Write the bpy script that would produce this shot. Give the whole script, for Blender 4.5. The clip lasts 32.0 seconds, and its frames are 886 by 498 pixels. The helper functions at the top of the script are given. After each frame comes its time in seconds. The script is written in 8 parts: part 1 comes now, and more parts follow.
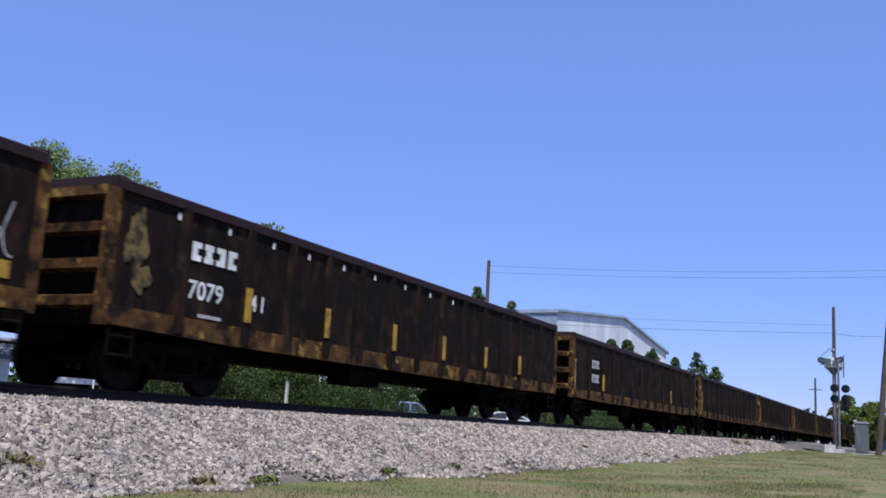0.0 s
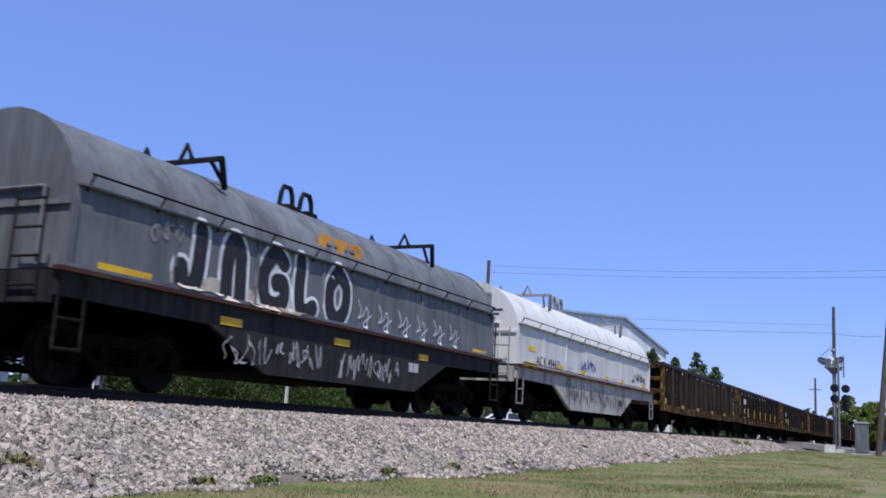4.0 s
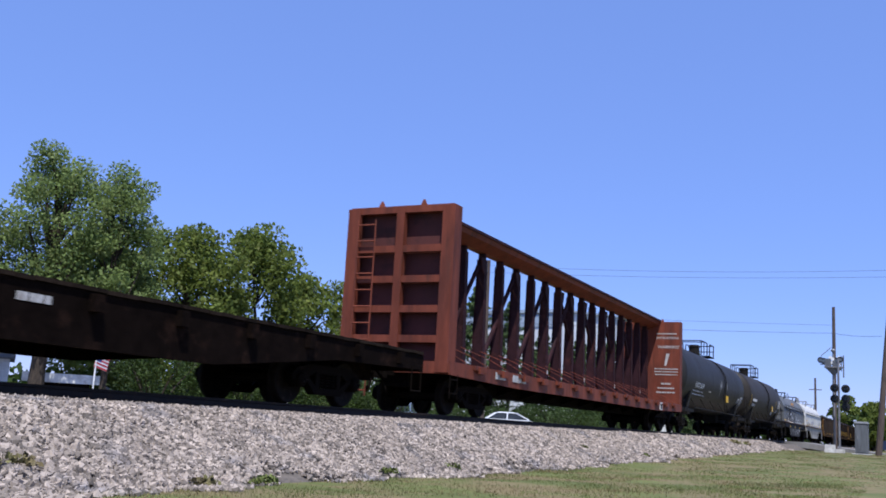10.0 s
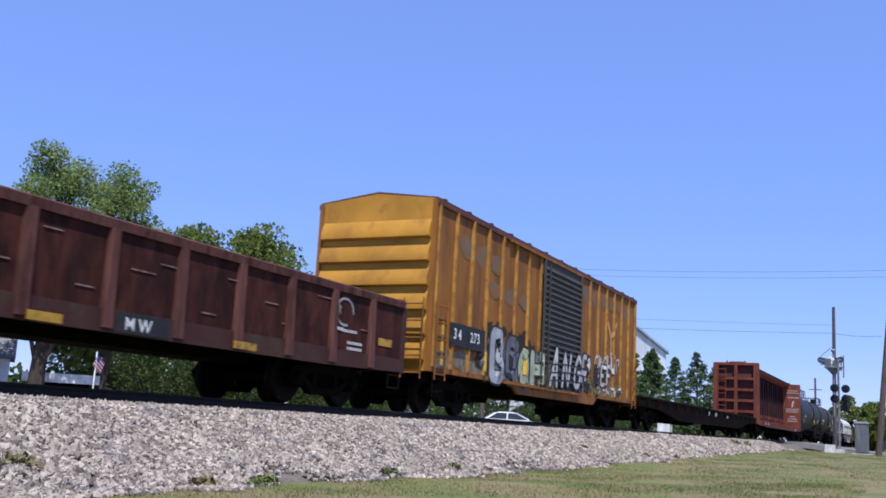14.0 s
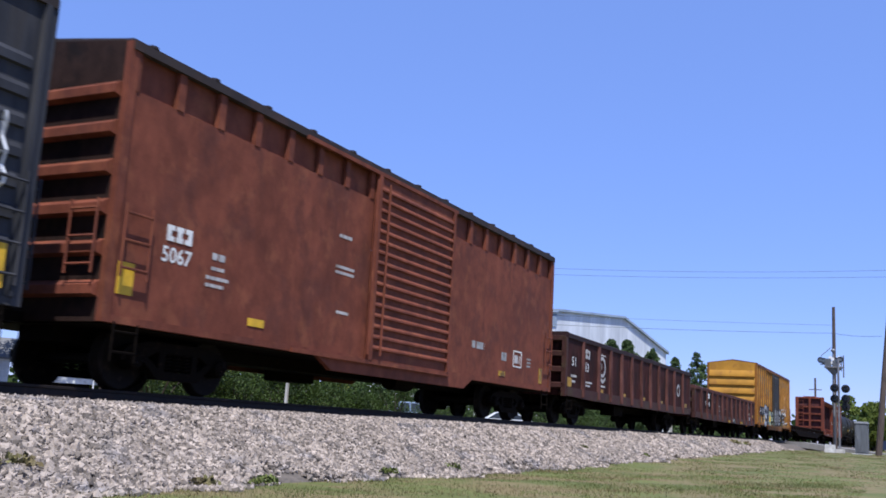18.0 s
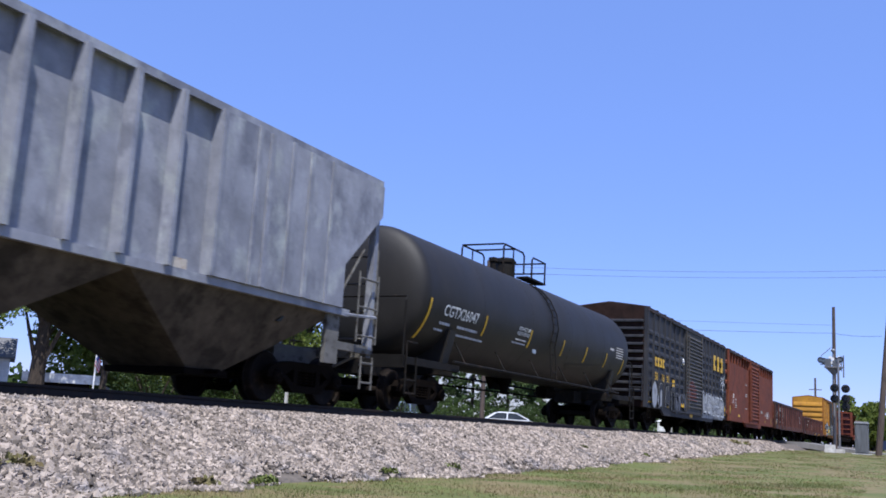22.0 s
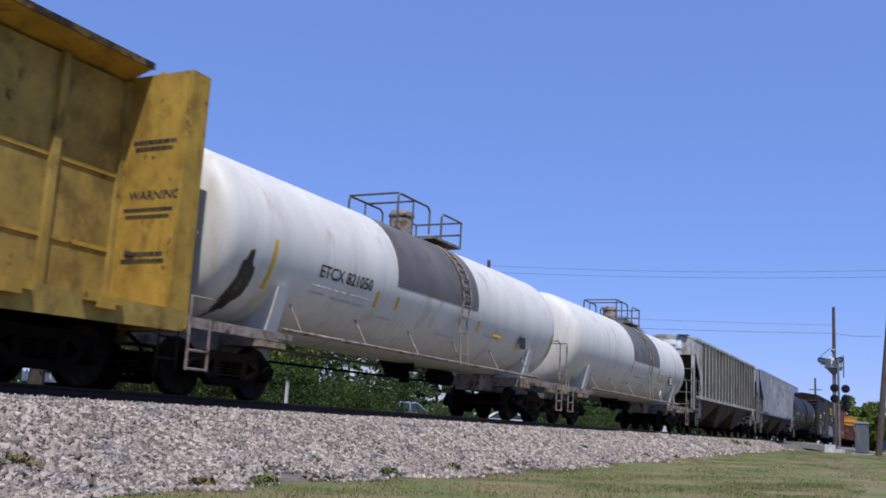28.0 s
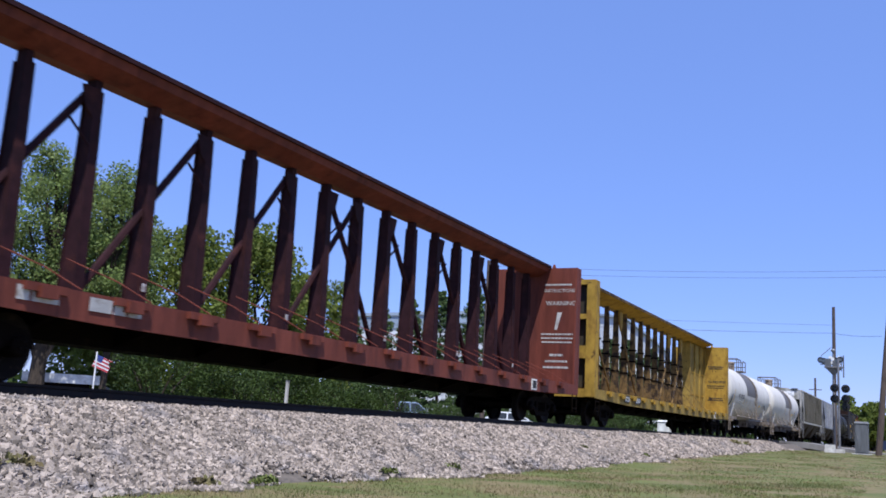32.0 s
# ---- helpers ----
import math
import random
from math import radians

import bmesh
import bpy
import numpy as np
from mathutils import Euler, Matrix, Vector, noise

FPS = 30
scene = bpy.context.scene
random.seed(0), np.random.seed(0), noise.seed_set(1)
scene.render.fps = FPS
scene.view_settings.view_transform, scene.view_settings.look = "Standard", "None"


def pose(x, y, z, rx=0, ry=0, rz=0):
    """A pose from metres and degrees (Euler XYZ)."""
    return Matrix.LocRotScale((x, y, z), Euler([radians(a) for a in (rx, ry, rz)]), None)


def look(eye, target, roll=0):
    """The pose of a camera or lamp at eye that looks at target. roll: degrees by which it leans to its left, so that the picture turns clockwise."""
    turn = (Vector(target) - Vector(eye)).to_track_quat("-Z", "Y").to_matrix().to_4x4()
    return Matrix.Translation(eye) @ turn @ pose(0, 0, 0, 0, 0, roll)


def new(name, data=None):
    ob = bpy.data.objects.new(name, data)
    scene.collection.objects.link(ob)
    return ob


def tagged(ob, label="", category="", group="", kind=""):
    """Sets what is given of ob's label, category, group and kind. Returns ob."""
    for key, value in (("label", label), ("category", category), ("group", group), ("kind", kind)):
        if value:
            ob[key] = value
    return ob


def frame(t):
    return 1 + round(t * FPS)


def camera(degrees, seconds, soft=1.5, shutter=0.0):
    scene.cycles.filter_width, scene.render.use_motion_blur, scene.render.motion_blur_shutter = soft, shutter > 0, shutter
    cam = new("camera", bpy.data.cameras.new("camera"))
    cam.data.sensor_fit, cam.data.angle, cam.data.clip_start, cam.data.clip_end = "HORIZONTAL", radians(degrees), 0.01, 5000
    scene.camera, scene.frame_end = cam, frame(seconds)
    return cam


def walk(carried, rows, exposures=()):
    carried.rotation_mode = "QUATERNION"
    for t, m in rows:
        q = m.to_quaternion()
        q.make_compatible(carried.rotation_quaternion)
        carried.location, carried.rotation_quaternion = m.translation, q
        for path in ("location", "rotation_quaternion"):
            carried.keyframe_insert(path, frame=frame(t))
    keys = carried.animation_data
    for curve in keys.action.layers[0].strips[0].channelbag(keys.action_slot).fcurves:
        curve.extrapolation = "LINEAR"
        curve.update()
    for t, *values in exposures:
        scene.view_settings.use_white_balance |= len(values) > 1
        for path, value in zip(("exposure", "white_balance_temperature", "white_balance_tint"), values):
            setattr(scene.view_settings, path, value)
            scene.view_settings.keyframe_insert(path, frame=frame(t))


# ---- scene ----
# World: x along the track (the way the train goes), y across it, z up from the rail head.
TRACK_Y = 10.66
SECONDS = 32.0
cam = camera(49.0, SECONDS, soft=1.7, shutter=0.16)
EYE = Vector((0.0, 0.0, -0.222))
VIEW = look(EYE, EYE + Vector((0.8803, 0.4398, 0.1778)) * 10, 3.16)
walk(cam, [(0.0, VIEW), (SECONDS, VIEW)], [(0.0, 0.32, 5500, 12), (5.0, 0.32, 5500, 12), (9.0, 0.44, 5500, 12), (12.5, 0.34, 5500, 12), (14.0, 0.54, 5500, 12), (17.0, 0.37, 5500, 12), (19.0, 0.62, 5500, 12), (22.5, 0.52, 5500, 12), (25.0, 0.38, 5500, 12), (28.0, 0.18, 5500, 12), (30.0, 0.30, 5500, 12), (SECONDS, 0.44, 5500, 12)])


def train_at(t):
    """Metres that the train has gone along the track, nil at the middle of the clip."""
    u = t - 16.0
    return 11.071 * u - 0.01112 * u * u - 0.000134 * u ** 3 - 0.07 * max(0.0, 4.5 - t) ** 2 - 0.085 * max(0.0, t - 29.0)


# ---- light ----
SUN_WAY = Vector((-0.38, -0.25, 0.89)).normalized()
world = bpy.data.worlds.new("sky")
scene.world = world
world.use_nodes = True
wn = world.node_tree
sky = wn.nodes.new("ShaderNodeTexSky")
sky.sky_type, sky.sun_disc = "NISHITA", False
sky.sun_elevation = math.asin(SUN_WAY.z)
sky.sun_rotation = math.atan2(SUN_WAY.x, SUN_WAY.y)
sky.air_density, sky.dust_density, sky.ozone_density = 1.0, 0.0, 9.0
background = wn.nodes["Background"]
background.inputs["Strength"].default_value = 0.124
haze = wn.nodes.new("ShaderNodeMix")          # the violet cast of a hot hazy noon
haze.data_type, haze.blend_type = "RGBA", "MULTIPLY"
haze.inputs[0].default_value = 1.0
haze.inputs[7].default_value = (1.27, 1.0, 1.10, 1.0)
wn.links.new(sky.outputs["Color"], haze.inputs[6])
even = wn.nodes.new("ShaderNodeMix")          # haze evens the sky out towards the horizon
even.data_type, even.blend_type = "RGBA", "MIX"
even.inputs[0].default_value = 0.6
even.inputs[7].default_value = (1.50, 2.20, 4.35, 1.0)
wn.links.new(haze.outputs[2], even.inputs[6])
wn.links.new(even.outputs[2], background.inputs["Color"])
sun = new("sun", bpy.data.lights.new("sun", "SUN"))
sun.data.energy, sun.data.angle, sun.data.color = 4.6, radians(0.53), (1.0, 0.90, 0.75)
sun.matrix_world = look(SUN_WAY * 50, (0, 0, 0))


# ---- materials ----
def rgba(c):
    return (c[0], c[1], c[2], 1.0)


def surface(name, base, second=None, amount=0.0, rough=0.6, metal=0.0, vary=0.25, scale=1.2, grain=30.0,
            stretch=(1, 1, 1), bump=0.15, third=None, amount3=0.0, island=0.0, spec=0.3, per_object=0.0, soft=0.08, through_light=0.0,
            mottle=0.0, streak=None, streaks=0.4):
    """A worn surface: a base colour that varies at two scales, with patches of a second and a third colour."""
    m = bpy.data.materials.new(name)
    m.use_nodes = True
    nt = m.node_tree
    add, link = nt.nodes.new, nt.links.new
    shader = nt.nodes["Principled BSDF"]
    where = add("ShaderNodeTexCoord")
    mapping = add("ShaderNodeMapping")
    mapping.inputs["Scale"].default_value = stretch
    shift_each = add("ShaderNodeVectorMath")          # alike pieces take different parts of the pattern
    shift_each.operation = "MULTIPLY_ADD"
    link(add("ShaderNodeObjectInfo").outputs["Random"], shift_each.inputs[0])
    shift_each.inputs[1].default_value = (31.0, 17.0, 23.0)
    link(where.outputs["Object"], shift_each.inputs[2])
    link(shift_each.outputs[0], mapping.inputs["Vector"])

    def cloud(size, detail, vector):
        n = add("ShaderNodeTexNoise")
        n.inputs["Scale"].default_value, n.inputs["Detail"].default_value = size, detail
        n.inputs["Roughness"].default_value = 0.62
        link(vector, n.inputs["Vector"])
        return n

    def blend(kind, factor, a, b):
        n = add("ShaderNodeMix")
        n.data_type, n.blend_type = "RGBA", kind
        for socket, value in ((n.inputs[0], factor), (n.inputs[6], a), (n.inputs[7], b)):
            if hasattr(value, "links"):
                link(value, socket)
            else:
                socket.default_value = value
        return n.outputs[2]

    def ramp(source, low, high):
        n = add("ShaderNodeMapRange")
        n.inputs["From Min"].default_value, n.inputs["From Max"].default_value = low, high
        link(source, n.inputs["Value"])
        return n.outputs["Result"]

    big = cloud(scale, 5, mapping.outputs["Vector"])
    fine = cloud(grain, 4, where.outputs["Object"])
    dark = rgba([c * (1 - vary) for c in base])
    light = rgba([min(1.0, c * (1 + vary)) for c in base])
    colour = blend("MIX", ramp(big.outputs["Fac"], 0.3, 0.7), dark, light)
    if second:
        patch = cloud(scale * 1.7, 6, mapping.outputs["Vector"])
        level = 0.68 - 0.4 * amount
        colour = blend("MIX", ramp(patch.outputs["Fac"], level, level + 0.12), colour, rgba(second))
    if third:
        shift = add("ShaderNodeMapping")
        shift.inputs["Location"].default_value = (7.3, 2.1, 5.7)
        link(mapping.outputs["Vector"], shift.inputs["Vector"])
        spot = cloud(scale * 2.6, 5, shift.outputs["Vector"])
        level = 0.68 - 0.4 * amount3
        colour = blend("MIX", ramp(spot.outputs["Fac"], level, level + soft), colour, rgba(third))
    if streak:
        runs = add("ShaderNodeMapping")
        runs.inputs["Scale"].default_value = (3.4, 3.4, 0.34)
        link(shift_each.outputs[0], runs.inputs["Vector"])
        run = cloud(1.0, 4, runs.outputs["Vector"])
        level = 0.70 - 0.4 * streaks
        colour = blend("MIX", ramp(run.outputs["Fac"], level, level + 0.22), colour, rgba(streak))
    if mottle:
        medium = cloud(scale * 4.3, 3, mapping.outputs["Vector"])
        n = add("ShaderNodeMapRange")
        n.inputs["From Min"].default_value, n.inputs["From Max"].default_value = 0.3, 0.7
        n.inputs["To Min"].default_value, n.inputs["To Max"].default_value = 1 - mottle, 1 + mottle
        link(medium.outputs["Fac"], n.inputs["Value"])
        colour = blend("MULTIPLY", 1.0, colour, n.outputs["Result"])
    if island or per_object:
        if island:
            tone = add("ShaderNodeNewGeometry").outputs["Random Per Island"]
            size = island
        else:
            tone = add("ShaderNodeObjectInfo").outputs["Random"]
            size = per_object
        n = add("ShaderNodeMapRange")
        n.inputs["To Min"].default_value, n.inputs["To Max"].default_value = 1 - size, 1 + size
        link(tone, n.inputs["Value"])
        colour = blend("MULTIPLY", 1.0, colour, n.outputs["Result"])
    grit = add("ShaderNodeMapRange")
    grit.inputs["To Min"].default_value, grit.inputs["To Max"].default_value = 0.86, 1.12
    link(fine.outputs["Fac"], grit.inputs["Value"])
    colour = blend("MULTIPLY", 1.0, colour, grit.outputs["Result"])
    link(colour, shader.inputs["Base Color"])
    gloss = add("ShaderNodeMapRange")
    gloss.inputs["To Min"].default_value, gloss.inputs["To Max"].default_value = max(0.05, rough - 0.12), min(1.0, rough + 0.12)
    link(big.outputs["Fac"], gloss.inputs["Value"])
    link(gloss.outputs["Result"], shader.inputs["Roughness"])
    shader.inputs["Metallic"].default_value = metal
    shader.inputs["Specular IOR Level"].default_value = spec
    if bump:
        b = add("ShaderNodeBump")
        b.inputs["Strength"].default_value, b.inputs["Distance"].default_value = bump, 0.01
        link(fine.outputs["Fac"], b.inputs["Height"])
        link(b.outputs["Normal"], shader.inputs["Normal"])
    if through_light:
        glow, both = add("ShaderNodeBsdfTranslucent"), add("ShaderNodeMixShader")
        link(colour, glow.inputs["Color"])
        both.inputs[0].default_value = through_light
        link(shader.outputs[0], both.inputs[1])
        link(glow.outputs[0], both.inputs[2])
        link(both.outputs[0], nt.nodes["Material Output"].inputs["Surface"])
    return m


DOWN = (1.6, 1.6, 0.28)          # stretches stains into runs down a side
RUST, DARK_RUST = (0.16, 0.065, 0.03), (0.05, 0.028, 0.014)
M = {}
M["grass"] = surface("mown_grass", (0.116, 0.130, 0.039), (0.182, 0.146, 0.072), 0.58, 0.9, vary=0.25, scale=0.40, grain=18, bump=0.6, spec=0.2)
M["blade"] = surface("grass_blade", (0.112, 0.132, 0.037), (0.186, 0.150, 0.072), 0.54, 0.8, vary=0.3, scale=0.5, island=0.4, bump=0, spec=0.2)
M["ballast_bed"] = surface("ballast_bed", (0.13, 0.11, 0.09), (0.08, 0.07, 0.06), 0.4, 0.9, scale=9, grain=40, bump=1.0)
M["stone"] = surface("crushed_stone", (0.275, 0.230, 0.190), (0.18, 0.162, 0.155), 0.35, 0.9, vary=0.15, scale=0.9, grain=60, island=0.65, bump=0.2)
M["road"] = surface("worn_asphalt", (0.20, 0.19, 0.18), (0.12, 0.12, 0.12), 0.3, 0.9, scale=0.8, bump=0.4)
M["rail"] = surface("rail_steel", (0.016, 0.011, 0.009), (0.03, 0.017, 0.011), 0.4, 0.7, 0.0, scale=3)
M["tie"] = surface("tie_wood", (0.028, 0.022, 0.018), (0.06, 0.05, 0.042), 0.3, 0.9, scale=4, stretch=(4, 0.6, 4), per_object=0.3)
M["bark"] = surface("bark", (0.055, 0.042, 0.031), (0.028, 0.022, 0.017), 0.4, 0.95, scale=4, stretch=(3, 3, 0.6), bump=0.8)
M["leaf"] = surface("poplar_leaves", (0.19, 0.25, 0.075), (0.26, 0.30, 0.11), 0.4, 0.6, vary=0.2, scale=0.8, island=0.25, bump=0, spec=0.2, through_light=0.5)
M["leaf2"] = surface("broad_leaves", (0.15, 0.19, 0.038), (0.20, 0.22, 0.055), 0.35, 0.6, vary=0.25, scale=0.6, island=0.25, bump=0, spec=0.2, through_light=0.5)
M["leaf3"] = surface("hedge_leaves", (0.046, 0.072, 0.014), (0.014, 0.026, 0.006), 0.4, 0.6, vary=0.35, scale=0.7, island=0.35, bump=0, spec=0.2, through_light=0.3)
M["needle"] = surface("conifer_needles", (0.085, 0.125, 0.045), (0.045, 0.08, 0.028), 0.4, 0.7, vary=0.3, scale=1.2, island=0.3, bump=0, spec=0.15, through_light=0.2)
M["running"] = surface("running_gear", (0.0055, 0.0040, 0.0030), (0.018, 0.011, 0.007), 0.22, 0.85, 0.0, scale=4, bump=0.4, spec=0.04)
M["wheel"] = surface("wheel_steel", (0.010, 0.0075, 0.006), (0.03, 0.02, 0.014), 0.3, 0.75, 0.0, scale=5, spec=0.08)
M["yellow_mark"] = surface("reflective_yellow", (0.62, 0.38, 0.02), (0.42, 0.25, 0.03), 0.25, 0.55, scale=3)
M["dull_yellow"] = surface("dirty_reflective_yellow", (0.36, 0.21, 0.02), (0.14, 0.085, 0.025), 0.45, 0.6, scale=3)
M["white_mark"] = surface("stencil_white", (0.72, 0.72, 0.68), (0.4, 0.38, 0.34), 0.2, 0.7, scale=3)
M["grey_mark"] = surface("faded_stencil", (0.45, 0.44, 0.42), (0.25, 0.23, 0.2), 0.35, 0.7, scale=3)
M["black_mark"] = surface("stencil_black", (0.03, 0.03, 0.03), (0.1, 0.09, 0.08), 0.25, 0.7, scale=3)


# ---- helpers for meshes ----
def part(name, bm, material, parent=None, label="", at=None):
    """Links a bmesh as one mesh object under a thing or a part."""
    me = bpy.data.meshes.new(name)
    if isinstance(bm, bmesh.types.BMesh):
        bmesh.ops.recalc_face_normals(bm, faces=bm.faces)
        bm.to_mesh(me)
        bm.free()
    else:
        me.from_pydata(*bm)
    me.materials.append(material)
    return put(name, me, parent, at, label)


def put(name, me, parent=None, at=None, label=""):
    """One more object on a mesh."""
    ob = new(name, me)
    ob.parent = parent
    if at is not None:
        ob.matrix_basis = at if isinstance(at, Matrix) else Matrix.Translation(at)
    if label:
        ob["label"] = label
    return ob


def smooth(ob, degrees=40):
    ob.data.shade_smooth()
    ob.data.set_sharp_from_angle(angle=radians(degrees))
    return ob


def thing(name, label, category, at=None, group="", kind=""):
    """An Empty at the base of a thing, which parents its parts."""
    ob = new(name)
    ob.empty_display_size = 0.3
    if at is not None:
        ob.matrix_basis = at if isinstance(at, Matrix) else Matrix.Translation(at)
    return tagged(ob, label, category, group, kind)


def B():
    return bmesh.new()


def hexa(bm, pts):
    """A six-sided block: four corners below, four above."""
    v = [bm.verts.new(p) for p in pts]
    for f in ((3, 2, 1, 0), (4, 5, 6, 7), (0, 1, 5, 4), (1, 2, 6, 5), (2, 3, 7, 6), (3, 0, 4, 7)):
        bm.faces.new([v[i] for i in f])
    return bm


def box(bm, x0, x1, y0, y1, z0, z1):
    return hexa(bm, [(x0, y0, z0), (x1, y0, z0), (x1, y1, z0), (x0, y1, z0), (x0, y0, z1), (x1, y0, z1), (x1, y1, z1), (x0, y1, z1)])


def prism(bm, outline, axis, a, b):
    """An outline in the plane across the axis, drawn out from a to b. Outlines: (y, z), (x, z) or (x, y)."""
    def p(q, c):
        return {"x": (c, q[0], q[1]), "y": (q[0], c, q[1]), "z": (q[0], q[1], c)}[axis]
    v0, v1 = [bm.verts.new(p(q, a)) for q in outline], [bm.verts.new(p(q, b)) for q in outline]
    n = len(outline)
    bm.faces.new(v0), bm.faces.new(v1[::-1])
    for i in range(n):
        bm.faces.new((v0[i], v0[(i + 1) % n], v1[(i + 1) % n], v1[i]))
    return bm


def tube(bm, pts, r, n=6, r1=None):
    """A round bar along points; r1: its radius at the end."""
    pts = [Vector(p) for p in pts]
    rings = []
    for i, p in enumerate(pts):
        d = (pts[min(i + 1, len(pts) - 1)] - pts[max(i - 1, 0)]).normalized()
        side = d.orthogonal().normalized() if i == 0 else (side - d * side.dot(d)).normalized()
        up = d.cross(side)
        rr = r if r1 is None else r + (r1 - r) * i / (len(pts) - 1)
        rings.append([bm.verts.new(p + (side * math.cos(k * 2 * math.pi / n) + up * math.sin(k * 2 * math.pi / n)) * rr) for k in range(n)])
    for a, b in zip(rings, rings[1:]):
        for k in range(n):
            bm.faces.new((a[k], a[(k + 1) % n], b[(k + 1) % n], b[k]))
    bm.faces.new(rings[0][::-1]), bm.faces.new(rings[-1])
    return bm


def lathe(bm, profile, n, put_at):
    """A profile (s, r) turned round an axis; put_at(s, y, z) gives the place."""
    rings = []
    for s, r in profile:
        if r < 1e-5:
            rings.append([bm.verts.new(put_at(s, 0, 0))])
        else:
            rings.append([bm.verts.new(put_at(s, r * math.cos(k * 2 * math.pi / n), r * math.sin(k * 2 * math.pi / n))) for k in range(n)])
    for a, b in zip(rings, rings[1:]):
        for k in range(n):
            q = [a[k % len(a)], a[(k + 1) % len(a)], b[(k + 1) % len(b)], b[k % len(b)]]
            q = list(dict.fromkeys(q))
            if len(q) > 2:
                bm.faces.new(q)
    return bm


# ---- the ground, the track and its bed ----
def ground_z(x, y):
    near = -1.03 + 0.42 * min(1.0, max(0.0, (x - 18.0) / 42.0))
    over = min(1.0, max(0.0, (y - TRACK_Y + 1.0) / 4.0))
    return near * (1 - over) - 0.62 * over


def rows_of(values):
    return sorted(set(round(v, 3) for v in values))


gx = rows_of([-3000, -1000, -400, -150, -60, -30] + [-20 + 2 * i for i in range(56)] + [100, 120, 150, 200, 300, 500, 900, 1600, 3000])
gy = rows_of([-3000, -1000, -400, -150, -60, -30, -20, -12] + [-8 + i for i in range(32)] + [28, 34, 42, 55, 75, 100, 150, 300, 700, 1500, 3000])
verts = [(x, y, ground_z(x, y) + (0.03 * noise.noise((x * 0.6, y * 0.6, 0)) if abs(x) < 90 and abs(y) < 60 else 0)) for x in gx for y in gy]
n = len(gy)
faces = [(i * n + j, (i + 1) * n + j, (i + 1) * n + j + 1, i * n + j + 1) for i in range(len(gx) - 1) for j in range(n - 1)]
ground = part("ground", (verts, [], faces), M["grass"])
tagged(smooth(ground, 80), "mown lawn of green and straw-coloured grass beside the track", "lawn", kind="structure")


def bed_z(off):
    """The height of the ballast at a distance from the track's middle."""
    off = abs(off)
    return -0.20 if off < 1.6 else -0.20 - 0.05 * (off - 1.6) / 0.4 if off < 2.0 else -0.25 - 0.47 * (off - 2.0)


offs = [-4.6, -3.6, -3.0, -2.5, -2.0, -1.75, -1.2, 1.2, 1.75, 2.0, 2.5, 3.0, 3.6, 4.6]
xs = rows_of([-80, -40] + [-20 + i for i in range(96)] + [90, 110, 140, 200, 300, 500, 900, 1500])
verts = [(x, TRACK_Y + o, bed_z(o) - 0.02 + (0.03 * noise.noise((x * 1.3, o * 1.3, 3)) if -20 < x < 76 else 0)) for x in xs for o in offs]
n = len(offs)
faces = [(i * n + j, (i + 1) * n + j, (i + 1) * n + j + 1, i * n + j + 1) for i in range(len(xs) - 1) for j in range(n - 1)]
ballast = part("ballast_bed", (verts, [], faces), M["ballast_bed"])
tagged(smooth(ballast, 80), "sloping bank of pale crushed stone under the rails", "ballast", kind="structure")


def scatter_stones(count, x0, x1, size, seed):
    """Loose angular stones on the near slope, as one list of points and faces."""
    r = np.random.default_rng(seed)
    x = x0 + (x1 - x0) * r.random(count)
    toe = 3.62 - 0.75 * np.clip((x - 18) / 42, 0, 1) + 0.22 * np.sin(x * 0.9 + 1.2) + 0.16 * np.sin(x * 2.3) + 0.10 * np.sin(x * 5.1 + 2)
    off = 1.22 + (toe + 0.25 - 1.22) * r.random(count)
    keep = (off < toe) | (r.random(count) < 0.18)
    x, off = x[keep], off[keep]
    k = len(x)
    z = np.where(off < 1.6, -0.20, np.where(off < 2.0, -0.20 - 0.125 * (off - 1.6), -0.25 - 0.47 * (off - 2.0)))
    lawn = -1.03 + 0.42 * np.clip((x - 18) / 42, 0, 1)
    z = np.maximum(z, lawn)
    centre = np.stack([x, TRACK_Y - off, z + size * 0.25], 1)
    shape = np.array([(1, 0, 0), (-1, 0, 0), (0, 1, 0), (0, -1, 0), (0, 0, 1), (0, 0, -1)], float)
    q = r.normal(size=(k, 4))
    q /= np.linalg.norm(q, axis=1)[:, None]
    w, a, b, c = q.T
    rot = np.stack([1 - 2 * (b * b + c * c), 2 * (a * b - c * w), 2 * (a * c + b * w), 2 * (a * b + c * w), 1 - 2 * (a * a + c * c),
                    2 * (b * c - a * w), 2 * (a * c - b * w), 2 * (b * c + a * w), 1 - 2 * (a * a + b * b)], 1).reshape(k, 3, 3)
    scale = size * (0.55 + 0.9 * r.random((k, 1, 1))) * (0.6 + 0.7 * r.random((k, 6, 1)))
    pts = np.einsum("kij,nj->kni", rot, shape) * scale + centre[:, None, :]
    tri = np.array([(0, 2, 4), (2, 1, 4), (1, 3, 4), (3, 0, 4), (2, 0, 5), (1, 2, 5), (3, 1, 5), (0, 3, 5)])
    f = (tri[None] + 6 * np.arange(k)[:, None, None]).reshape(-1, 3)
    return pts.reshape(-1, 3), f


def stuff(name, chunks, material, label, category):
    base, ps, fs = 0, [], []
    for p, f in chunks:
        ps.append(p), fs.append(f + base)
        base += len(p)
    ob = part(name, (np.concatenate(ps).tolist(), [], np.concatenate(fs).tolist()), material)
    return tagged(ob, label, category, kind="stuff")


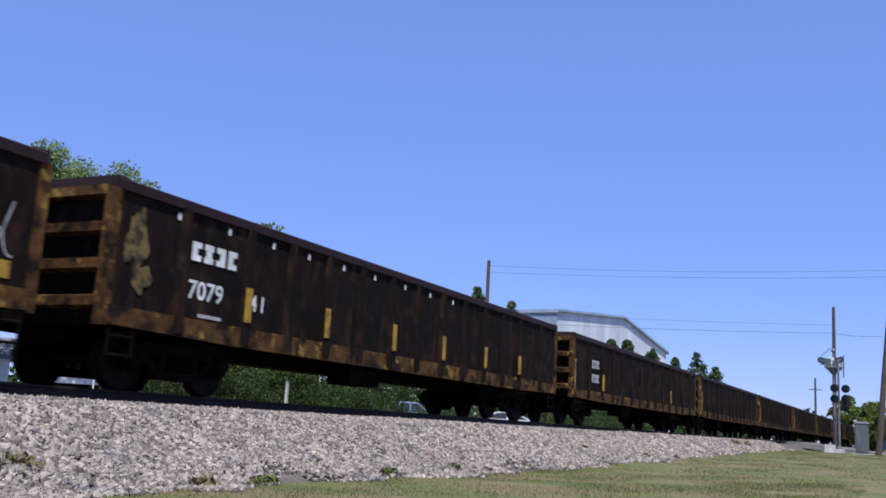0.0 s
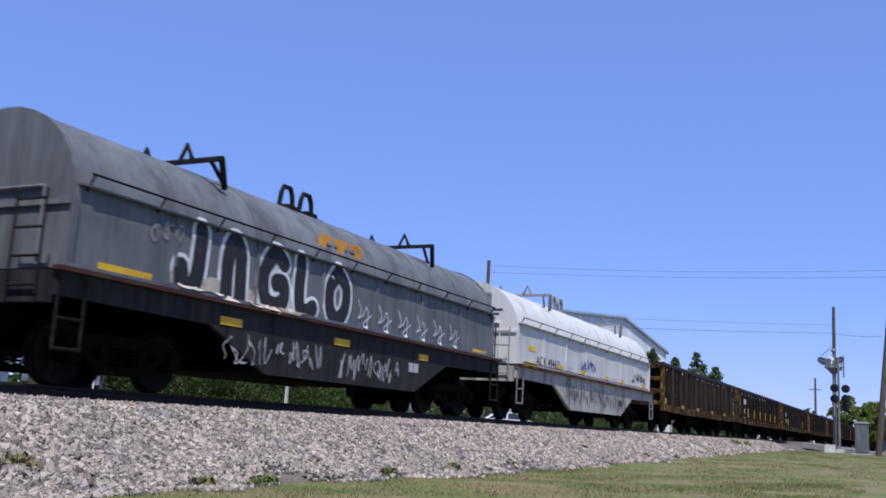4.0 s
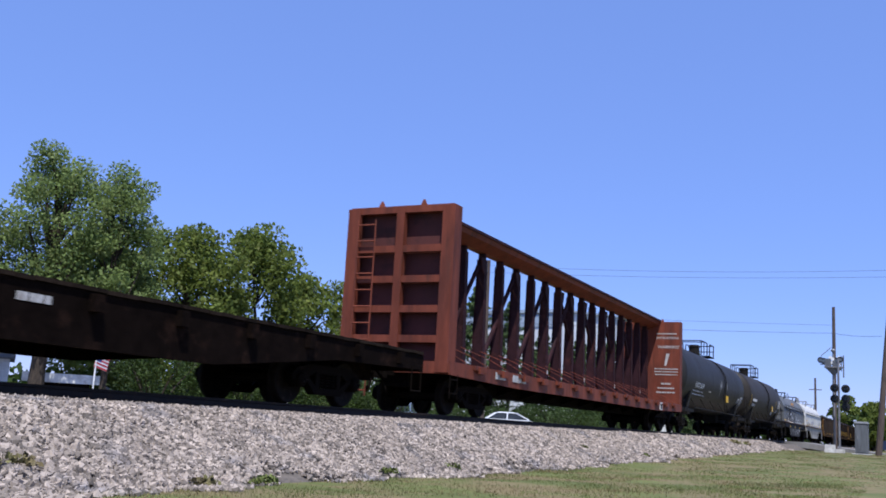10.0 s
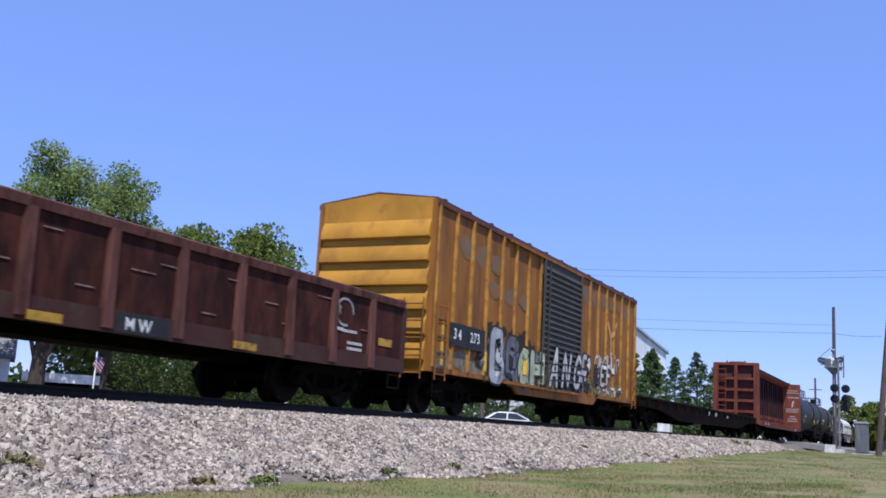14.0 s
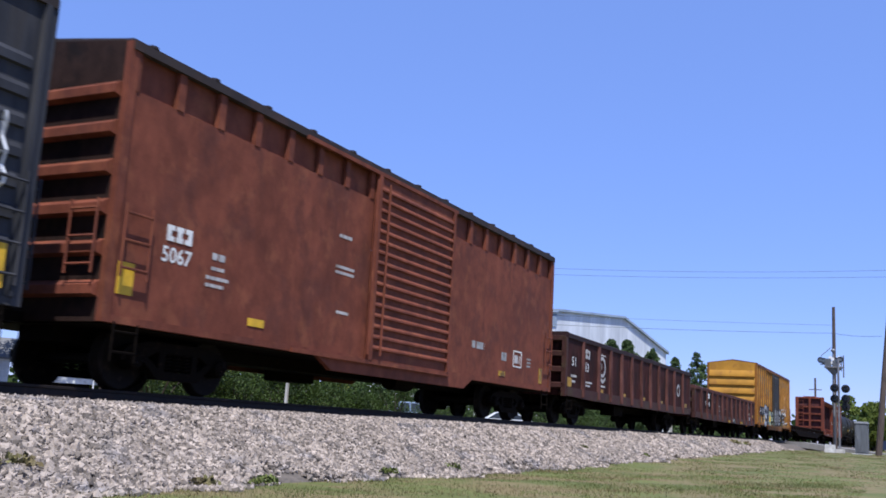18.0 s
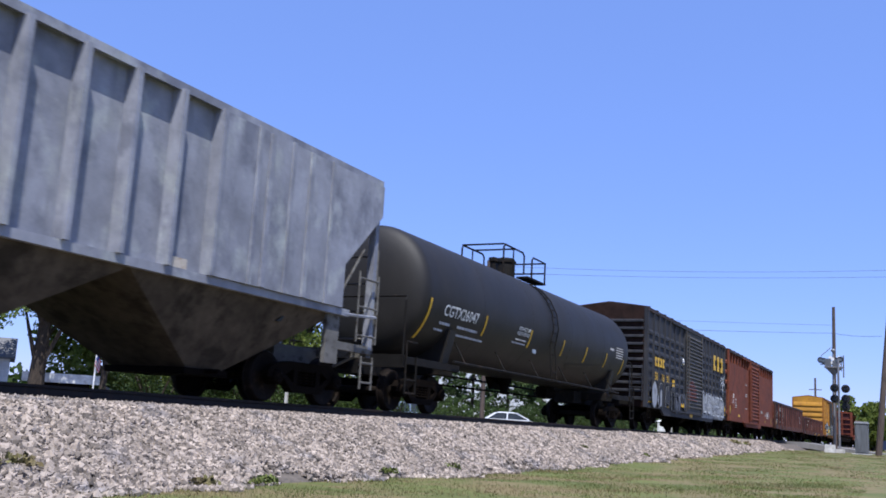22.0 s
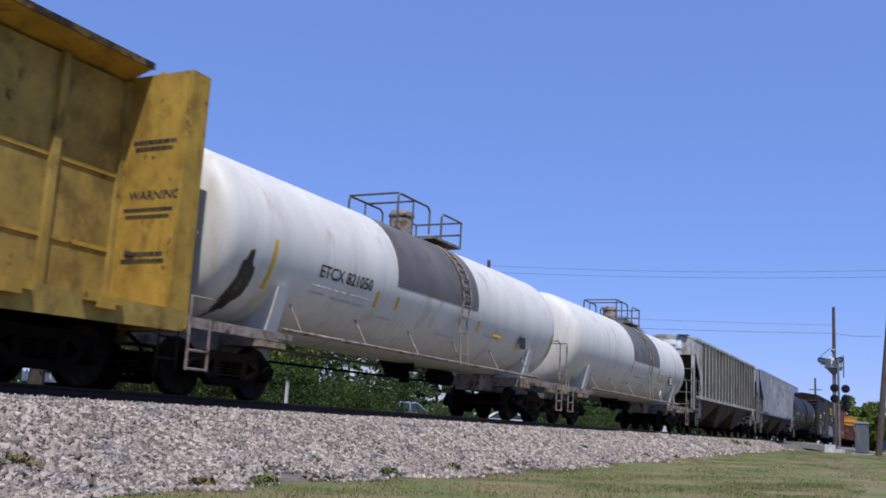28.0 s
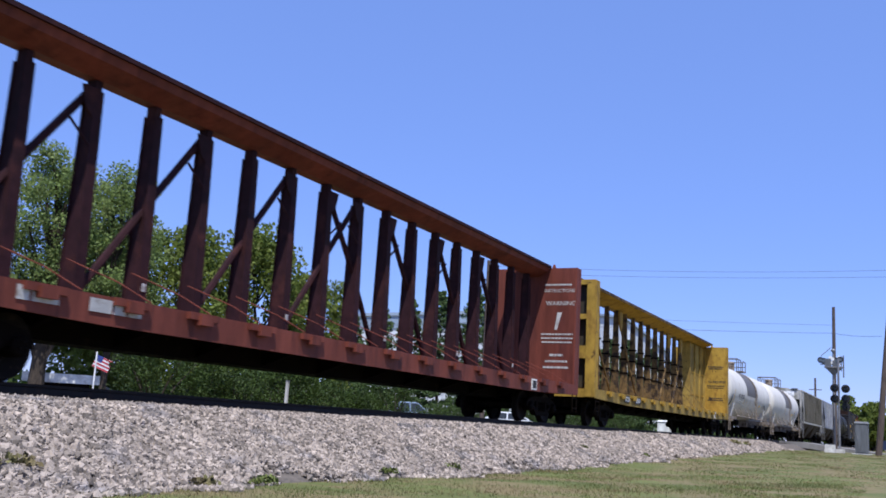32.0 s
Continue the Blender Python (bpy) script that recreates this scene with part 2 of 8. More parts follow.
stuff("crushed_stones", [scatter_stones(34000, 3.0, 16.0, 0.040, 1), scatter_stones(24000, 16.0, 32.0, 0.050, 2), scatter_stones(15000, 32.0, 66.0, 0.075, 3)],
      M["stone"], "pale grey and pinkish crushed stone ballast lying along the rails", "gravel")


def scatter_blades(count, x0, x1, y0, y1, high, wide, seed):
    r = np.random.default_rng(seed)
    x, y = x0 + (x1 - x0) * r.random(count), y0 + (y1 - y0) * r.random(count)
    edge = TRACK_Y - (3.45 - 0.75 * np.clip((x - 18) / 42, 0, 1) + 0.22 * np.sin(x * 0.9 + 1.2) + 0.16 * np.sin(x * 2.3) + 0.10 * np.sin(x * 5.1 + 2))
    patchy = np.sin(x * 1.7) + np.sin(y * 2.9 + x) + r.random(count) * 2.2
    keep = (y < edge) & (patchy > 0.2)
    x, y = x[keep], y[keep]
    k = len(x)
    z = -1.04 + 0.42 * np.clip((x - 18) / 42, 0, 1)
    tall = high * (0.4 + 0.9 * r.random(k))
    way = r.random(k) * 6.28
    lean = r.normal(size=(k, 2)) * tall[:, None] * 0.45
    dx, dy = np.cos(way) * wide, np.sin(way) * wide
    p = np.stack([np.stack([x - dx, y - dy, z], 1), np.stack([x + dx, y + dy, z], 1), np.stack([x + lean[:, 0], y + lean[:, 1], z + tall], 1)], 1)
    return p.reshape(-1, 3), np.arange(3 * k).reshape(-1, 3)


stuff("grass", [scatter_blades(70000, 5.0, 22.0, 1.0, 7.6, 0.042, 0.006, 4), scatter_blades(50000, 22.0, 64.0, 0.5, 8.2, 0.035, 0.012, 5)],
      M["blade"], "short patchy grass at the foot of the ballast", "grass")

rail_outline = [(-0.068, -0.17), (0.068, -0.17), (0.068, -0.155), (0.012, -0.135), (0.012, -0.045), (0.034, -0.035), (0.036, -0.004), (0.03, 0.0), (-0.03, 0.0), (-0.036, -0.004), (-0.034, -0.035), (-0.012, -0.045), (-0.012, -0.135), (-0.068, -0.155)]
track = thing("track", "single line of rusty steel rails on dark wooden ties", "railway track", (0, TRACK_Y, 0), kind="structure")
for side in (-0.753, 0.753):
    part("rail", prism(B(), [(side + y, z) for y, z in rail_outline], "x", -120, 1500), M["rail"], track)
tie = part("tie", box(B(), -0.11, 0.11, -1.3, 1.3, -0.36, -0.172), M["tie"], track, at=(-10, 0, 0))
for i in range(1, 190):
    put("tie", tie.data, track, pose(-10 + 0.5 * i, random.uniform(-0.04, 0.04), random.uniform(-0.008, 0.004), 0, 0, random.uniform(-1, 1)))

# the road that crosses the line behind the signal
road = B()
for a, b, za, zb in ((-300, TRACK_Y - 8, -0.58, -0.58), (TRACK_Y - 8, TRACK_Y - 2.2, -0.58, -0.02), (TRACK_Y - 2.2, TRACK_Y + 2.2, -0.02, -0.02), (TRACK_Y + 2.2, TRACK_Y + 8, -0.02, -0.58), (TRACK_Y + 8, 300, -0.58, -0.58)):
    hexa(road, [(78, a, za - 0.4), (87, a, za - 0.4), (87, b, zb - 0.4), (78, b, zb - 0.4), (78, a, za), (87, a, za), (87, b, zb), (78, b, zb)])
bmesh.ops.remove_doubles(road, verts=road.verts, dist=0.001)
tagged(part("road", road, M["road"]), "pale worn asphalt road over a level crossing", "road", kind="structure")
tagged(part("far_road", box(B(), -60, 78, 24.4, 38.5, -0.9, -0.56), M["road"]), "grey parking lane behind the line of bushes", "road", kind="structure")


# ---- trees ----
def leaf_cloud(centres, spread, count, size, seed, flat=0.75):
    """Small four-cornered leaves round the centres: points and faces."""
    r = np.random.default_rng(seed)
    centres = np.array(centres, float)
    c = centres[r.integers(0, len(centres), count)]
    d = r.normal(size=(count, 3))
    d /= np.linalg.norm(d, axis=1)[:, None]
    d *= (r.random(count) ** 0.45)[:, None] * spread
    d[:, 2] *= flat
    c = c + d
    u = r.normal(size=(count, 3))
    u /= np.linalg.norm(u, axis=1)[:, None]
    v = np.cross(u, r.normal(size=(count, 3)))
    v /= np.linalg.norm(v, axis=1)[:, None]
    s = (size * (0.6 + 0.8 * r.random(count)))[:, None]
    p = np.stack([c - u * s, c - v * s * 0.6, c + u * s, c + v * s * 0.6], 1)
    return p.reshape(-1, 3), np.arange(4 * count).reshape(-1, 4)


def leafy_tree(name, label, x, y, high, wide, leaves, size, material, seed, low=0.2, upright=0.6, lumps=26, trunk_r=0.16):
    """A tapered trunk that forks, limbs, and a crown of many leaves in clumps."""
    r = random.Random(seed)
    z = ground_z(x, y) - 0.05
    tree = thing(name, label, "tree", (x, y, z))
    bark, centres = B(), []
    stem = [(0, 0, 0)]
    for i in range(1, 7):
        stem.append((r.uniform(-1, 1) * 0.06 * wide * i / 6, r.uniform(-1, 1) * 0.06 * wide * i / 6, high * 0.9 * i / 6))
    tube(bark, stem, trunk_r, 8, 0.03)
    limbs = B()
    for i in range(lumps):
        h = low + (0.97 - low) * (i + r.random()) / lumps
        reach = wide * 0.5 * (math.sin(math.pi * min(1, max(0.06, (h - low * 0.6) / (1.04 - low * 0.6))) ** 0.8) ** 0.7) * r.uniform(0.45, 1.05)
        turn = i * 2.4 + r.uniform(-0.5, 0.5)
        end = Vector((math.cos(turn) * reach, math.sin(turn) * reach, high * h))
        k = min(5, max(0, int((h - 0.22 * upright) / 0.9 * 6)))
        start = Vector(stem[k])
        mid = start.lerp(end, 0.5) + Vector((r.uniform(-0.2, 0.2), r.uniform(-0.2, 0.2), 0.1 * reach))
        tube(limbs, [start, mid, end], trunk_r * 0.35, 5, 0.012)
        centres.append(end)
        centres.append(mid.lerp(end, 0.55) + Vector((r.uniform(-0.5, 0.5), r.uniform(-0.5, 0.5), r.uniform(-0.2, 0.5))))
    part("trunk", bark, M["bark"], tree)
    tagged(part("branching", limbs, M["bark"], tree), kind="stuff")
    p, f = leaf_cloud(centres, wide * 0.5 * 0.30 + 0.16, leaves, size, seed)
    part("crown", (p.tolist(), [], f.tolist()), material, tree)
    return tree


def conifer(name, label, x, y, high, wide, seed, leaves=15000):
    r = random.Random(seed)
    z = ground_z(x, y) - 0.05
    tree = thing(name, label, "tree", (x, y, z), group="row of conifers" if name == "conifer" else "")
    part("trunk", tube(B(), [(0, 0, 0), (0.05, 0, high * 0.5), (0, 0, high * 0.98)], 0.17, 7, 0.02), M["bark"], tree)
    centres, boughs = [], B()
    for i in range(300):
        h = 0.03 + 0.95 * r.random() ** 1.25
        reach = wide * 0.80 * (1 - h) ** 0.85 * r.uniform(0.55, 1.12) + 0.05
        turn = i * 2.39996 + r.uniform(-0.3, 0.3)
        root = Vector((0, 0, high * h))
        tip = root + Vector((math.cos(turn) * reach, math.sin(turn) * reach, r.uniform(-0.10, 0.22) * reach))
        if i % 4 == 0:
            tube(boughs, [root, tip], 0.03, 4, 0.008)
        centres += [root.lerp(tip, q) for q in (0.45, 0.65, 0.8, 0.92, 1.0)]
    tagged(part("boughs", boughs, M["bark"], tree), kind="stuff")
    p, f = leaf_cloud(centres, 0.24, leaves, 0.115, seed, 0.9)
    part("needles", (p.tolist(), [], f.tolist()), M["needle"], tree)
    return tree


def bush(x, y, high, wide, seed, leaves=3000, material="leaf3"):
    r = random.Random(seed)
    z = ground_z(x, y) - 0.05
    b = thing("bush", "dense green roadside bush behind the track", "bush", (x, y, z), group="bushes behind the track")
    centres = []
    for i in range(12):
        end = Vector((r.uniform(-0.42, 0.42) * wide, r.uniform(-0.42, 0.42) * wide, high * r.uniform(0.18, 0.86)))
        part("stem", tube(B(), [(0, 0, 0), end * 0.5 + Vector((0, 0, 0.15)), end], 0.03, 4, 0.008), M["bark"], b)
        centres.append(end)
    p, f = leaf_cloud(centres, wide * 0.24, leaves, 0.045, seed, 0.8)
    p[:, 2] = np.maximum(p[:, 2], 0.02)
    part("leaves", (p.tolist(), [], f.tolist()), M[material], b)
    return b


# trees and bushes across the line
leafy_tree("poplar", "tall loose-crowned poplar with pale green leaves", 28.2, 32.0, 11.0, 4.6, 17000, 0.075, M["leaf"], 11, 0.42, 0.9, trunk_r=0.36)
leafy_tree("poplar", "slim poplar with a ragged pointed crown", 30.2, 30.4, 10.6, 4.0, 15000, 0.075, M["leaf"], 12, 0.36, 0.9)
leafy_tree("poplar", "poplar with open branches at the edge of the trees", 25.6, 33.0, 8.1, 3.6, 9000, 0.075, M["leaf"], 13, 0.45, 0.9)
leafy_tree("broadleaf_tree", "rounded broadleaf tree with dense dull green leaves", 35.4, 31.0, 8.9, 6.4, 15000, 0.12, M["leaf2"], 14, 0.12, 0.4, 30)
leafy_tree("broadleaf_tree", "rounded broadleaf tree with dense dull green leaves", 40.0, 30.6, 9.9, 6.4, 15000, 0.12, M["leaf2"], 15, 0.12, 0.4, 30)
leafy_tree("broadleaf_tree", "lower broadleaf tree with a spreading crown", 43.6, 29.6, 8.0, 5.2, 11000, 0.12, M["leaf2"], 16, 0.1, 0.4, 26)
leafy_tree("broadleaf_tree", "rounded broadleaf tree with dense dull green leaves", 32.4, 33.5, 8.4, 6.0, 12000, 0.12, M["leaf2"], 17, 0.1, 0.4, 26)
for i, (x, y, top, wide) in enumerate([(74.9, 46.2, 10.2, 3.6), (76.3, 43.8, 10.6, 4.0), (77.6, 41.6, 11.3, 4.2), (78.8, 39.2, 12.0, 5.0), (80.2, 36.3, 12.5, 5.4), (81.4, 33.4, 11.3, 5.0), (82.5, 30.6, 8.8, 4.0),
                                   (85.4, 28.1, 8.3, 4.4), (87.2, 26.7, 7.5, 4.2), (88.4, 26.1, 8.6, 4.6), (90.2, 25.0, 8.7, 4.6), (93.0, 23.4, 8.2, 4.2)]):
    conifer("conifer", "dark green pointed conifer in a row before a warehouse", x, y, top + 0.6, wide, 30 + i)
conifer("cedar", "broad dark green cedar beyond the warehouse", 107.7, 22.1, 9.8, 5.0, 60, 8000)
conifer("cedar", "broad dark green cedar beyond the warehouse", 107.3, 24.4, 9.2, 4.6, 61, 7000)
conifer("cedar", "broad dark green cedar beyond the warehouse", 110.0, 20.6, 8.4, 4.4, 62, 7000)
rb = random.Random(5)
for i in range(15):
    x = 20.6 + i * 1.03
    bush(x + rb.uniform(-0.4, 0.4), 18.0 + 0.10 * (x - 15) + rb.uniform(-0.8, 0.9), rb.uniform(1.5, 2.5), rb.uniform(2.0, 2.9), 100 + i)
for i, (x, y, h, w) in enumerate([(44.0, 21.6, 1.6, 2.6), (62.5, 19.6, 1.9, 2.8), (66, 21.0, 2.2, 3.4), (72, 20.0, 2.4, 3.4), (70.5, 40.5, 2.6, 4.2), (74.5, 40.0, 2.8, 4.2), (73.5, 33.5, 2.4, 3.8), (76.5, 31.0, 2.6, 4.0), (78.0, 27.5, 2.5, 3.8), (66.5, 44.0, 2.6, 4.2)]):
    bush(x, y, h, w, 140 + i)
for i, (x, y, h) in enumerate([(150, 2.0, 7.5), (165, -4.0, 9.0), (158, 7.0, 7.0), (178, 12.0, 8.5), (190, 2.5, 10.0), (172, -9.0, 9.5)]):
    leafy_tree("distant_tree", "distant leafy tree beyond the crossing", x, y, h, h * 0.8, 2600, 0.30, M["leaf2"], 70 + i, 0.1, 0.4, 16)
woods = []
rw = random.Random(8)
for i in range(90):
    a = radians(-4 + 62 * i / 89)
    far = rw.uniform(170, 260)
    c = [(far * math.cos(a) + rw.uniform(-5, 5), far * math.sin(a) + rw.uniform(-5, 5), rw.uniform(0.5, 4.0)) for _ in range(5)]
    woods.append(leaf_cloud(c, 3.4, 160, 0.7, 200 + i, 0.9))
stuff("far_woods", woods, M["leaf3"], "low line of distant green woods along the horizon", "woods")


# ---- the warehouse ----
M["sheet"] = surface("painted_sheet_wall", (0.66, 0.68, 0.70), (0.55, 0.57, 0.60), 0.3, 0.6, scale=0.5, stretch=(1, 1, 0.2), bump=0)
M["roof_sheet"] = surface("blue_grey_roof_sheet", (0.30, 0.36, 0.44), (0.36, 0.42, 0.5), 0.3, 0.5, scale=0.4, bump=0)
house = thing("warehouse", "large pale sheet-metal warehouse with a blue-grey roof edge", "building", pose(94.2, 33.6, -0.7, 0, 0, 82.6))
outline = [(0.0, 0.0), (0.0, 12.6), (17.0, 13.9), (31.0, 11.1), (31.0, 0.0)]
part("wall", prism(B(), [(-y, z) for y, z in outline], "x", 0, 30), M["sheet"], house)
part("roof", prism(B(), [(0.25, 12.45), (0.25, 12.8), (-17.0, 14.15), (-31.3, 11.3), (-31.3, 10.95), (-31.0, 11.1), (-17.0, 13.9), (0.0, 12.6)], "x", -0.3, 30.3), M["roof_sheet"], house)
part("eave_band", box(B(), -0.05, 30.1, 0.003, 0.10, 11.0, 12.3), M["roof_sheet"], house, "blue-grey band under the eave")
seams = B()
for i in range(31):
    box(seams, i * 0.99 - 0.02, i * 0.99 + 0.02, 0.003, 0.05, 0.1, 11.0)
part("wall_ribs", seams, M["sheet"], house)



# ---- poles, wires, signals and what stands beside the crossing ----
M["pole_wood"] = surface("weathered_pole_wood", (0.10, 0.075, 0.062), (0.05, 0.04, 0.034), 0.4, 0.9, scale=3, stretch=(4, 4, 0.4), bump=0.5)
M["galvanised"] = surface("galvanised_steel", (0.20, 0.20, 0.21), (0.13, 0.13, 0.14), 0.3, 0.6, 0.3, scale=4)
M["signal_black"] = surface("signal_black_paint", (0.02, 0.02, 0.022), (0.04, 0.04, 0.04), 0.3, 0.5, scale=4)
M["signal_glass"] = surface("signal_lens", (0.10, 0.12, 0.14), (0.06, 0.07, 0.08), 0.3, 0.15, scale=6, bump=0)
M["white_paint"] = surface("white_enamel", (0.72, 0.72, 0.70), (0.55, 0.54, 0.52), 0.25, 0.5, scale=3)
M["cabinet_grey"] = surface("grey_cabinet_paint", (0.115, 0.122, 0.128), (0.085, 0.086, 0.09), 0.35, 0.55, scale=2, stretch=DOWN)
M["wire"] = surface("weathered_wire", (0.05, 0.05, 0.055), rough=0.6, bump=0)
M["concrete"] = surface("pale_concrete", (0.48, 0.47, 0.45), (0.36, 0.35, 0.33), 0.3, 0.9, scale=3)


def wooden_pole(label, foot, head, r=0.16, arm=None):
    p = thing("utility_pole", label, "utility pole", foot)
    d = Vector(head) - Vector(foot)
    part("shaft", tube(B(), [(0, 0, -0.3), d * 0.5, d], r, 10, r * 0.7), M["pole_wood"], p)
    if arm:
        part("crossarm", box(B(), d.x - 0.05, d.x + 0.05, d.y - 0.9, d.y + 0.9, arm - 0.06, arm + 0.06), M["pole_wood"], p)
    for k, z in enumerate((0.93, 0.98)):
        part("insulator", lathe(B(), [(0, 0.0), (0, 0.04), (0.06, 0.06), (0.10, 0.03), (0.12, 0.0)], 8, lambda s, y, zz: (d.x * z + (0.14 if k else -0.14) + y, d.y * z + zz, d.z * z + s)), M["signal_glass"], p)
    return p


wooden_pole("tall weathered utility pole among the conifers", (59.5, 26.2, -0.62), (59.5, 26.2, 10.9))
wooden_pole("dark utility pole behind the crossing signals", (71.8, 5.5, -0.62), (71.75, 5.45, 9.25), 0.15)
wooden_pole("leaning wooden utility pole beside a grey cabinet", (66.0, 2.62, -0.62), (66.0, 1.52, 11.0), 0.2)
wooden_pole("distant pole with a lamp beyond the crossing", (156.3, 14.6, -0.62), (156.3, 14.6, 9.7), 0.2, 8.6)


def wire(a, b, sag, r=0.011, label="thin overhead wire between poles"):
    a, b = Vector(a), Vector(b)
    pts = [a.lerp(b, k / 16) - Vector((0, 0, 4 * sag * (k / 16) * (1 - k / 16))) for k in range(17)]
    return tagged(part("overhead_wire", tube(B(), pts, r, 4), M["wire"]), label, "wire", "overhead wires")


wire((59.5, 26.2, 10.55), (66.0, 1.53, 10.8), 0.25)
wire((59.5, 26.2, 10.10), (66.0, 1.55, 10.38), 0.2)
wire((59.5, 26.1, 6.76), (71.78, 5.5, 7.44), 0.12, 0.014)
wire((49.9, 33.3, 5.32), (59.5, 26.1, 6.76), 0.1, 0.014)
wire((71.78, 5.5, 7.44), (66.0, 2.25, 6.67), 0.1, 0.014)
wire((71.78, 5.5, 8.0), (59.5, 26.1, 7.4), 0.1, 0.010)


def disc(bm, x, y, z, r, thick):
    return lathe(bm, [(-thick / 2, 0.0), (-thick / 2, r), (thick / 2, r), (thick / 2, 0.0)], 20, lambda s, a, b: (x + s, y + a, z + b))


# block signal: a mast with round target heads
signal = thing("railway_signal", "black round railway signal heads on a steel mast", "railway signal", (68.8, 5.0, -0.62))
part("mast", tube(B(), [(0, 0, 0), (0, 0, 6.1)], 0.07, 10), M["galvanised"], signal)
part("base", box(B(), -0.3, 0.3, -0.3, 0.3, -0.1, 0.25), M["concrete"], signal)
for y, heads in ((-0.43, (4.12, 3.48, 2.95)), (0.24, (4.15, 3.45))):
    for z in heads:
        head = part("signal_head", disc(B(), -0.1, y, z, 0.27, 0.05), M["signal_black"], signal)
        part("lens", disc(B(), -0.15, y, z, 0.10, 0.05), M["signal_glass"], head)
        part("hood", lathe(B(), [(-0.42, 0.125), (-0.13, 0.125), (-0.13, 0.135), (-0.42, 0.135), (-0.42, 0.125)], 16, lambda s, a, b: (s, y + a, z + b)), M["signal_black"], head)
        part("housing", box(B(), -0.07, 0.22, y - 0.13, y + 0.13, z - 0.15, z + 0.15), M["signal_black"], head)
    part("bracket", box(B(), -0.06, 0.06, min(0, y), max(0, y), 3.2, 3.26), M["signal_black"], signal)
# level-crossing flashers on the same side of the road
cross = thing("crossing_signal", "level-crossing signal with a white crossbuck and black flasher heads", "crossing signal", (69.6, 5.35, -0.62))
part("mast", tube(B(), [(0, 0, 0), (0, 0, 6.6)], 0.06, 10), M["galvanised"], cross)
for turn in (38, -38):
    blade = B()
    box(blade, -0.02, 0.02, -0.42, 0.42, -0.09, 0.09)
    part("crossbuck_blade", blade, M["white_paint"], cross, at=pose(-0.10 - 0.03 * (turn > 0), -0.1, 6.0, turn, 0, 0))
for y, z in ((0.78, 6.02), (0.58, 5.96), (-0.26, 6.0), (-0.44, 6.06)):
    head = part("flasher", disc(B(), -0.16, y, z, 0.20, 0.05), M["signal_black"], cross, at=pose(0, 0, 0))
    part("lens", disc(B(), -0.20, y, z, 0.11, 0.06), M["signal_glass"], head)
arm = B()
tube(arm, [(-0.1, -0.5, 5.75), (-0.1, 0.8, 5.75)], 0.045, 6)
tube(arm, [(-0.1, -0.5, 5.3), (-0.1, -0.5, 6.3)], 0.03, 6)
tube(arm, [(-0.1, 0.1, 6.9), (-0.1, 0.75, 6.3)], 0.025, 5)
part("light_arm", arm, M["galvanised"], cross)
part("walkway", box(B(), -0.35, 0.35, -0.55, 0.55, 5.52, 5.60), M["galvanised"], cross)
part("wall_bracket", hexa(B(), [(-0.04, -0.06, 5.0), (0.04, -0.06, 5.0), (0.04, 0.02, 5.0), (-0.04, 0.02, 5.0), (-0.25, -0.5, 5.515), (0.25, -0.5, 5.515), (0.25, 0.5, 5.515), (-0.25, 0.5, 5.515)]), M["galvanised"], cross)
part("ladder_cage", box(B(), -0.06, 0.06, -0.66, -0.58, 4.9, 6.35), M["cabinet_grey"], cross)
part("control_box", box(B(), -0.22, 0.14, 0.14, 0.52, 5.62, 6.12), M["cabinet_grey"], cross)
part("junction_box", box(B(), -0.2, 0.1, -0.30, 0.02, 5.62, 6.0), M["cabinet_grey"], cross)
part("bell", lathe(B(), [(6.6, 0.0), (6.6, 0.14), (6.68, 0.16), (6.78, 0.09), (6.8, 0.0)], 14, lambda s, a, b: (a, b, s)), M["galvanised"], cross)

cab = thing("relay_cabinet", "tall grey steel relay cabinet on the grass", "cabinet", (63.9, 3.4, -0.62))
body = part("body", box(B(), -0.45, 0.45, -0.36, 0.36, 0.06, 1.82), M["cabinet_grey"], cab)
part("roof", hexa(B(), [(-0.5, -0.41, 1.82), (0.5, -0.41, 1.82), (0.5, 0.41, 1.82), (-0.5, 0.41, 1.82), (-0.4, -0.33, 1.94), (0.4, -0.33, 1.94), (0.4, 0.33, 1.94), (-0.4, 0.33, 1.94)]), M["cabinet_grey"], cab)
door = part("door", box(B(), -0.475, -0.452, -0.30, 0.30, 0.16, 1.74), M["cabinet_grey"], cab)
part("handle", tube(B(), [(-0.50, 0.22, 0.9), (-0.50, 0.22, 1.1)], 0.015, 6), M["galvanised"], door)
part("plinth", box(B(), -0.55, 0.55, -0.54, 0.54, -0.1, 0.06), M["concrete"], cab)
tagged(part("concrete_block", hexa(B(), [(65.5, 5.0, -0.66), (66.2, 5.0, -0.66), (66.2, 5.66, -0.66), (65.5, 5.66, -0.66), (65.55, 5.05, -0.12), (66.15, 5.05, -0.12), (66.15, 5.6, -0.12), (65.55, 5.6, -0.12)]), M["concrete"]), "squat white concrete block beside the signal", "concrete block")
box2 = thing("utility_box", "white utility box across the track", "utility box", (58.4, 13.85, -0.63))
part("body", box(B(), -0.35, 0.35, -0.36, 0.36, 0.05, 1.3), M["white_paint"], box2)
part("lid", hexa(B(), [(-0.4, -0.41, 1.3), (0.4, -0.41, 1.3), (0.4, 0.41, 1.3), (-0.4, 0.41, 1.3), (-0.3, -0.3, 1.38), (0.3, -0.3, 1.38), (0.3, 0.3, 1.38), (-0.3, 0.3, 1.38)]), M["white_paint"], box2)
part("door", box(B(), -0.372, -0.352, -0.28, 0.28, 0.15, 1.2), M["white_paint"], box2)
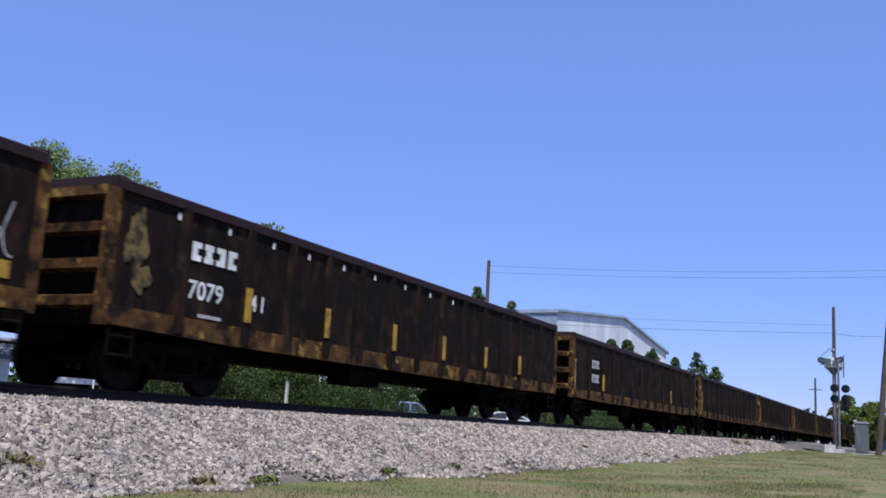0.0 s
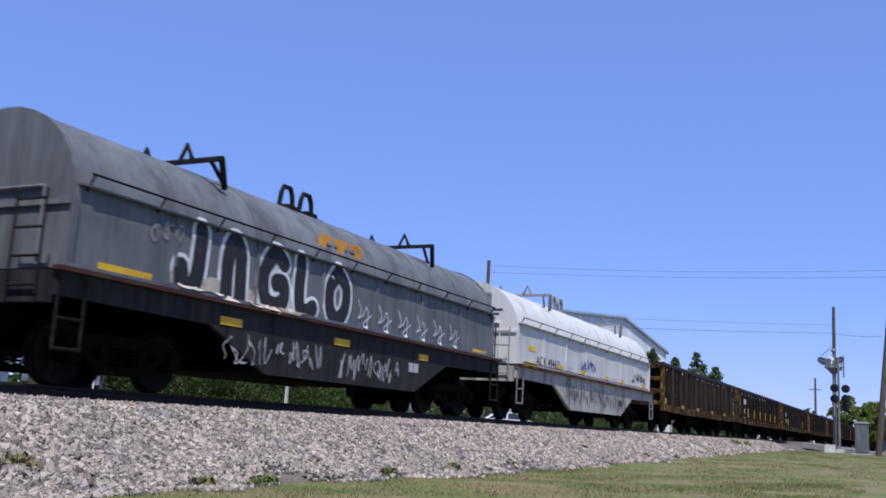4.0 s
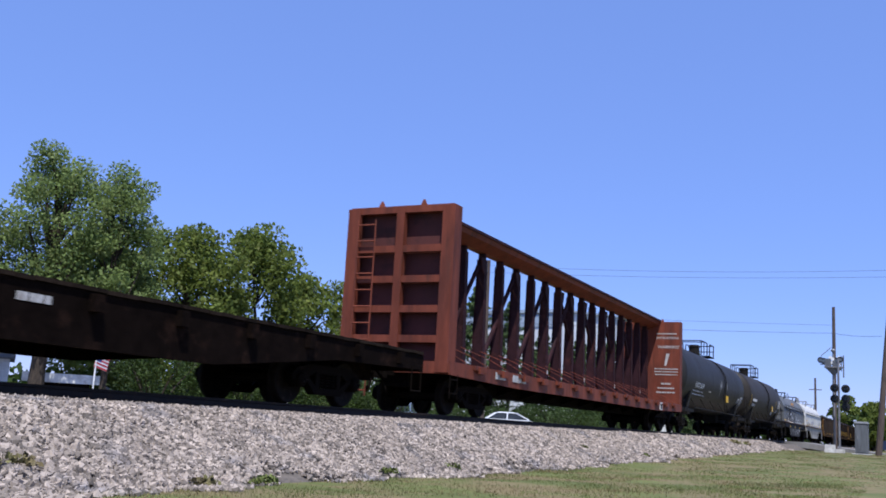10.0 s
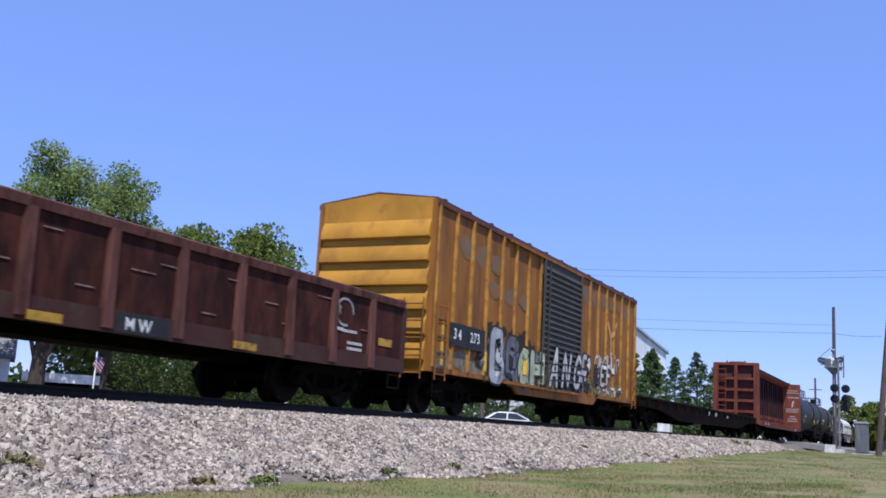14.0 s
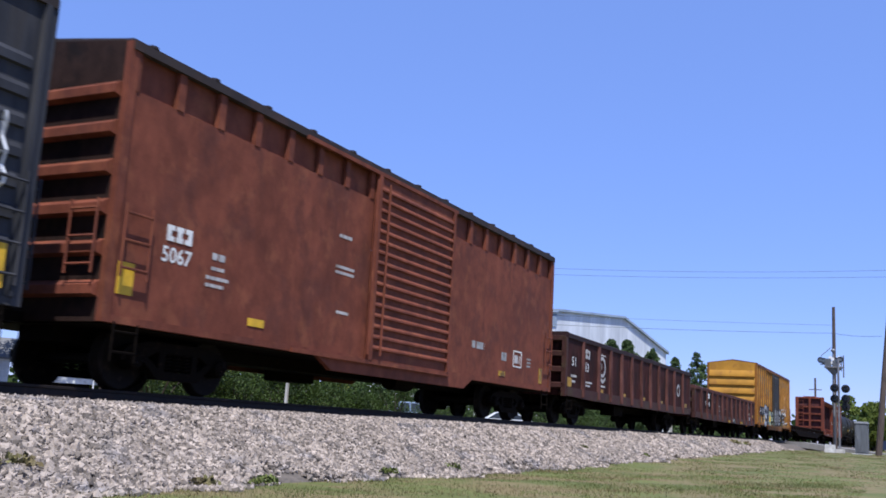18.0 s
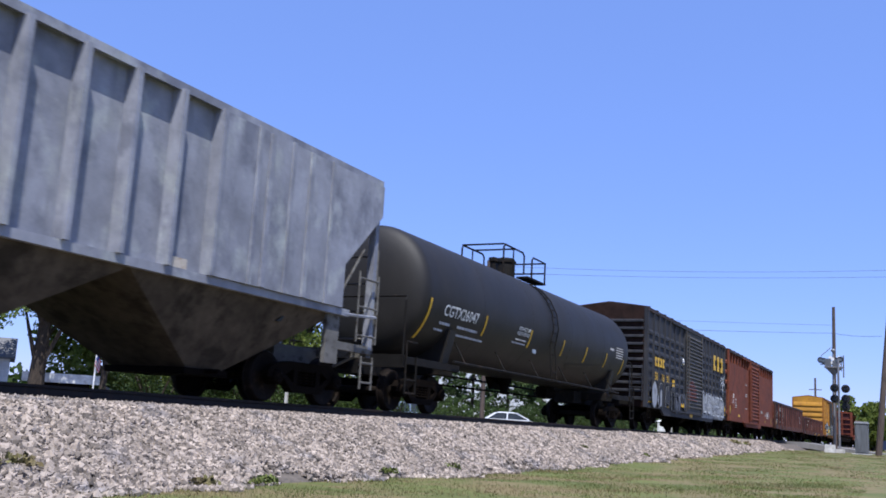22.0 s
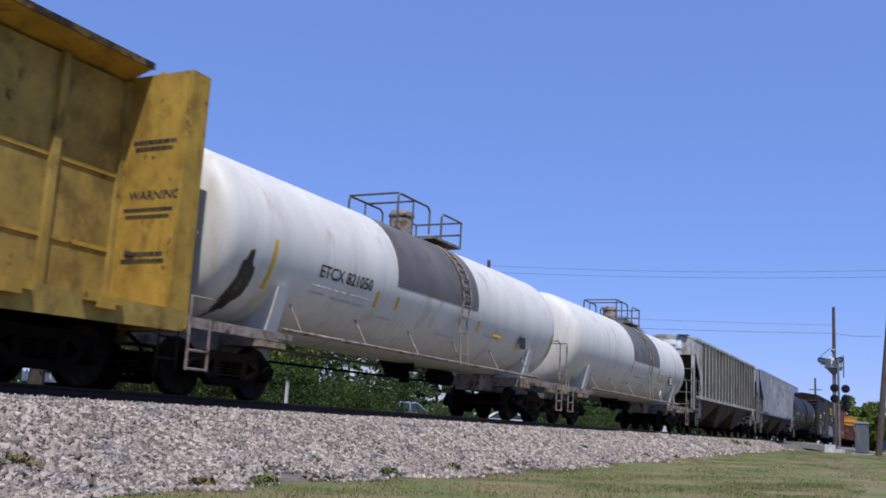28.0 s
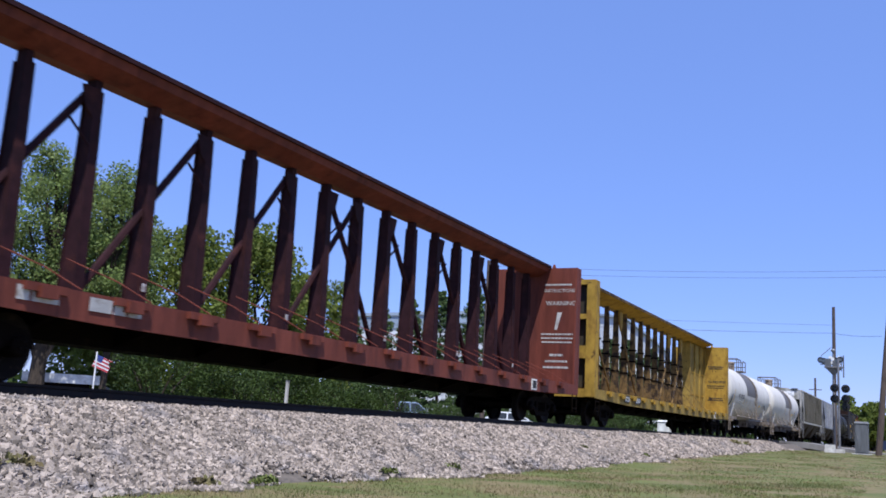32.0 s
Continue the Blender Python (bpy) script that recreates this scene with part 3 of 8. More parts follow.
marker = thing("marker_post", "short white marker post beyond the rails", "marker post", (19.63, 13.8, -0.62))
part("post", box(B(), -0.03, 0.03, -0.03, 0.03, -0.1, 1.22), M["concrete"], marker)
part("cap", box(B(), -0.035, 0.035, -0.035, 0.035, 1.221, 1.25), M["galvanised"], marker)

# ---- parked vehicles and the yard behind ----
M["car_silver"] = surface("silver_car_paint", (0.22, 0.27, 0.33), (0.20, 0.245, 0.30), 0.3, 0.25, 0.3, scale=1, vary=0.05, bump=0)
M["car_white"] = surface("white_car_paint", (0.70, 0.71, 0.72), (0.66, 0.67, 0.68), 0.3, 0.25, scale=1, vary=0.05, bump=0)
M["car_glass"] = surface("dark_car_glass", (0.03, 0.035, 0.04), rough=0.08, bump=0, vary=0.1)
M["tyre"] = surface("tyre_rubber", (0.02, 0.02, 0.02), (0.04, 0.04, 0.04), 0.3, 0.85, scale=4)


def road_wheels(car, spots, r, half):
    for x in spots:
        for sy in (-1, 1):
            tyre = part("wheel", lathe(B(), [(-0.1, 0.0), (-0.1, r * 0.9), (-0.07, r), (0.07, r), (0.1, r * 0.9), (0.1, 0.0)], 20, lambda s, a, b: (x + a, sy * half + s, r + b)), M["tyre"], car)
            part("rim", lathe(B(), [(-0.115, 0.0), (-0.105, r * 0.6), (0.105, r * 0.6), (0.115, 0.0)], 14, lambda s, a, b: (x + a, sy * half + s, r + b)), M["galvanised"], tyre)


sedan = thing("parked_sedan", "silver-white sedan parked beyond the tracks", "car", pose(64.9, 26.3, -0.56, 0, 0, -62))
lower = [(-2.3, 0.28), (-2.33, 0.62), (-2.2, 0.90), (-1.55, 0.98), (1.0, 0.97), (2.1, 0.80), (2.32, 0.60), (2.32, 0.28)]
part("body", prism(B(), lower, "y", -0.88, 0.88), M["car_white"], sedan)
cabin = B()
hexa(cabin, [(-1.75, -0.8, 0.975), (1.15, -0.8, 0.975), (1.15, 0.8, 0.975), (-1.75, 0.8, 0.975), (-1.05, -0.62, 1.42), (0.25, -0.62, 1.42), (0.25, 0.62, 1.42), (-1.05, 0.62, 1.42)])
part("windows", cabin, M["car_glass"], sedan)
part("roof", hexa(B(), [(-1.1, -0.64, 1.40), (0.3, -0.64, 1.40), (0.3, 0.64, 1.40), (-1.1, 0.64, 1.40), (-0.95, -0.55, 1.47), (0.15, -0.55, 1.47), (0.15, 0.55, 1.47), (-0.95, 0.55, 1.47)]), M["car_white"], sedan)
for x0, x1 in ((-1.78, -1.08), (-0.38, -0.32), (1.18, 0.28)):
    for sy in (-1, 1):
        part("pillar", tube(B(), [(x0, sy * 0.81, 0.97), (x1, sy * 0.63, 1.42)], 0.045, 5), M["car_white"], sedan)
road_wheels(sedan, (-1.4, 1.4), 0.32, 0.82)
truck_ = thing("parked_pickup", "silver four-door pickup parked before the bushes", "pickup truck", pose(61.7, 33.0, -0.56, 0, 0, -62))
part("body", prism(B(), [(-2.75, 0.45), (-2.75, 1.18), (-0.62, 1.18), (-0.60, 1.12), (1.35, 1.12), (2.6, 0.98), (2.75, 0.8), (2.75, 0.4)], "y", -0.95, 0.95), M["car_silver"], truck_)
part("windows", hexa(B(), [(-0.62, -0.86, 1.125), (1.45, -0.86, 1.125), (1.45, 0.86, 1.125), (-0.62, 0.86, 1.125), (-0.48, -0.7, 1.74), (0.72, -0.7, 1.74), (0.72, 0.7, 1.74), (-0.48, 0.7, 1.74)]), M["car_glass"], truck_)
part("roof", hexa(B(), [(-0.56, -0.73, 1.72), (0.76, -0.73, 1.72), (0.76, 0.73, 1.72), (-0.56, 0.73, 1.72), (-0.45, -0.6, 1.81), (0.62, -0.6, 1.81), (0.62, 0.6, 1.81), (-0.45, 0.6, 1.81)]), M["car_silver"], truck_)
for x0, x1 in ((-0.66, -0.52), (0.28, 0.20), (1.48, 0.74)):
    for sy in (-1, 1):
        part("pillar", tube(B(), [(x0, sy * 0.87, 1.12), (x1, sy * 0.71, 1.74)], 0.06, 5), M["car_silver"], truck_)
part("bed_cover", box(B(), -2.7, -0.66, -0.9, 0.9, 1.185, 1.22), M["car_glass"], truck_)
road_wheels(truck_, (-1.75, 1.75), 0.40, 0.88)
M["siding"] = surface("white_board_siding", (0.66, 0.68, 0.70), (0.56, 0.58, 0.60), 0.3, 0.7, scale=1.5)
M["shingle"] = surface("grey_shingle", (0.16, 0.16, 0.165), (0.11, 0.11, 0.11), 0.4, 0.9, scale=4)
shed = thing("white_shed", "small white board-sided shed behind the trees", "shed", pose(27.6, 37.6, -0.62, 0, 0, -40))
for k in range(11):
    part("board", box(B(), -3.0, 3.0, -1.5 - 0.012 * (k % 2), 1.5 + 0.012 * (k % 2), 0.2 * k, 0.2 * k + 0.197), M["siding"], shed)
part("roof", prism(B(), [(-1.8, 2.2), (0, 3.1), (1.8, 2.2), (1.8, 2.12), (0, 3.0), (-1.8, 2.12)], "x", -3.2, 3.2), M["shingle"], shed)
part("gable", prism(B(), [(-1.5, 2.2), (0, 2.95), (1.5, 2.2)], "x", -2.98, 2.98), M["siding"], shed)
boat = thing("low_trailer", "low white trailer parked behind the bushes", "trailer", pose(29.9, 32.3, -0.62, 0, 0, -45))
part("bed", box(B(), -1.6, 1.6, -0.7, 0.7, 1.25, 1.62), M["white_paint"], boat)
part("drawbar", tube(B(), [(1.6, 0, 1.2), (2.6, 0, 0.8)], 0.05, 6), M["galvanised"], boat)
part("undercarriage", box(B(), -1.2, 1.0, -0.6, 0.6, 0.55, 1.248), M["running"], boat)
road_wheels(boat, (-0.4,), 0.3, 0.72)
flag = thing("yard_flag", "small striped flag on a short white pole", "flag", (26.55, 27.2, -0.62))
part("pole", tube(B(), [(0, 0, 0), (0, 0, 2.35)], 0.03, 6), M["white_paint"], flag)
M["flag_red"] = surface("flag_red_cloth", (0.42, 0.05, 0.06), rough=0.8, bump=0)
M["flag_blue"] = surface("flag_blue_cloth", (0.04, 0.06, 0.22), rough=0.8, bump=0)
cloth = part("cloth", box(B(), 0.0, 0.62, -0.006, 0.006, -0.46, 0.0), M["white_paint"], flag, "red and white striped cloth", at=pose(0.03, 0, 2.25))
for k in range(4):
    part("stripe", box(B(), 0.0 if k < 2 else 0.0, 0.622, -0.010, 0.010, -0.456 + 0.128 * k, -0.392 + 0.128 * k), M["flag_red"], cloth)
part("canton", box(B(), -0.002, 0.26, -0.013, 0.013, -0.22, 0.002), M["flag_blue"], cloth)


def dark_car(at):
    """A closed family car: body, glass, roof, lamps and wheels."""
    car = thing("parked_wagon", "dark blue estate car standing on the crossing road", "car", at)
    part("body", prism(B(), [(-2.2, 0.35), (-2.25, 0.95), (-1.5, 1.05), (1.1, 1.05), (2.0, 0.95), (2.2, 0.7), (2.2, 0.32)], "y", -0.9, 0.9), M["car_blue"], car)
    part("window_band", hexa(B(), [(-2.0, -0.82, 1.055), (1.2, -0.82, 1.055), (1.2, 0.82, 1.055), (-2.0, 0.82, 1.055), (-1.7, -0.66, 1.55), (0.45, -0.66, 1.55), (0.45, 0.66, 1.55), (-1.7, 0.66, 1.55)]), M["car_glass"], car)
    part("roof", hexa(B(), [(-1.75, -0.68, 1.54), (0.5, -0.68, 1.54), (0.5, 0.68, 1.54), (-1.75, 0.68, 1.54), (-1.6, -0.58, 1.62), (0.35, -0.58, 1.62), (0.35, 0.58, 1.62), (-1.6, 0.58, 1.62)]), M["car_blue"], car)
    for sy in (-0.62, 0.62):
        part("headlamp", box(B(), 2.16, 2.23, sy - 0.16, sy + 0.16, 0.66, 0.82), M["signal_glass"], car)
    road_wheels(car, (-1.35, 1.35), 0.33, 0.84)


M["car_blue"] = surface("dark_blue_car_paint", (0.025, 0.035, 0.07), (0.02, 0.028, 0.055), 0.3, 0.3, scale=1, vary=0.05, bump=0)
dark_car(pose(81.5, 0.9, -0.58, 0, 0, 90))

# weeds in the stones
for i, (x, off, size) in enumerate([(6.5, 3.15, 0.16), (24.4, 2.75, 0.13), (12.9, 3.5, 0.12), (15.2, 3.45, 0.14), (8.6, 3.65, 0.15), (9.6, 3.7, 0.14), (50.0, 2.2, 0.3), (52.5, 2.3, 0.28), (29.0, 3.2, 0.14)]):
    z = bed_z(off) if off < 3.6 else -1.0
    weed = thing("weed", "small green weed growing in the stones", "weed", (x, TRACK_Y - off, z - 0.01), group="weeds in the ballast")
    p, f = leaf_cloud([(0, 0, size * 0.35), (size, 0.05, size * 0.25), (-size, 0, size * 0.25), (0.3 * size, -size * 0.6, size * 0.2)], size * 0.8, 160, size * 0.22, 300 + i, 0.5)
    p[:, 2] = np.maximum(p[:, 2], 0.0)
    part("leaves", (p.tolist(), [], f.tolist()), M["blade"], weed)


# ---- running gear shared by all the cars ----
WHEEL_R = 0.42
CARS, WHEELS = [], []


def side_frame_mesh():
    bm = B()
    prism(bm, [(-1.12, 0.50), (-0.98, 0.62), (-0.55, 0.70), (0.55, 0.70), (0.98, 0.62), (1.12, 0.50), (1.12, 0.40), (0.72, 0.42), (0.45, 0.56), (-0.45, 0.56), (-0.72, 0.42), (-1.12, 0.40)], "y", -0.07, 0.07)
    prism(bm, [(-0.74, 0.44), (-0.62, 0.46), (-0.36, 0.30), (0.36, 0.30), (0.62, 0.46), (0.74, 0.44), (0.42, 0.18), (-0.42, 0.18)], "y", -0.08, 0.08)
    for x in (-0.34, 0.34):
        box(bm, x - 0.06, x + 0.06, -0.075, 0.075, 0.28, 0.58)
    return bm


def journal_mesh(bm, x):
    lathe(bm, [(-0.14, 0.0), (-0.14, 0.10), (-0.11, 0.13), (0.12, 0.14), (0.12, 0.0)], 12, lambda s, y, z: (x + y, s, WHEEL_R + z))
    return bm


def wheelset_mesh():
    bm = B()
    for sy in (-1, 1):
        prof = [(0.0, 0.0), (0.0, 0.07), (0.03, 0.12), (0.012, 0.16), (0.0, 0.31), (-0.02, 0.34), (-0.02, 0.40), (0.0, WHEEL_R - 0.004), (0.09, WHEEL_R + 0.004), (0.105, WHEEL_R + 0.028), (0.13, WHEEL_R + 0.02), (0.13, 0.34), (0.09, 0.32), (0.07, 0.14), (0.10, 0.0)]
        lathe(bm, prof, 26, lambda s, y, z: (y, sy * (0.815 - s), z))
    tube(bm, [(0, -1.06, 0), (0, 1.06, 0)], 0.075, 10)
    for k in range(3):
        for sy in (-1, 1):
            a = k * 2.094
            tube(bm, [(0.055 * math.cos(a), sy * 1.06, 0.055 * math.sin(a)), (0.055 * math.cos(a), sy * 1.175, 0.055 * math.sin(a))], 0.016, 5)
    return bm


def spring_mesh():
    bm = B()
    pts = [(0.07 * math.cos(k * 0.7), 0.07 * math.sin(k * 0.7), 0.31 + 0.25 * k / 45) for k in range(46)]
    return tube(bm, pts, 0.016, 4)


def as_mesh(name, bm, material):
    bmesh.ops.recalc_face_normals(bm, faces=bm.faces)
    me = bpy.data.meshes.new(name)
    bm.to_mesh(me)
    bm.free()
    me.materials.append(material)
    me.shade_smooth()
    me.set_sharp_from_angle(angle=radians(35))
    return me


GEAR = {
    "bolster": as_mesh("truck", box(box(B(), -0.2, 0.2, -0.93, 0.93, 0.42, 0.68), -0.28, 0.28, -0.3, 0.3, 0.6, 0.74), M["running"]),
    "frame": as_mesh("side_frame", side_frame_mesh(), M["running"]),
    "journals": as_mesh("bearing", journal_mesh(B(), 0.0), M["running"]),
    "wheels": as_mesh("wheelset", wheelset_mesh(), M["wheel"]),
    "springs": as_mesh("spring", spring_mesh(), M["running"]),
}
coupler = B()
box(coupler, -0.02, 0.46, -0.07, 0.07, 0.80, 0.94)
prism(coupler, [(0.40, -0.10), (0.62, -0.13), (0.66, -0.02), (0.56, 0.0), (0.58, 0.10), (0.46, 0.15), (0.38, 0.10)], "z", 0.72, 1.02)
GEAR["coupler"] = as_mesh("coupler", coupler, M["running"])
hose = B()
tube(hose, [(0.0, -0.36, 0.84), (0.22, -0.38, 0.70), (0.40, -0.34, 0.48), (0.56, -0.28, 0.42), (0.66, -0.22, 0.52)], 0.03, 6)
GEAR["hose"] = as_mesh("air_hose", hose, M["running"])


def running_gear(car, half, centres, rolling):
    """Trucks with their frames, springs and wheelsets, and couplers at both ends."""
    for x in (-centres, centres):
        truck = put("truck", GEAR["bolster"], car, (x, 0, 0))
        for sy in (-1, 1):
            put("side_frame", GEAR["frame"], truck, (0, sy * 0.99, 0))
            for sx in (-0.19, 0.0, 0.19):
                put("spring", GEAR["springs"], truck, (sx, sy * 0.99, 0))
            for sx in (-0.89, 0.89):
                put("bearing", GEAR["journals"], truck, pose(sx, sy * 1.0, 0, 0, 0, 180 if sy > 0 else 0))
        for sx in (-0.89, 0.89):
            wheelset = put("wheelset", GEAR["wheels"], truck, (sx, 0, WHEEL_R))
            if rolling:
                WHEELS.append((wheelset, sx))
    for turn in (0, 180):
        put("coupler", GEAR["coupler"], car, pose(0, 0, 0, 0, 0, turn) @ pose(half, 0, 0))
        put("air_hose", GEAR["hose"], car, pose(0, 0, 0, 0, 0, turn) @ pose(half, 0, 0))


def train_car(name, label, category, x0, x1, inset=1.9):
    """A car of the train between two marks along it; its space starts on the rail under its middle."""
    car = thing(name, label, category, (0.5 * (x0 + x1), TRACK_Y, 0), group="cars of the freight train")
    CARS.append((car, 0.5 * (x0 + x1)))
    half = 0.5 * (x1 - x0)
    running_gear(car, half, half - inset, x0 < 225)      # the cars far ahead are too small for their wheels to show
    return car, half


def on_skin(skin, x, z):
    """The y just before a side: a number, (radius, axis height) of a round tank, or a function of x and z."""
    if callable(skin):
        return skin(x, z)
    if isinstance(skin, tuple):
        h = z - skin[1]
        return -math.sqrt(max(0.01, (skin[0] + 0.012) ** 2 - h * h))
    return skin


def ribbon(bm, pts, width, skin, lift=0.0):
    """A painted stroke along points (x, z) on a side, with round ends."""
    fine = []
    for (xa, za), (xb, zb) in zip(pts, pts[1:]):
        n = max(1, int(math.hypot(xb - xa, zb - za) / 0.09))
        fine += [(xa + (xb - xa) * k / n, za + (zb - za) * k / n) for k in range(n)]
    fine.append(pts[-1])
    last = None
    grow = 0.004 / len(fine)          # later turns of a stroke lie over earlier ones
    for i, (x, z) in enumerate(fine):
        a, b = fine[max(0, i - 1)], fine[min(len(fine) - 1, i + 1)]
        d = Vector((b[0] - a[0], b[1] - a[1]))
        d = d.normalized() if d.length > 1e-6 else Vector((1, 0))
        q = width * 0.5
        pair = []
        for s in (-1, 1):
            px, pz = x - d.y * q * s, z + d.x * q * s
            pair.append(bm.verts.new((px, on_skin(skin, px, pz) - lift - grow * i, pz)))
        if last:
            bm.faces.new((last[0], last[1], pair[1], pair[0]))
        last = pair
        into, out = Vector((x - a[0], z - a[1])), Vector((b[0] - x, b[1] - z))
        if min(into.length, out.length) < 1e-6 or into.angle(out) > 0.12:
            disc = [(x + q * math.cos(k * 0.6283), z + q * math.sin(k * 0.6283)) for k in range(10)]
            bm.faces.new([bm.verts.new((u, on_skin(skin, u, v) - lift - grow * i + 0.0008, v)) for u, v in disc])
    return bm


def bend(pts, n=5):
    """A smooth line through points."""
    out = []
    for i in range(len(pts) - 1):
        p0, p1, p2, p3 = pts[max(0, i - 1)], pts[i], pts[i + 1], pts[min(len(pts) - 1, i + 2)]
        for k in range(n):
            t = k / n
            out.append(tuple(0.5 * (2 * p1[c] + (p2[c] - p0[c]) * t + (2 * p0[c] - 5 * p1[c] + 4 * p2[c] - p3[c]) * t * t + (3 * p1[c] - p0[c] - 3 * p2[c] + p3[c]) * t ** 3) for c in (0, 1)))
    out.append(pts[-1])
    return out


def scribble(car, x0, x1, z0, z1, count, width, material, skin, seed, label="", lift=0.004):
    """A thin sprayed tag: loops side by side."""
    r = random.Random(seed)
    bm = B()
    step = (x1 - x0) / count
    for i in range(count):
        cx = x0 + step * (i + 0.5)
        pts = [(cx + r.uniform(-0.55, 0.55) * step, r.uniform(z0, z1)) for _ in range(r.randint(4, 6))]
        ribbon(bm, bend(pts), width, skin, lift + 0.0012 * i)
    return tagged(part("graffiti", bm, material, car, label), label, kind="stuff")


def blob(bm, cx, cz, rx, rz, skin, seed, lift=0.0, rough=0.18):
    """A filled sprayed patch with an uneven edge."""
    r = random.Random(seed)
    rings = []
    ph = [r.uniform(0, 6.28) for _ in range(4)]
    wob = [1 + rough * (0.6 * math.sin(2 * a + ph[0]) + 0.5 * math.sin(3 * a + ph[1]) + 0.4 * math.sin(5 * a + ph[2]) + 0.25 * math.sin(9 * a + ph[3])) for a in [k * 2 * math.pi / 28 for k in range(28)]]
    lift += 0.0009 * (seed % 13)
    for q in (0.34, 0.67, 1.0):
        ring = []
        for k in range(28):
            a = k * 2 * math.pi / 28
            x, z = cx + rx * q * wob[k] * math.cos(a), cz + rz * q * wob[k] * math.sin(a)
            ring.append(bm.verts.new((x, on_skin(skin, x, z) - lift, z)))
        rings.append(ring)
    bm.faces.new(rings[0])
    for a, b in zip(rings, rings[1:]):
        for k in range(28):
            bm.faces.new((a[k], a[(k + 1) % 28], b[(k + 1) % 28], b[k]))
    return bm


def lettering(car, text, x, z, high, material, y, name="lettering", fat=0.02, wide=1.0, shell=None, space=1.0, lean=0.0, thick=0.0, end=None):
    """Writing on a side that faces the camera, left edge x, foot z; shell: (radius, axis height) of a round tank; end: x of an end wall that it stands on."""
    curve = bpy.data.curves.new(name, "FONT")
    curve.body, curve.size, curve.offset, curve.space_character, curve.shear = text, high * 1.37, fat * high, space, lean
    curve.resolution_u = 3
    ob = bpy.data.objects.new(name, curve)
    me = bpy.data.meshes.new_from_object(ob)
    bpy.data.objects.remove(ob)
    bm = B()
    bm.from_mesh(me)
    bpy.data.meshes.remove(me)
    if shell:
        for k in range(1, 8):
            bmesh.ops.bisect_plane(bm, geom=bm.verts[:] + bm.edges[:] + bm.faces[:], plane_co=(0, high * 1.2 * k / 8 - 0.1 * high, 0), plane_no=(0, 1, 0))
    for v in bm.verts:
        u, w = v.co.x * wide, v.co.y
        if end is not None:
            v.co = (end, x - u, z + w)
        else:
            v.co = (x + u, on_skin(shell if shell else y, x + u, z + w), z + w)
    ob = part(name, bm, material, car)
    return ob


def bars(car, rows, material, y, name="small_lettering", shell=None, gap=0.3, seed=1):
    """Writing too small to read, as plain bars: rows of (x, z, width, height)."""
    r = random.Random(seed)
    bm = B()
    for x, z, w, h in rows:
        at = x
        while at < x + w:
            step = h * r.uniform(0.8, 2.6)
            yy = on_skin(shell if shell else y, at, z + h / 2) + 0.004
            box(bm, at, min(x + w, at + step), yy - 0.004, yy + 0.004, z, z + h)
            at += step + h * gap
    return tagged(part(name, bm, material, car), kind="stuff")


def ladder(car, name, x, y0, y1, zs, r, material, posts=True, axis="y"):
    """Rungs between two places at the heights zs."""
    bm = B()
    for z in zs:
        if axis == "y":
            tube(bm, [(x, y0, z), (x, y1, z)], r, 5)
        else:
            tube(bm, [(y0, x, z), (y1, x, z)], r, 5)
    if posts:
        for q in (y0, y1):
            a = (x, q) if axis == "y" else (q, x)
            tube(bm, [(a[0], a[1], zs[0] - 0.12), (a[0], a[1], zs[-1] + 0.12)], r, 5)
    return part(name, bm, material, car)


def reflector(car, x, z, a, b, skin, material=None):
    y = min(on_skin(skin, x + q * a, z + b / 2) for q in (0.05, 0.5, 0.95))
    return part("reflector", box(B(), x, x + a, y - 0.006, y + 0.03, z, z + b), material or M["yellow_mark"], car, "yellow reflective strip")


def blocks(car, x, z, high, wide, count, material, skin, name="marking", gap=0.3):
    """A mark drawn as plain shapes: upright bars with a head and a foot."""
    bm = B()
    for i in range(count):
        a = x + i * wide * (1 + gap)
        y = min(on_skin(skin, a + q * wide, z + high / 2) for q in (0, 0.5, 1.0)) - 0.003
        q, e = wide * 0.56, high * 0.31
        half = [(0, 0), (wide, 0), (wide, e), (q, e), (q, high - e), (wide, high - e), (wide, high), (0, high)]
        pillar = [(0, 0), (wide, 0), (wide, e), (wide * 0.80, e), (wide * 0.80, high - e), (wide, high - e), (wide, high), (0, high), (0, high - e), (wide * 0.20, high - e), (wide * 0.20, e), (0, e)]
        prism(bm, [(a + u, z + v) for u, v in (half if i % 3 == 0 else pillar if i % 3 == 1 else [(wide - u, v) for u, v in half])], "y", y - 0.004, y + 0.004)
    return tagged(part(name, bm, material, car), kind="stuff")


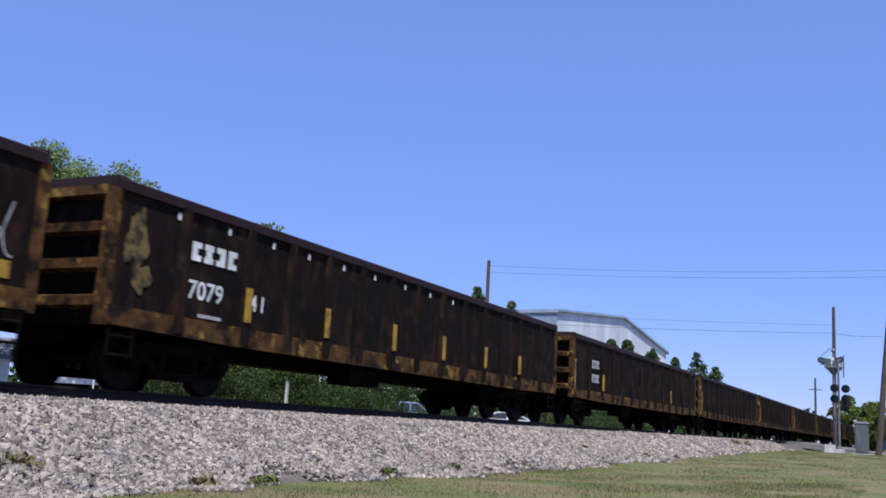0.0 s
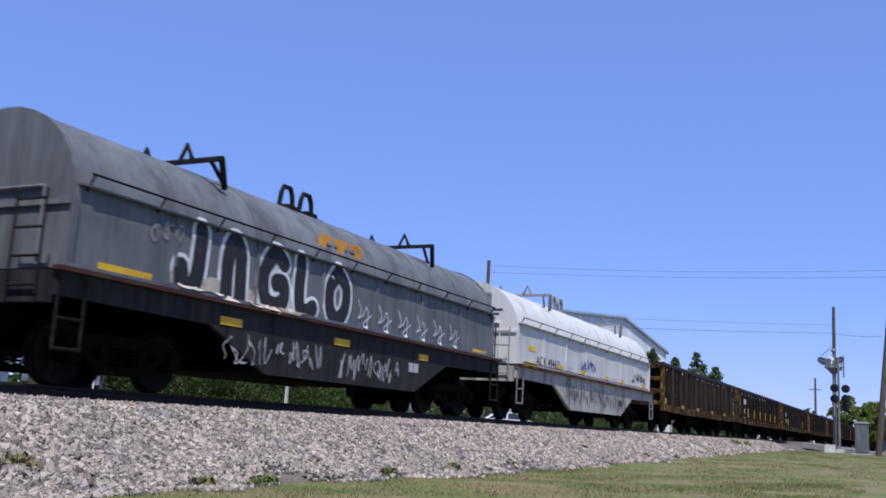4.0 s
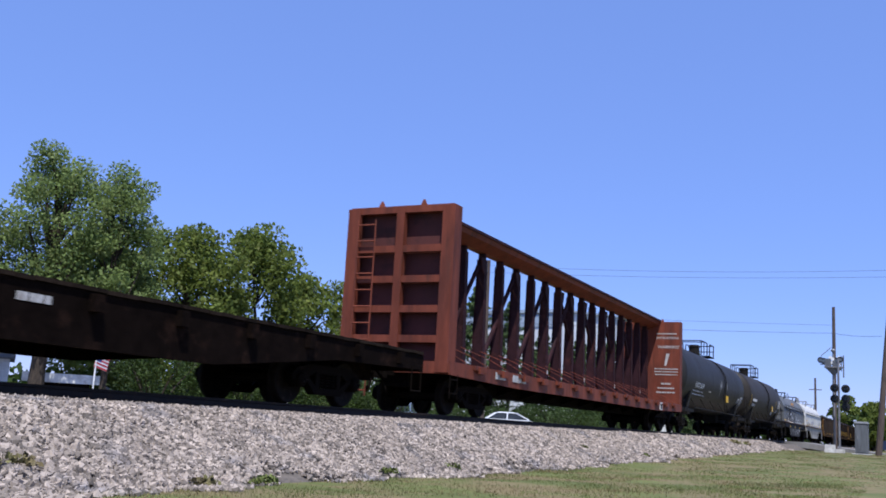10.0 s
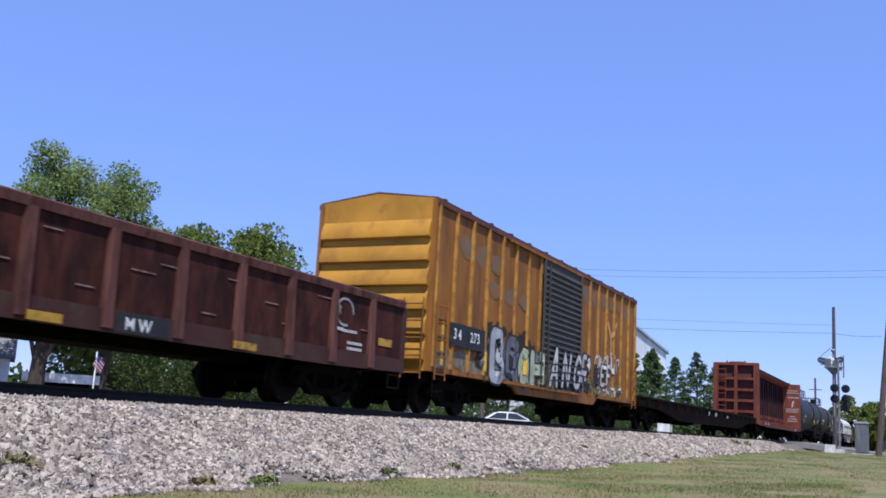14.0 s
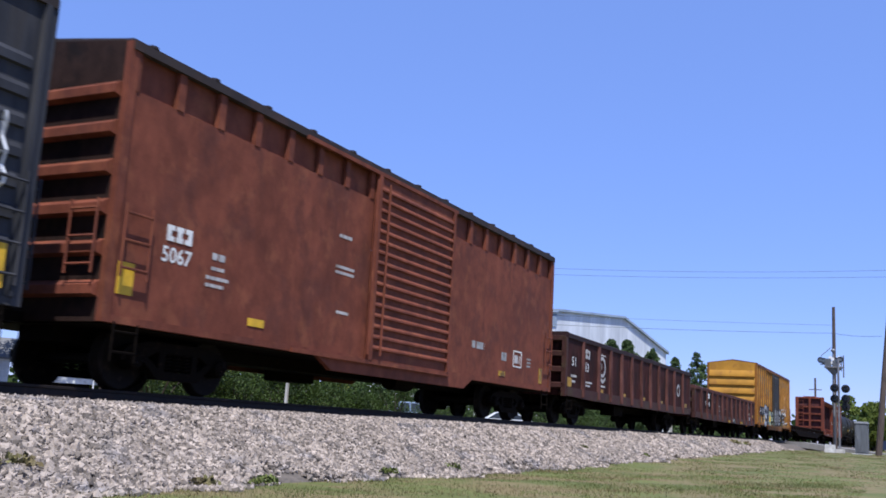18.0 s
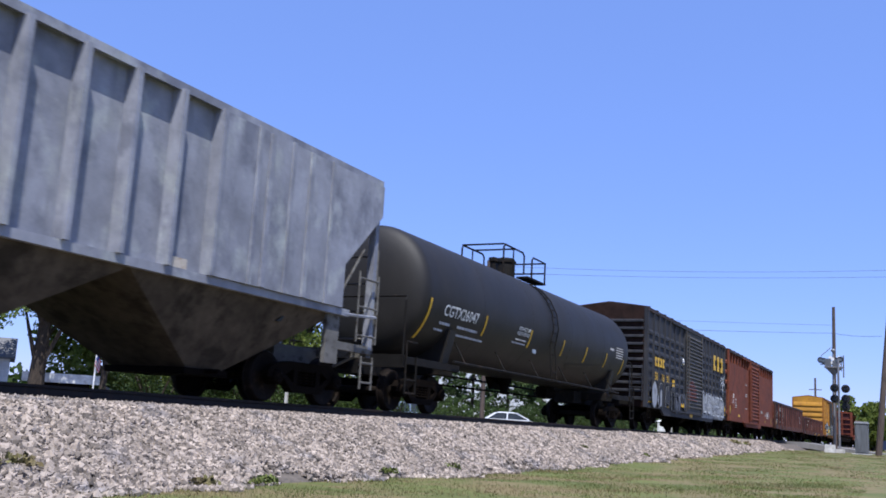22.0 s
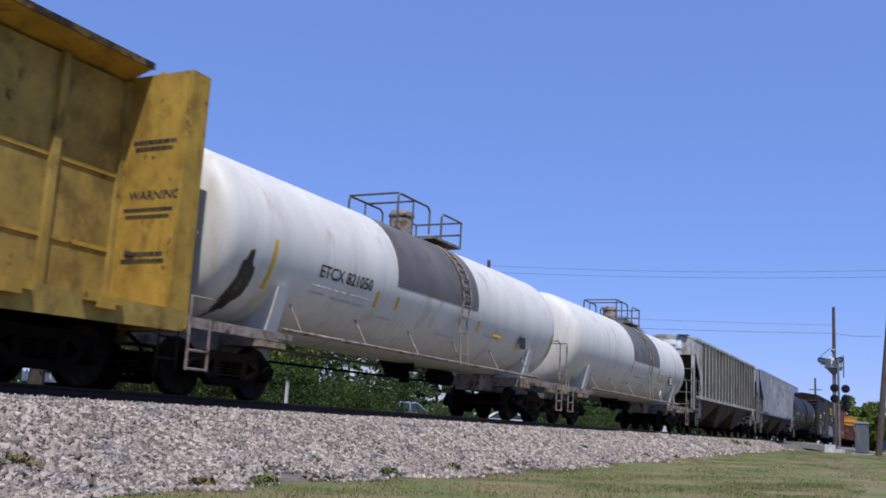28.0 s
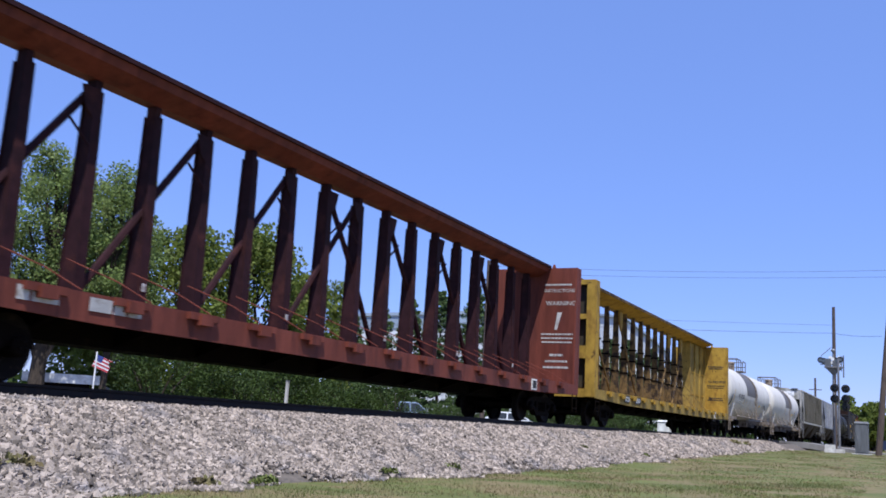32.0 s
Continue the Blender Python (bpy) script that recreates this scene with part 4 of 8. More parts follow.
GLYPHS = {
    "1": [[(0, 0), (0.02, 0.8), (0.4, 1), (0.8, 0.8), (0.82, 0)]], "2": [[(0.1, 1), (0.12, 0.05)], [(0.5, 0.9), (0.5, 0)], [(0.9, 1), (0.88, 0.05)]], "3": [[(0.45, 1), (0.05, 0.7), (0.08, 0.25), (0.45, 0), (0.85, 0.25), (0.88, 0.7), (0.45, 1)]],
    "4": [[(0, 0.1), (0.2, 0.9), (0.5, 0.3), (0.75, 0.95), (0.95, 0.1)]],
    "A": [[(0, 0), (0.42, 1), (0.58, 1), (1, 0)], [(0.2, 0.36), (0.8, 0.36)]], "N": [[(0, 0), (0.05, 1), (0.9, 0.05), (1, 1)]],
    "G": [[(0.95, 0.85), (0.5, 1), (0.05, 0.6), (0.12, 0.12), (0.6, 0), (0.98, 0.15), (0.98, 0.45), (0.6, 0.45)]],
    "R": [[(0, 0), (0, 1), (0.7, 1), (0.95, 0.76), (0.6, 0.5), (0.15, 0.5)], [(0.45, 0.5), (1, 0)]], "H": [[(0, 0), (0, 1)], [(1, 0), (1, 1)], [(0, 0.5), (1, 0.5)]],
    "E": [[(1, 1), (0, 1), (0, 0), (1, 0)], [(0.1, 0.5), (0.8, 0.5)]], "F": [[(1, 1), (0, 1), (0, 0)], [(0.1, 0.5), (0.8, 0.5)]],
    "B": [[(0, 0), (0, 1), (0.65, 1), (0.8, 0.75), (0.5, 0.52), (0.95, 0.3), (0.75, 0), (0, 0)]], "O": [[(0.5, 1), (0.05, 0.65), (0.1, 0.2), (0.5, 0), (0.92, 0.25), (0.95, 0.7), (0.5, 1)]],
    "J": [[(0.0, 0.3), (0.08, 0.05), (0.4, 0.0), (0.6, 0.3), (0.66, 1)]], "I": [[(0.1, 0.0), (0.12, 0.75), (0.38, 1), (0.62, 0.75), (0.66, 0)]], "L": [[(0.15, 1), (0.12, 0.2), (0.4, 0), (0.8, 0.12)]],
    "S": [[(0.95, 0.88), (0.4, 1), (0.05, 0.75), (0.9, 0.32), (0.6, 0), (0, 0.1)]], "V": [[(0, 1), (0.4, 0), (0.6, 0), (1, 1)]], "U": [[(0, 1), (0.08, 0.15), (0.5, 0), (0.92, 0.15), (1, 1)]],
}


def spray(car, text, x, z, high, wide, step, stroke, rim, fill, line, skin, lean=0.0, rise=0.0, label="fat sprayed letter", lift=0.008):
    """Sprayed letters, each a fat stroke over a wider one."""
    for i, c in enumerate(text):
        for name, width, material, up in (("graffiti_outline", stroke + 2 * rim, line, 0.0), ("graffiti", stroke, fill, 0.007)):
            bm = B()
            for k, strokes in enumerate(GLYPHS[c]):
                pts = [(x + step * i + u * wide + lean * v * high, z + rise * i + v * high) for u, v in strokes]
                ribbon(bm, bend(pts, 4), width, skin, lift + up + 0.001 * k + 0.0004 * (i % 3))
            tagged(part(name, bm, material, car), label if name == "graffiti" else "dark edge of a sprayed letter", kind="stuff")


# ---- gondolas ----
def gondola(x0, x1, top, posts, label, paint, chord, sill_paint, floor=0.80, yellow=(), wide=2.9, edge=(1.33, 2.8), post_paint=None):
    car, h = train_car("gondola", label, "gondola car", x0, x1, 2.0)
    w = wide / 2
    xs_ = [-h + edge[0]] + [-h + edge[1] + (2 * h - 2 * edge[1]) * i / (posts - 1) for i in range(posts)] + [h - edge[0]]
    for sy in (-1, 1):
        part("side_wall", box(B(), -h + 0.12, h - 0.12, sy * w - 0.05, sy * w + 0.02 * sy + 0.02, floor + 0.2, top - 0.1), paint, car)
        part("top_chord", prism(B(), [(sy * (w - 0.09), top - 0.15), (sy * (w + 0.09), top - 0.15), (sy * (w + 0.10), top - 0.03), (sy * (w + 0.04), top), (sy * (w - 0.09), top)], "x", -h + 0.05, h - 0.05), chord, car)
        sill = B()
        prism(sill, [(-h + 0.05, floor), (-h + 0.05, floor + 0.24), (h - 0.05, floor + 0.24), (h - 0.05, floor), (h - 2.6, floor - 0.05), (-h + 2.6, floor - 0.05)], "y", sy * (w + 0.01), sy * (w + 0.085))
        part("side_sill", sill, sill_paint, car)
        post = B()
        hexa(post, [(-0.10, 0, 0.0), (0.10, 0, 0.0), (0.07, -0.13, 0.0), (-0.07, -0.13, 0.0), (-0.10, 0, top - floor - 0.14), (0.10, 0, top - floor - 0.14), (0.06, -0.10, top - floor - 0.14), (-0.06, -0.10, top - floor - 0.14)])
        me = as_mesh("post", post, post_paint or paint)
        for x in xs_:
            put("post", me, car, pose(x, sy * (w + 0.015), floor, 0, 0, 0 if sy < 0 else 180))

    def skin(x, z):
        return -w - (0.152 if min(abs(x - q) for q in xs_) < 0.095 else 0.056)
    part("floor", box(B(), -h + 0.1, h - 0.1, -w + 0.05, w - 0.05, floor + 0.15, floor + 0.25), paint, car)
    under = B()
    box(under, -h + 0.3, h - 0.3, -0.3, 0.3, 0.62, floor + 0.14)
    part("brake_cylinder", box(B(), -1.6, -0.5, -1.0, -0.5, 0.42, 0.74), M["running"], car)
    for i in range(9):
        x = -h + 2.8 + (2 * h - 5.6) * i / 8
        part("crossbearer", box(B(), x - 0.06, x + 0.06, -w + 0.1, w - 0.1, floor - 0.02, floor + 0.14), M["running"], car)
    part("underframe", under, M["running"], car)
    for sx in (-1, 1):
        part("end_wall", box(B(), min(sx * (h - 0.16), sx * (h - 0.10)), max(sx * (h - 0.16), sx * (h - 0.10)), -w + 0.04, w - 0.04, floor, top - 0.08), paint, car)
        rib = as_mesh("end_rib", prism(B(), [(0, -0.10), (0.17, -0.06), (0.17, 0.06), (0, 0.10)], "y", -w - 0.02, w + 0.02), sill_paint)
        n = 4 if top > 2.4 else 3
        for k in range(n):
            put("end_rib", rib, car, pose(sx * (h - 0.12), 0, floor + 0.28 + (top - floor - 0.45) * k / (n - 1), 0, 0, 0 if sx > 0 else 180))
        part("end_chord", box(B(), min(sx * (h - 0.22), sx * (h + 0.02)), max(sx * (h - 0.22), sx * (h + 0.02)), -w - 0.05, w + 0.05, top - 0.14, top + 0.015), chord, car)
        for sy in (-1, 1):
            part("corner_post", box(B(), min(sx * (h - 0.10), sx * (h + 0.05)), max(sx * (h - 0.10), sx * (h + 0.05)), sy * w - 0.07, sy * w + 0.07, floor - 0.02, top - 0.145), sill_paint, car)
            step = B()
            for z in (0.42, 0.66):
                tube(step, [(sx * (h - 0.55), sy * (w + 0.06), z), (sx * (h - 0.12), sy * (w + 0.06), z)], 0.02, 5)
            for q in (0.55, 0.12):
                tube(step, [(sx * (h - q), sy * (w + 0.06), 0.40), (sx * (h - q), sy * (w + 0.06), floor + 0.02)], 0.02, 5)
            part("stirrup", step, M["running"], car)
    wheel = B()
    lathe(wheel, [(-0.03, 0.26), (0.0, 0.29), (0.03, 0.26), (0.0, 0.23), (-0.03, 0.26)], 16, lambda s, y, z: (-h - 0.14 + s, 0.55 + y, 1.75 + z))
    tube(wheel, [(-h - 0.14, 0.30, 1.75), (-h - 0.14, 0.80, 1.75)], 0.015, 5)
    tube(wheel, [(-h - 0.14, 0.55, 1.50), (-h - 0.14, 0.55, 2.00)], 0.015, 5)
    tube(wheel, [(-h + 0.0, 0.55, 1.75), (-h - 0.16, 0.55, 1.75)], 0.03, 6)
    part("brake_wheel", wheel, M["running"], car)
    for x, z, a, b in yellow:
        reflector(car, x, z, a, b, skin, M["dull_yellow"])
    return car, h, skin


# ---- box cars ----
# Near-black end sheet: shade between the ribs is put into its colour.
M["end_shade"] = surface("shaded_end_sheet", (0.026, 0.015, 0.012), (0.014, 0.010, 0.009), 0.4, 0.85, scale=1.0, spec=0.08, mottle=0.25)


def boxcar(x0, x1, label, paint, roof_paint, end_paint, style, door, door_paint, eave=4.54, sill=0.85, keel=(-2.5, 3.2), pitch=1.05, post_paint=None, ladder_low=0.45):
    """style: 'posts' (tall outside posts), 'plain' (flush side, recessed head panels), 'ribbed' (panels with flat ridges)."""
    car, h = train_car("box_car", label, "box car", x0, x1, 1.95)
    w = 1.43
    d0, d1 = door
    post_at = []
    for sy in (-1, 1):
        for a, b in ((-h + 0.02, d0), (d1, h - 0.02)):
            if style == "plain":
                body = box(B(), a, b, sy * w - 0.03, sy * w + 0.03, sill + 0.06, eave - 0.66)
                part("side_wall", body, paint, car)
                part("head_panel", box(B(), a, b, sy * (w - 0.07) - 0.02, sy * (w - 0.07) + 0.02, eave - 0.66, eave - 0.1), paint, car)
            else:
                part("side_wall", box(B(), a, b, sy * w - 0.03, sy * w + 0.02, sill + 0.06, eave - 0.1), paint, car)
            n = max(2, round((b - a) / pitch))
            if style == "plain":
                post = as_mesh("post", box(B(), -0.07, 0.07, -0.03, 0.05, eave - 0.66, eave - 0.12), paint)
            else:
                post = as_mesh("post", hexa(B(), [(-0.055, 0.0, sill + 0.1), (0.055, 0, sill + 0.1), (0.035, -0.075, sill + 0.1), (-0.035, -0.075, sill + 0.1), (-0.055, 0, eave - 0.12), (0.055, 0, eave - 0.12), (0.035, -0.075, eave - 0.12), (-0.035, -0.075, eave - 0.12)]), post_paint or paint)
            for i in range(n + 1):
                x = a + 0.10 + (b - a - 0.2) * i / n
                put("post", post, car, pose(x, sy * (w + 0.015), 0, 0, 0, 0 if sy < 0 else 180))
                if sy < 0:
                    post_at.append(x)
            if style == "ribbed":
                span = (b - a - 0.2) / n
                ridge = as_mesh("ridge", hexa(B(), [(-span / 2 + 0.12, 0, -0.10), (span / 2 - 0.12, 0, -0.10), (span / 2 - 0.14, -0.06, -0.08), (-span / 2 + 0.14, -0.06, -0.08), (-span / 2 + 0.12, 0, 0.10), (span / 2 - 0.12, 0, 0.10), (span / 2 - 0.14, -0.06, 0.02), (-span / 2 + 0.14, -0.06, 0.02)]), paint)
                for i in range(n):
                    for k in range(8):
                        put("ridge", ridge, car, pose(a + 0.10 + span * (i + 0.5), sy * (w + 0.018), sill + 0.34 + 0.355 * k, 0, 0, 0 if sy < 0 else 180))
        part("side_sill", prism(B(), [(-h + 0.05, sill), (-h + 0.05, sill + 0.1), (h - 0.05, sill + 0.1), (h - 0.05, sill), (keel[1] + 0.45, sill), (keel[1], sill - 0.22), (keel[0], sill - 0.22), (keel[0] - 0.45, sill)], "y", sy * (w - 0.04), sy * (w + 0.05)), paint, car)
        part("eave_rail", prism(B(), [(sy * (w - 0.02), eave - 0.13), (sy * (w + 0.085), eave - 0.13), (sy * (w + 0.085), eave - 0.01), (sy * (w - 0.02), eave)], "x", -h, h), roof_paint, car)
        # the sliding door with its ridges
        panel = part("door", box(B(), d0 + 0.02, d1 - 0.02, sy * (w + 0.06) - 0.03, sy * (w + 0.06) + 0.03, sill + 0.05, eave - 0.16), door_paint, car)
        n = 20 if style != "plain" else 16
        rib = as_mesh("door_ridge", hexa(B(), [(d0 + 0.12, 0, -0.045), (d1 - 0.12, 0, -0.045), (d1 - 0.12, -0.05, -0.035), (d0 + 0.12, -0.05, -0.035), (d0 + 0.12, 0, 0.06), (d1 - 0.12, 0, 0.06), (d1 - 0.12, -0.05, -0.005), (d0 + 0.12, -0.05, -0.005)]), door_paint)
        for k in range(n):
            put("door_ridge", rib, panel, pose(0 if sy < 0 else d0 + d1, sy * (w + 0.09), sill + 0.30 + (eave - sill - 0.72) * k / (n - 1), 0, 0, 0 if sy < 0 else 180))
        for x in (d0 + 0.06, d1 - 0.06):
            part("door_stile", box(B(), x - 0.05, x + 0.05, sy * (w + 0.11) - 0.03, sy * (w + 0.11) + 0.03, sill + 0.06, eave - 0.17), door_paint, panel)
        for z in (sill + 0.02, eave - 0.14):
            part("door_track", box(B(), d0 - 2.4, d1 + 0.1, sy * (w + 0.10) - 0.03, sy * (w + 0.10) + 0.03, z - 0.035, z + 0.035), paint, car)
        bars_ = B()
        for x in (d0 + 0.35, d0 - 0.12):
            tube(bars_, [(x, sy * (w + 0.17), sill + 0.15), (x, sy * (w + 0.17), eave - 0.3)], 0.022, 6)
        part("lock_rod", bars_, door_paint, panel)
    part("floor", box(B(), -h + 0.05, h - 0.05, -w + 0.04, w - 0.04, sill - 0.02, sill + 0.05), M["running"], car)
    under = B()
    box(under, -h + 0.3, h - 0.3, -0.32, 0.32, 0.60, sill - 0.02)
    box(under, -1.4, -0.4, 0.5, 1.0, 0.45, 0.80)
    lathe(under, [(0.6, 0.0), (0.6, 0.19), (1.4, 0.19), (1.4, 0.0)], 12, lambda s, y, z: (s, -0.7 + y, 0.62 + z))
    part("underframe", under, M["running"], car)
    peak = eave + 0.21
    part("roof", prism(B(), [(-w - 0.05, eave - 0.005), (-w - 0.05, eave + 0.02), (0, peak), (w + 0.05, eave + 0.02), (w + 0.05, eave - 0.005), (0, peak - 0.05)], "x", -h, h), roof_paint, car)
    seam = as_mesh("roof_seam", prism(B(), [(-w - 0.06, eave + 0.015), (-w - 0.06, eave + 0.055), (0, peak + 0.045), (w + 0.06, eave + 0.055), (w + 0.06, eave + 0.015), (0, peak - 0.005)], "x", -0.05, 0.05), roof_paint)
    for i in range(13):
        put("roof_seam", seam, car, (-h + 0.4 + (2 * h - 0.8) * i / 12, 0, 0))
    for sx in (-1, 1):
        e0, e1 = sorted((sx * (h - 0.06), sx * h))
        # behind thin ribs the wall takes the colour with shade painted in
        part("end_wall", prism(B(), [(-w, sill), (-w, eave), (0, peak - 0.04), (w, eave), (w, sill)], "x", e0, e1), end_paint if style == "posts" else M["end_shade"], car)
        n = 6 if style != "ribbed" else 11
        tall = (eave - sill - 0.55) / n
        rib_shape = [(0, -tall * 0.46), (0.10, -tall * 0.38), (0.10, -tall * 0.10), (0, tall * 0.34)] if style == "posts" else [(0, -tall * 0.26), (0.12, -tall * 0.20), (0.12, tall * 0.02), (0, tall * 0.16)]
        rib = as_mesh("end_rib", prism(B(), rib_shape, "y", -w + 0.07, w - 0.07), end_paint)
        for k in range(n):
            put("end_rib", rib, car, pose(sx * h, 0, sill + 0.18 + tall * (k + 0.5), 0, 0, 0 if sx > 0 else 180))
        for sy in (-1, 1):
            part("corner_post", box(B(), min(sx * (h - 0.12), sx * (h + 0.03)), max(sx * (h - 0.12), sx * (h + 0.03)), sy * (w - 0.0) - 0.06, sy * (w - 0.0) + 0.045, sill, eave - 0.02), paint, car)
        zs = [z for z in (0.45 + 0.36 * k for k in range(6)) if z >= ladder_low]
        ladder(car, "stirrup", -w - 0.05, sx * (h - 0.62), sx * (h - 0.2), [0.46, 0.72], 0.018, M["running"], True, "x")
        ladder(car, "side_ladder", -w - 0.12, sx * (h - 0.62), sx * (h - 0.14), zs, 0.018, paint, True, "x")
        ladder(car, "end_ladder", sx * (h + 0.18), -w + 0.06, -w + 0.52, zs, 0.018, paint)
    plat = B()
    box(plat, -h - 0.34, -h - 0.02, -0.2, 0.9, 1.28, 1.31)
    lathe(plat, [(-0.03, 0.26), (0.0, 0.29), (0.03, 0.26), (0.0, 0.23), (-0.03, 0.26)], 16, lambda s, y, z: (-h - 0.28 + s, 0.45 + y, 2.35 + z))
    tube(plat, [(-h - 0.28, 0.2, 2.35), (-h - 0.28, 0.7, 2.35)], 0.014, 5)
    tube(plat, [(-h - 0.28, 0.45, 2.1), (-h - 0.28, 0.45, 2.6)], 0.014, 5)
    box(plat, -h - 0.24, -h - 0.01, 0.32, 0.58, 2.2, 2.55)
    part("hand_brake", plat, M["running"], car)

    def skin(x, z):
        if z < sill + 0.1:
            return -w - 0.056
        if d0 < x < d1:
            return -w - 0.15
        if style != "plain" and min(abs(x - q) for q in post_at) < 0.075:
            return -w - 0.096
        if style == "ribbed" and abs((z - sill - 0.34 + 0.1775) % 0.355 - 0.1775) < 0.09:
            return -w - 0.105
        return -w - 0.036
    return car, h, skin


# ---- tank cars ----
def tank_car(x0, x1, label, paint, gear_paint, radius=1.47, axis=2.64, band=None, band_paint=None, stripes=(), rails=True, walk_at=0.0, dome_at=-0.4, valve_at=None):
    """A long tank between end frames; x0 and x1 are the tank's own ends."""
    car, h = train_car("tank_car", label, "tank car", x0 - 0.55, x1 + 0.55, 1.5)
    t = h - 0.55
    R = radius
    head = 0.46

    def shell(a, b):
        prof = []
        for k in range(9):
            q = k / 8 * math.pi / 2
            prof.append((-t + head - head * math.cos(q) ** 0.75, R * math.sin(q) ** 0.8))
        prof += [(-t + head + (2 * t - 2 * head) * k / 8, R) for k in range(1, 8)]
        for k in range(8, -1, -1):
            q = k / 8 * math.pi / 2
            prof.append((t - head + head * math.cos(q) ** 0.75, R * math.sin(q) ** 0.8))
        return lathe(B(), prof, 48, lambda s, y, z: (s, y, axis + z))
    smooth(part("tank", shell(-t, t), paint, car), 50)
    if band:
        a, b = band
        ring = B()
        lathe(ring, [(a, R - 0.02), (a, R + 0.006), (b, R + 0.006), (b, R - 0.02)], 64, lambda s, y, z: (s, y, axis + z))
        cut = [v for v in ring.verts if v.co.z < axis - 0.18]
        bmesh.ops.delete(ring, geom=cut, context="VERTS")
        smooth(part("dark_band", ring, band_paint, car, "grey painted band round the middle of the tank"), 50)
    for k in (-0.6, -0.2, 0.2, 0.6):
        s = k * t
        seam = lathe(B(), [(s - 0.012, R - 0.004), (s, R + 0.0035), (s + 0.012, R - 0.004)], 40, lambda s_, y, z: (s_, y, axis + z))
        smooth(part("weld_seam", seam, paint, car), 60)
    for s, z0, z1 in stripes:
        strip = B()
        for k in range(8):
            za, zb = z0 + (z1 - z0) * k / 8, z0 + (z1 - z0) * (k + 1) / 8
            ya, yb = [-math.sqrt(max(0.01, (R + 0.009) ** 2 - (z - axis) ** 2)) for z in (za, zb)]
            va = [strip.verts.new(p) for p in ((s, ya, za), (s + 0.09, ya, za), (s + 0.09, yb, zb), (s, yb, zb))]
            strip.faces.new(va)
        part("reflector", strip, M["yellow_mark"], car, "yellow reflective strip")
    # frames and saddles
    for sx in (-1, 1):
        a, b = sorted((sx * (t - 2.9), sx * h))
        frame_ = B()
        box(frame_, a, b, -0.33, 0.33, 0.72, 1.12)
        box(frame_, min(sx * (h - 0.12), sx * h), max(sx * (h - 0.12), sx * h), -1.38, 1.38, 0.86, 1.12)
        box(frame_, min(sx * (t - 2.1), sx * (t - 1.5)), max(sx * (t - 2.1), sx * (t - 1.5)), -1.2, 1.2, 0.86, 1.10)
        for sy in (-1, 1):
            box(frame_, min(sx * (t - 2.05), sx * h), max(sx * (t - 2.05), sx * h), sy * 1.34 - 0.05, sy * 1.34 + 0.05, 0.94, 1.09)
        part("end_frame", frame_, gear_paint, car)
        saddle = B()
        hexa(saddle, [(sx * (t - 1.95), -1.1, 0.98), (sx * (t - 1.65), -1.1, 0.98), (sx * (t - 1.65), 1.1, 0.98), (sx * (t - 1.95), 1.1, 0.98), (sx * (t - 1.95), -1.33, 1.85), (sx * (t - 1.65), -1.33, 1.85), (sx * (t - 1.65), 1.33, 1.85), (sx * (t - 1.95), 1.33, 1.85)])
        part("saddle", saddle, paint, car)
        hand = B()
        for sy in (-1, 1):
            tube(hand, [(sx * (h - 0.06), sy * 1.33, 1.06), (sx * (h - 0.06), sy * 1.33, 2.22), (sx * (h - 0.16), sy * 1.30, 2.32), (sx * (h - 0.16), sy * 0.5, 2.32)], 0.022, 6)
            for z in (1.38, 0.62, 0.36):
                tube(hand, [(sx * (h - 0.5), sy * 1.41, z), (sx * (h - 0.06), sy * 1.41, z)], 0.018, 5)
            for q in (0.5, 0.06):
                tube(hand, [(sx * (h - q), sy * 1.41, 0.34), (sx * (h - q), sy * 1.41, 1.4 if q == 0.06 else 1.1)], 0.02, 5)
        tube(hand, [(sx * (h - 0.16), -0.6, 2.32), (sx * (h - 0.16), 0.6, 2.32)], 0.022, 6)
        part("end_handrail", hand, gear_paint, car)
    for sy in (-1, 1):
        rail = B()
        tube(rail, [(-t + 1.6, sy * 1.46, 1.14), (t - 1.6, sy * 1.46, 1.14)], 0.032, 6)
        for k in range(6):
            x = (-t + 2.2) + (2 * t - 4.4) * k / 5
            tube(rail, [(x, sy * 1.46, 1.14), (x, sy * 1.18, 1.62)], 0.02, 5)
        part("side_handrail", rail, gear_paint, car)
    belly = axis - R
    outlet = lathe(B(), [(belly + 0.06, 0.0), (belly + 0.06, 0.22), (belly - 0.12, 0.22), (belly - 0.18, 0.12), (belly - 0.42, 0.12), (belly - 0.44, 0.0)], 14, lambda s, y, z: (walk_at + 0.2 + y, z, s))
    part("bottom_outlet", outlet, M["running"], car)
    part("outlet_skid", prism(B(), [(walk_at - 0.5, belly + 0.08), (walk_at - 0.1, belly - 0.3), (walk_at + 0.5, belly - 0.3), (walk_at + 0.9, belly + 0.08)], "y", 0.26, 0.32), M["running"], car)
    part("brake_reservoir", lathe(B(), [(t - 4.6, 0.0), (t - 4.55, 0.2), (t - 3.7, 0.2), (t - 3.65, 0.0)], 14, lambda s, y, z: (s, y + 0.2, belly - 0.16 + z)), M["running"], car)
    part("brake_rod", tube(B(), [(-t + 2.0, -0.1, 0.72), (t - 3.6, 0.1, 0.80)], 0.025, 5), M["running"], car)
    # the walkway and dome at the top
    x = walk_at
    top = axis + R
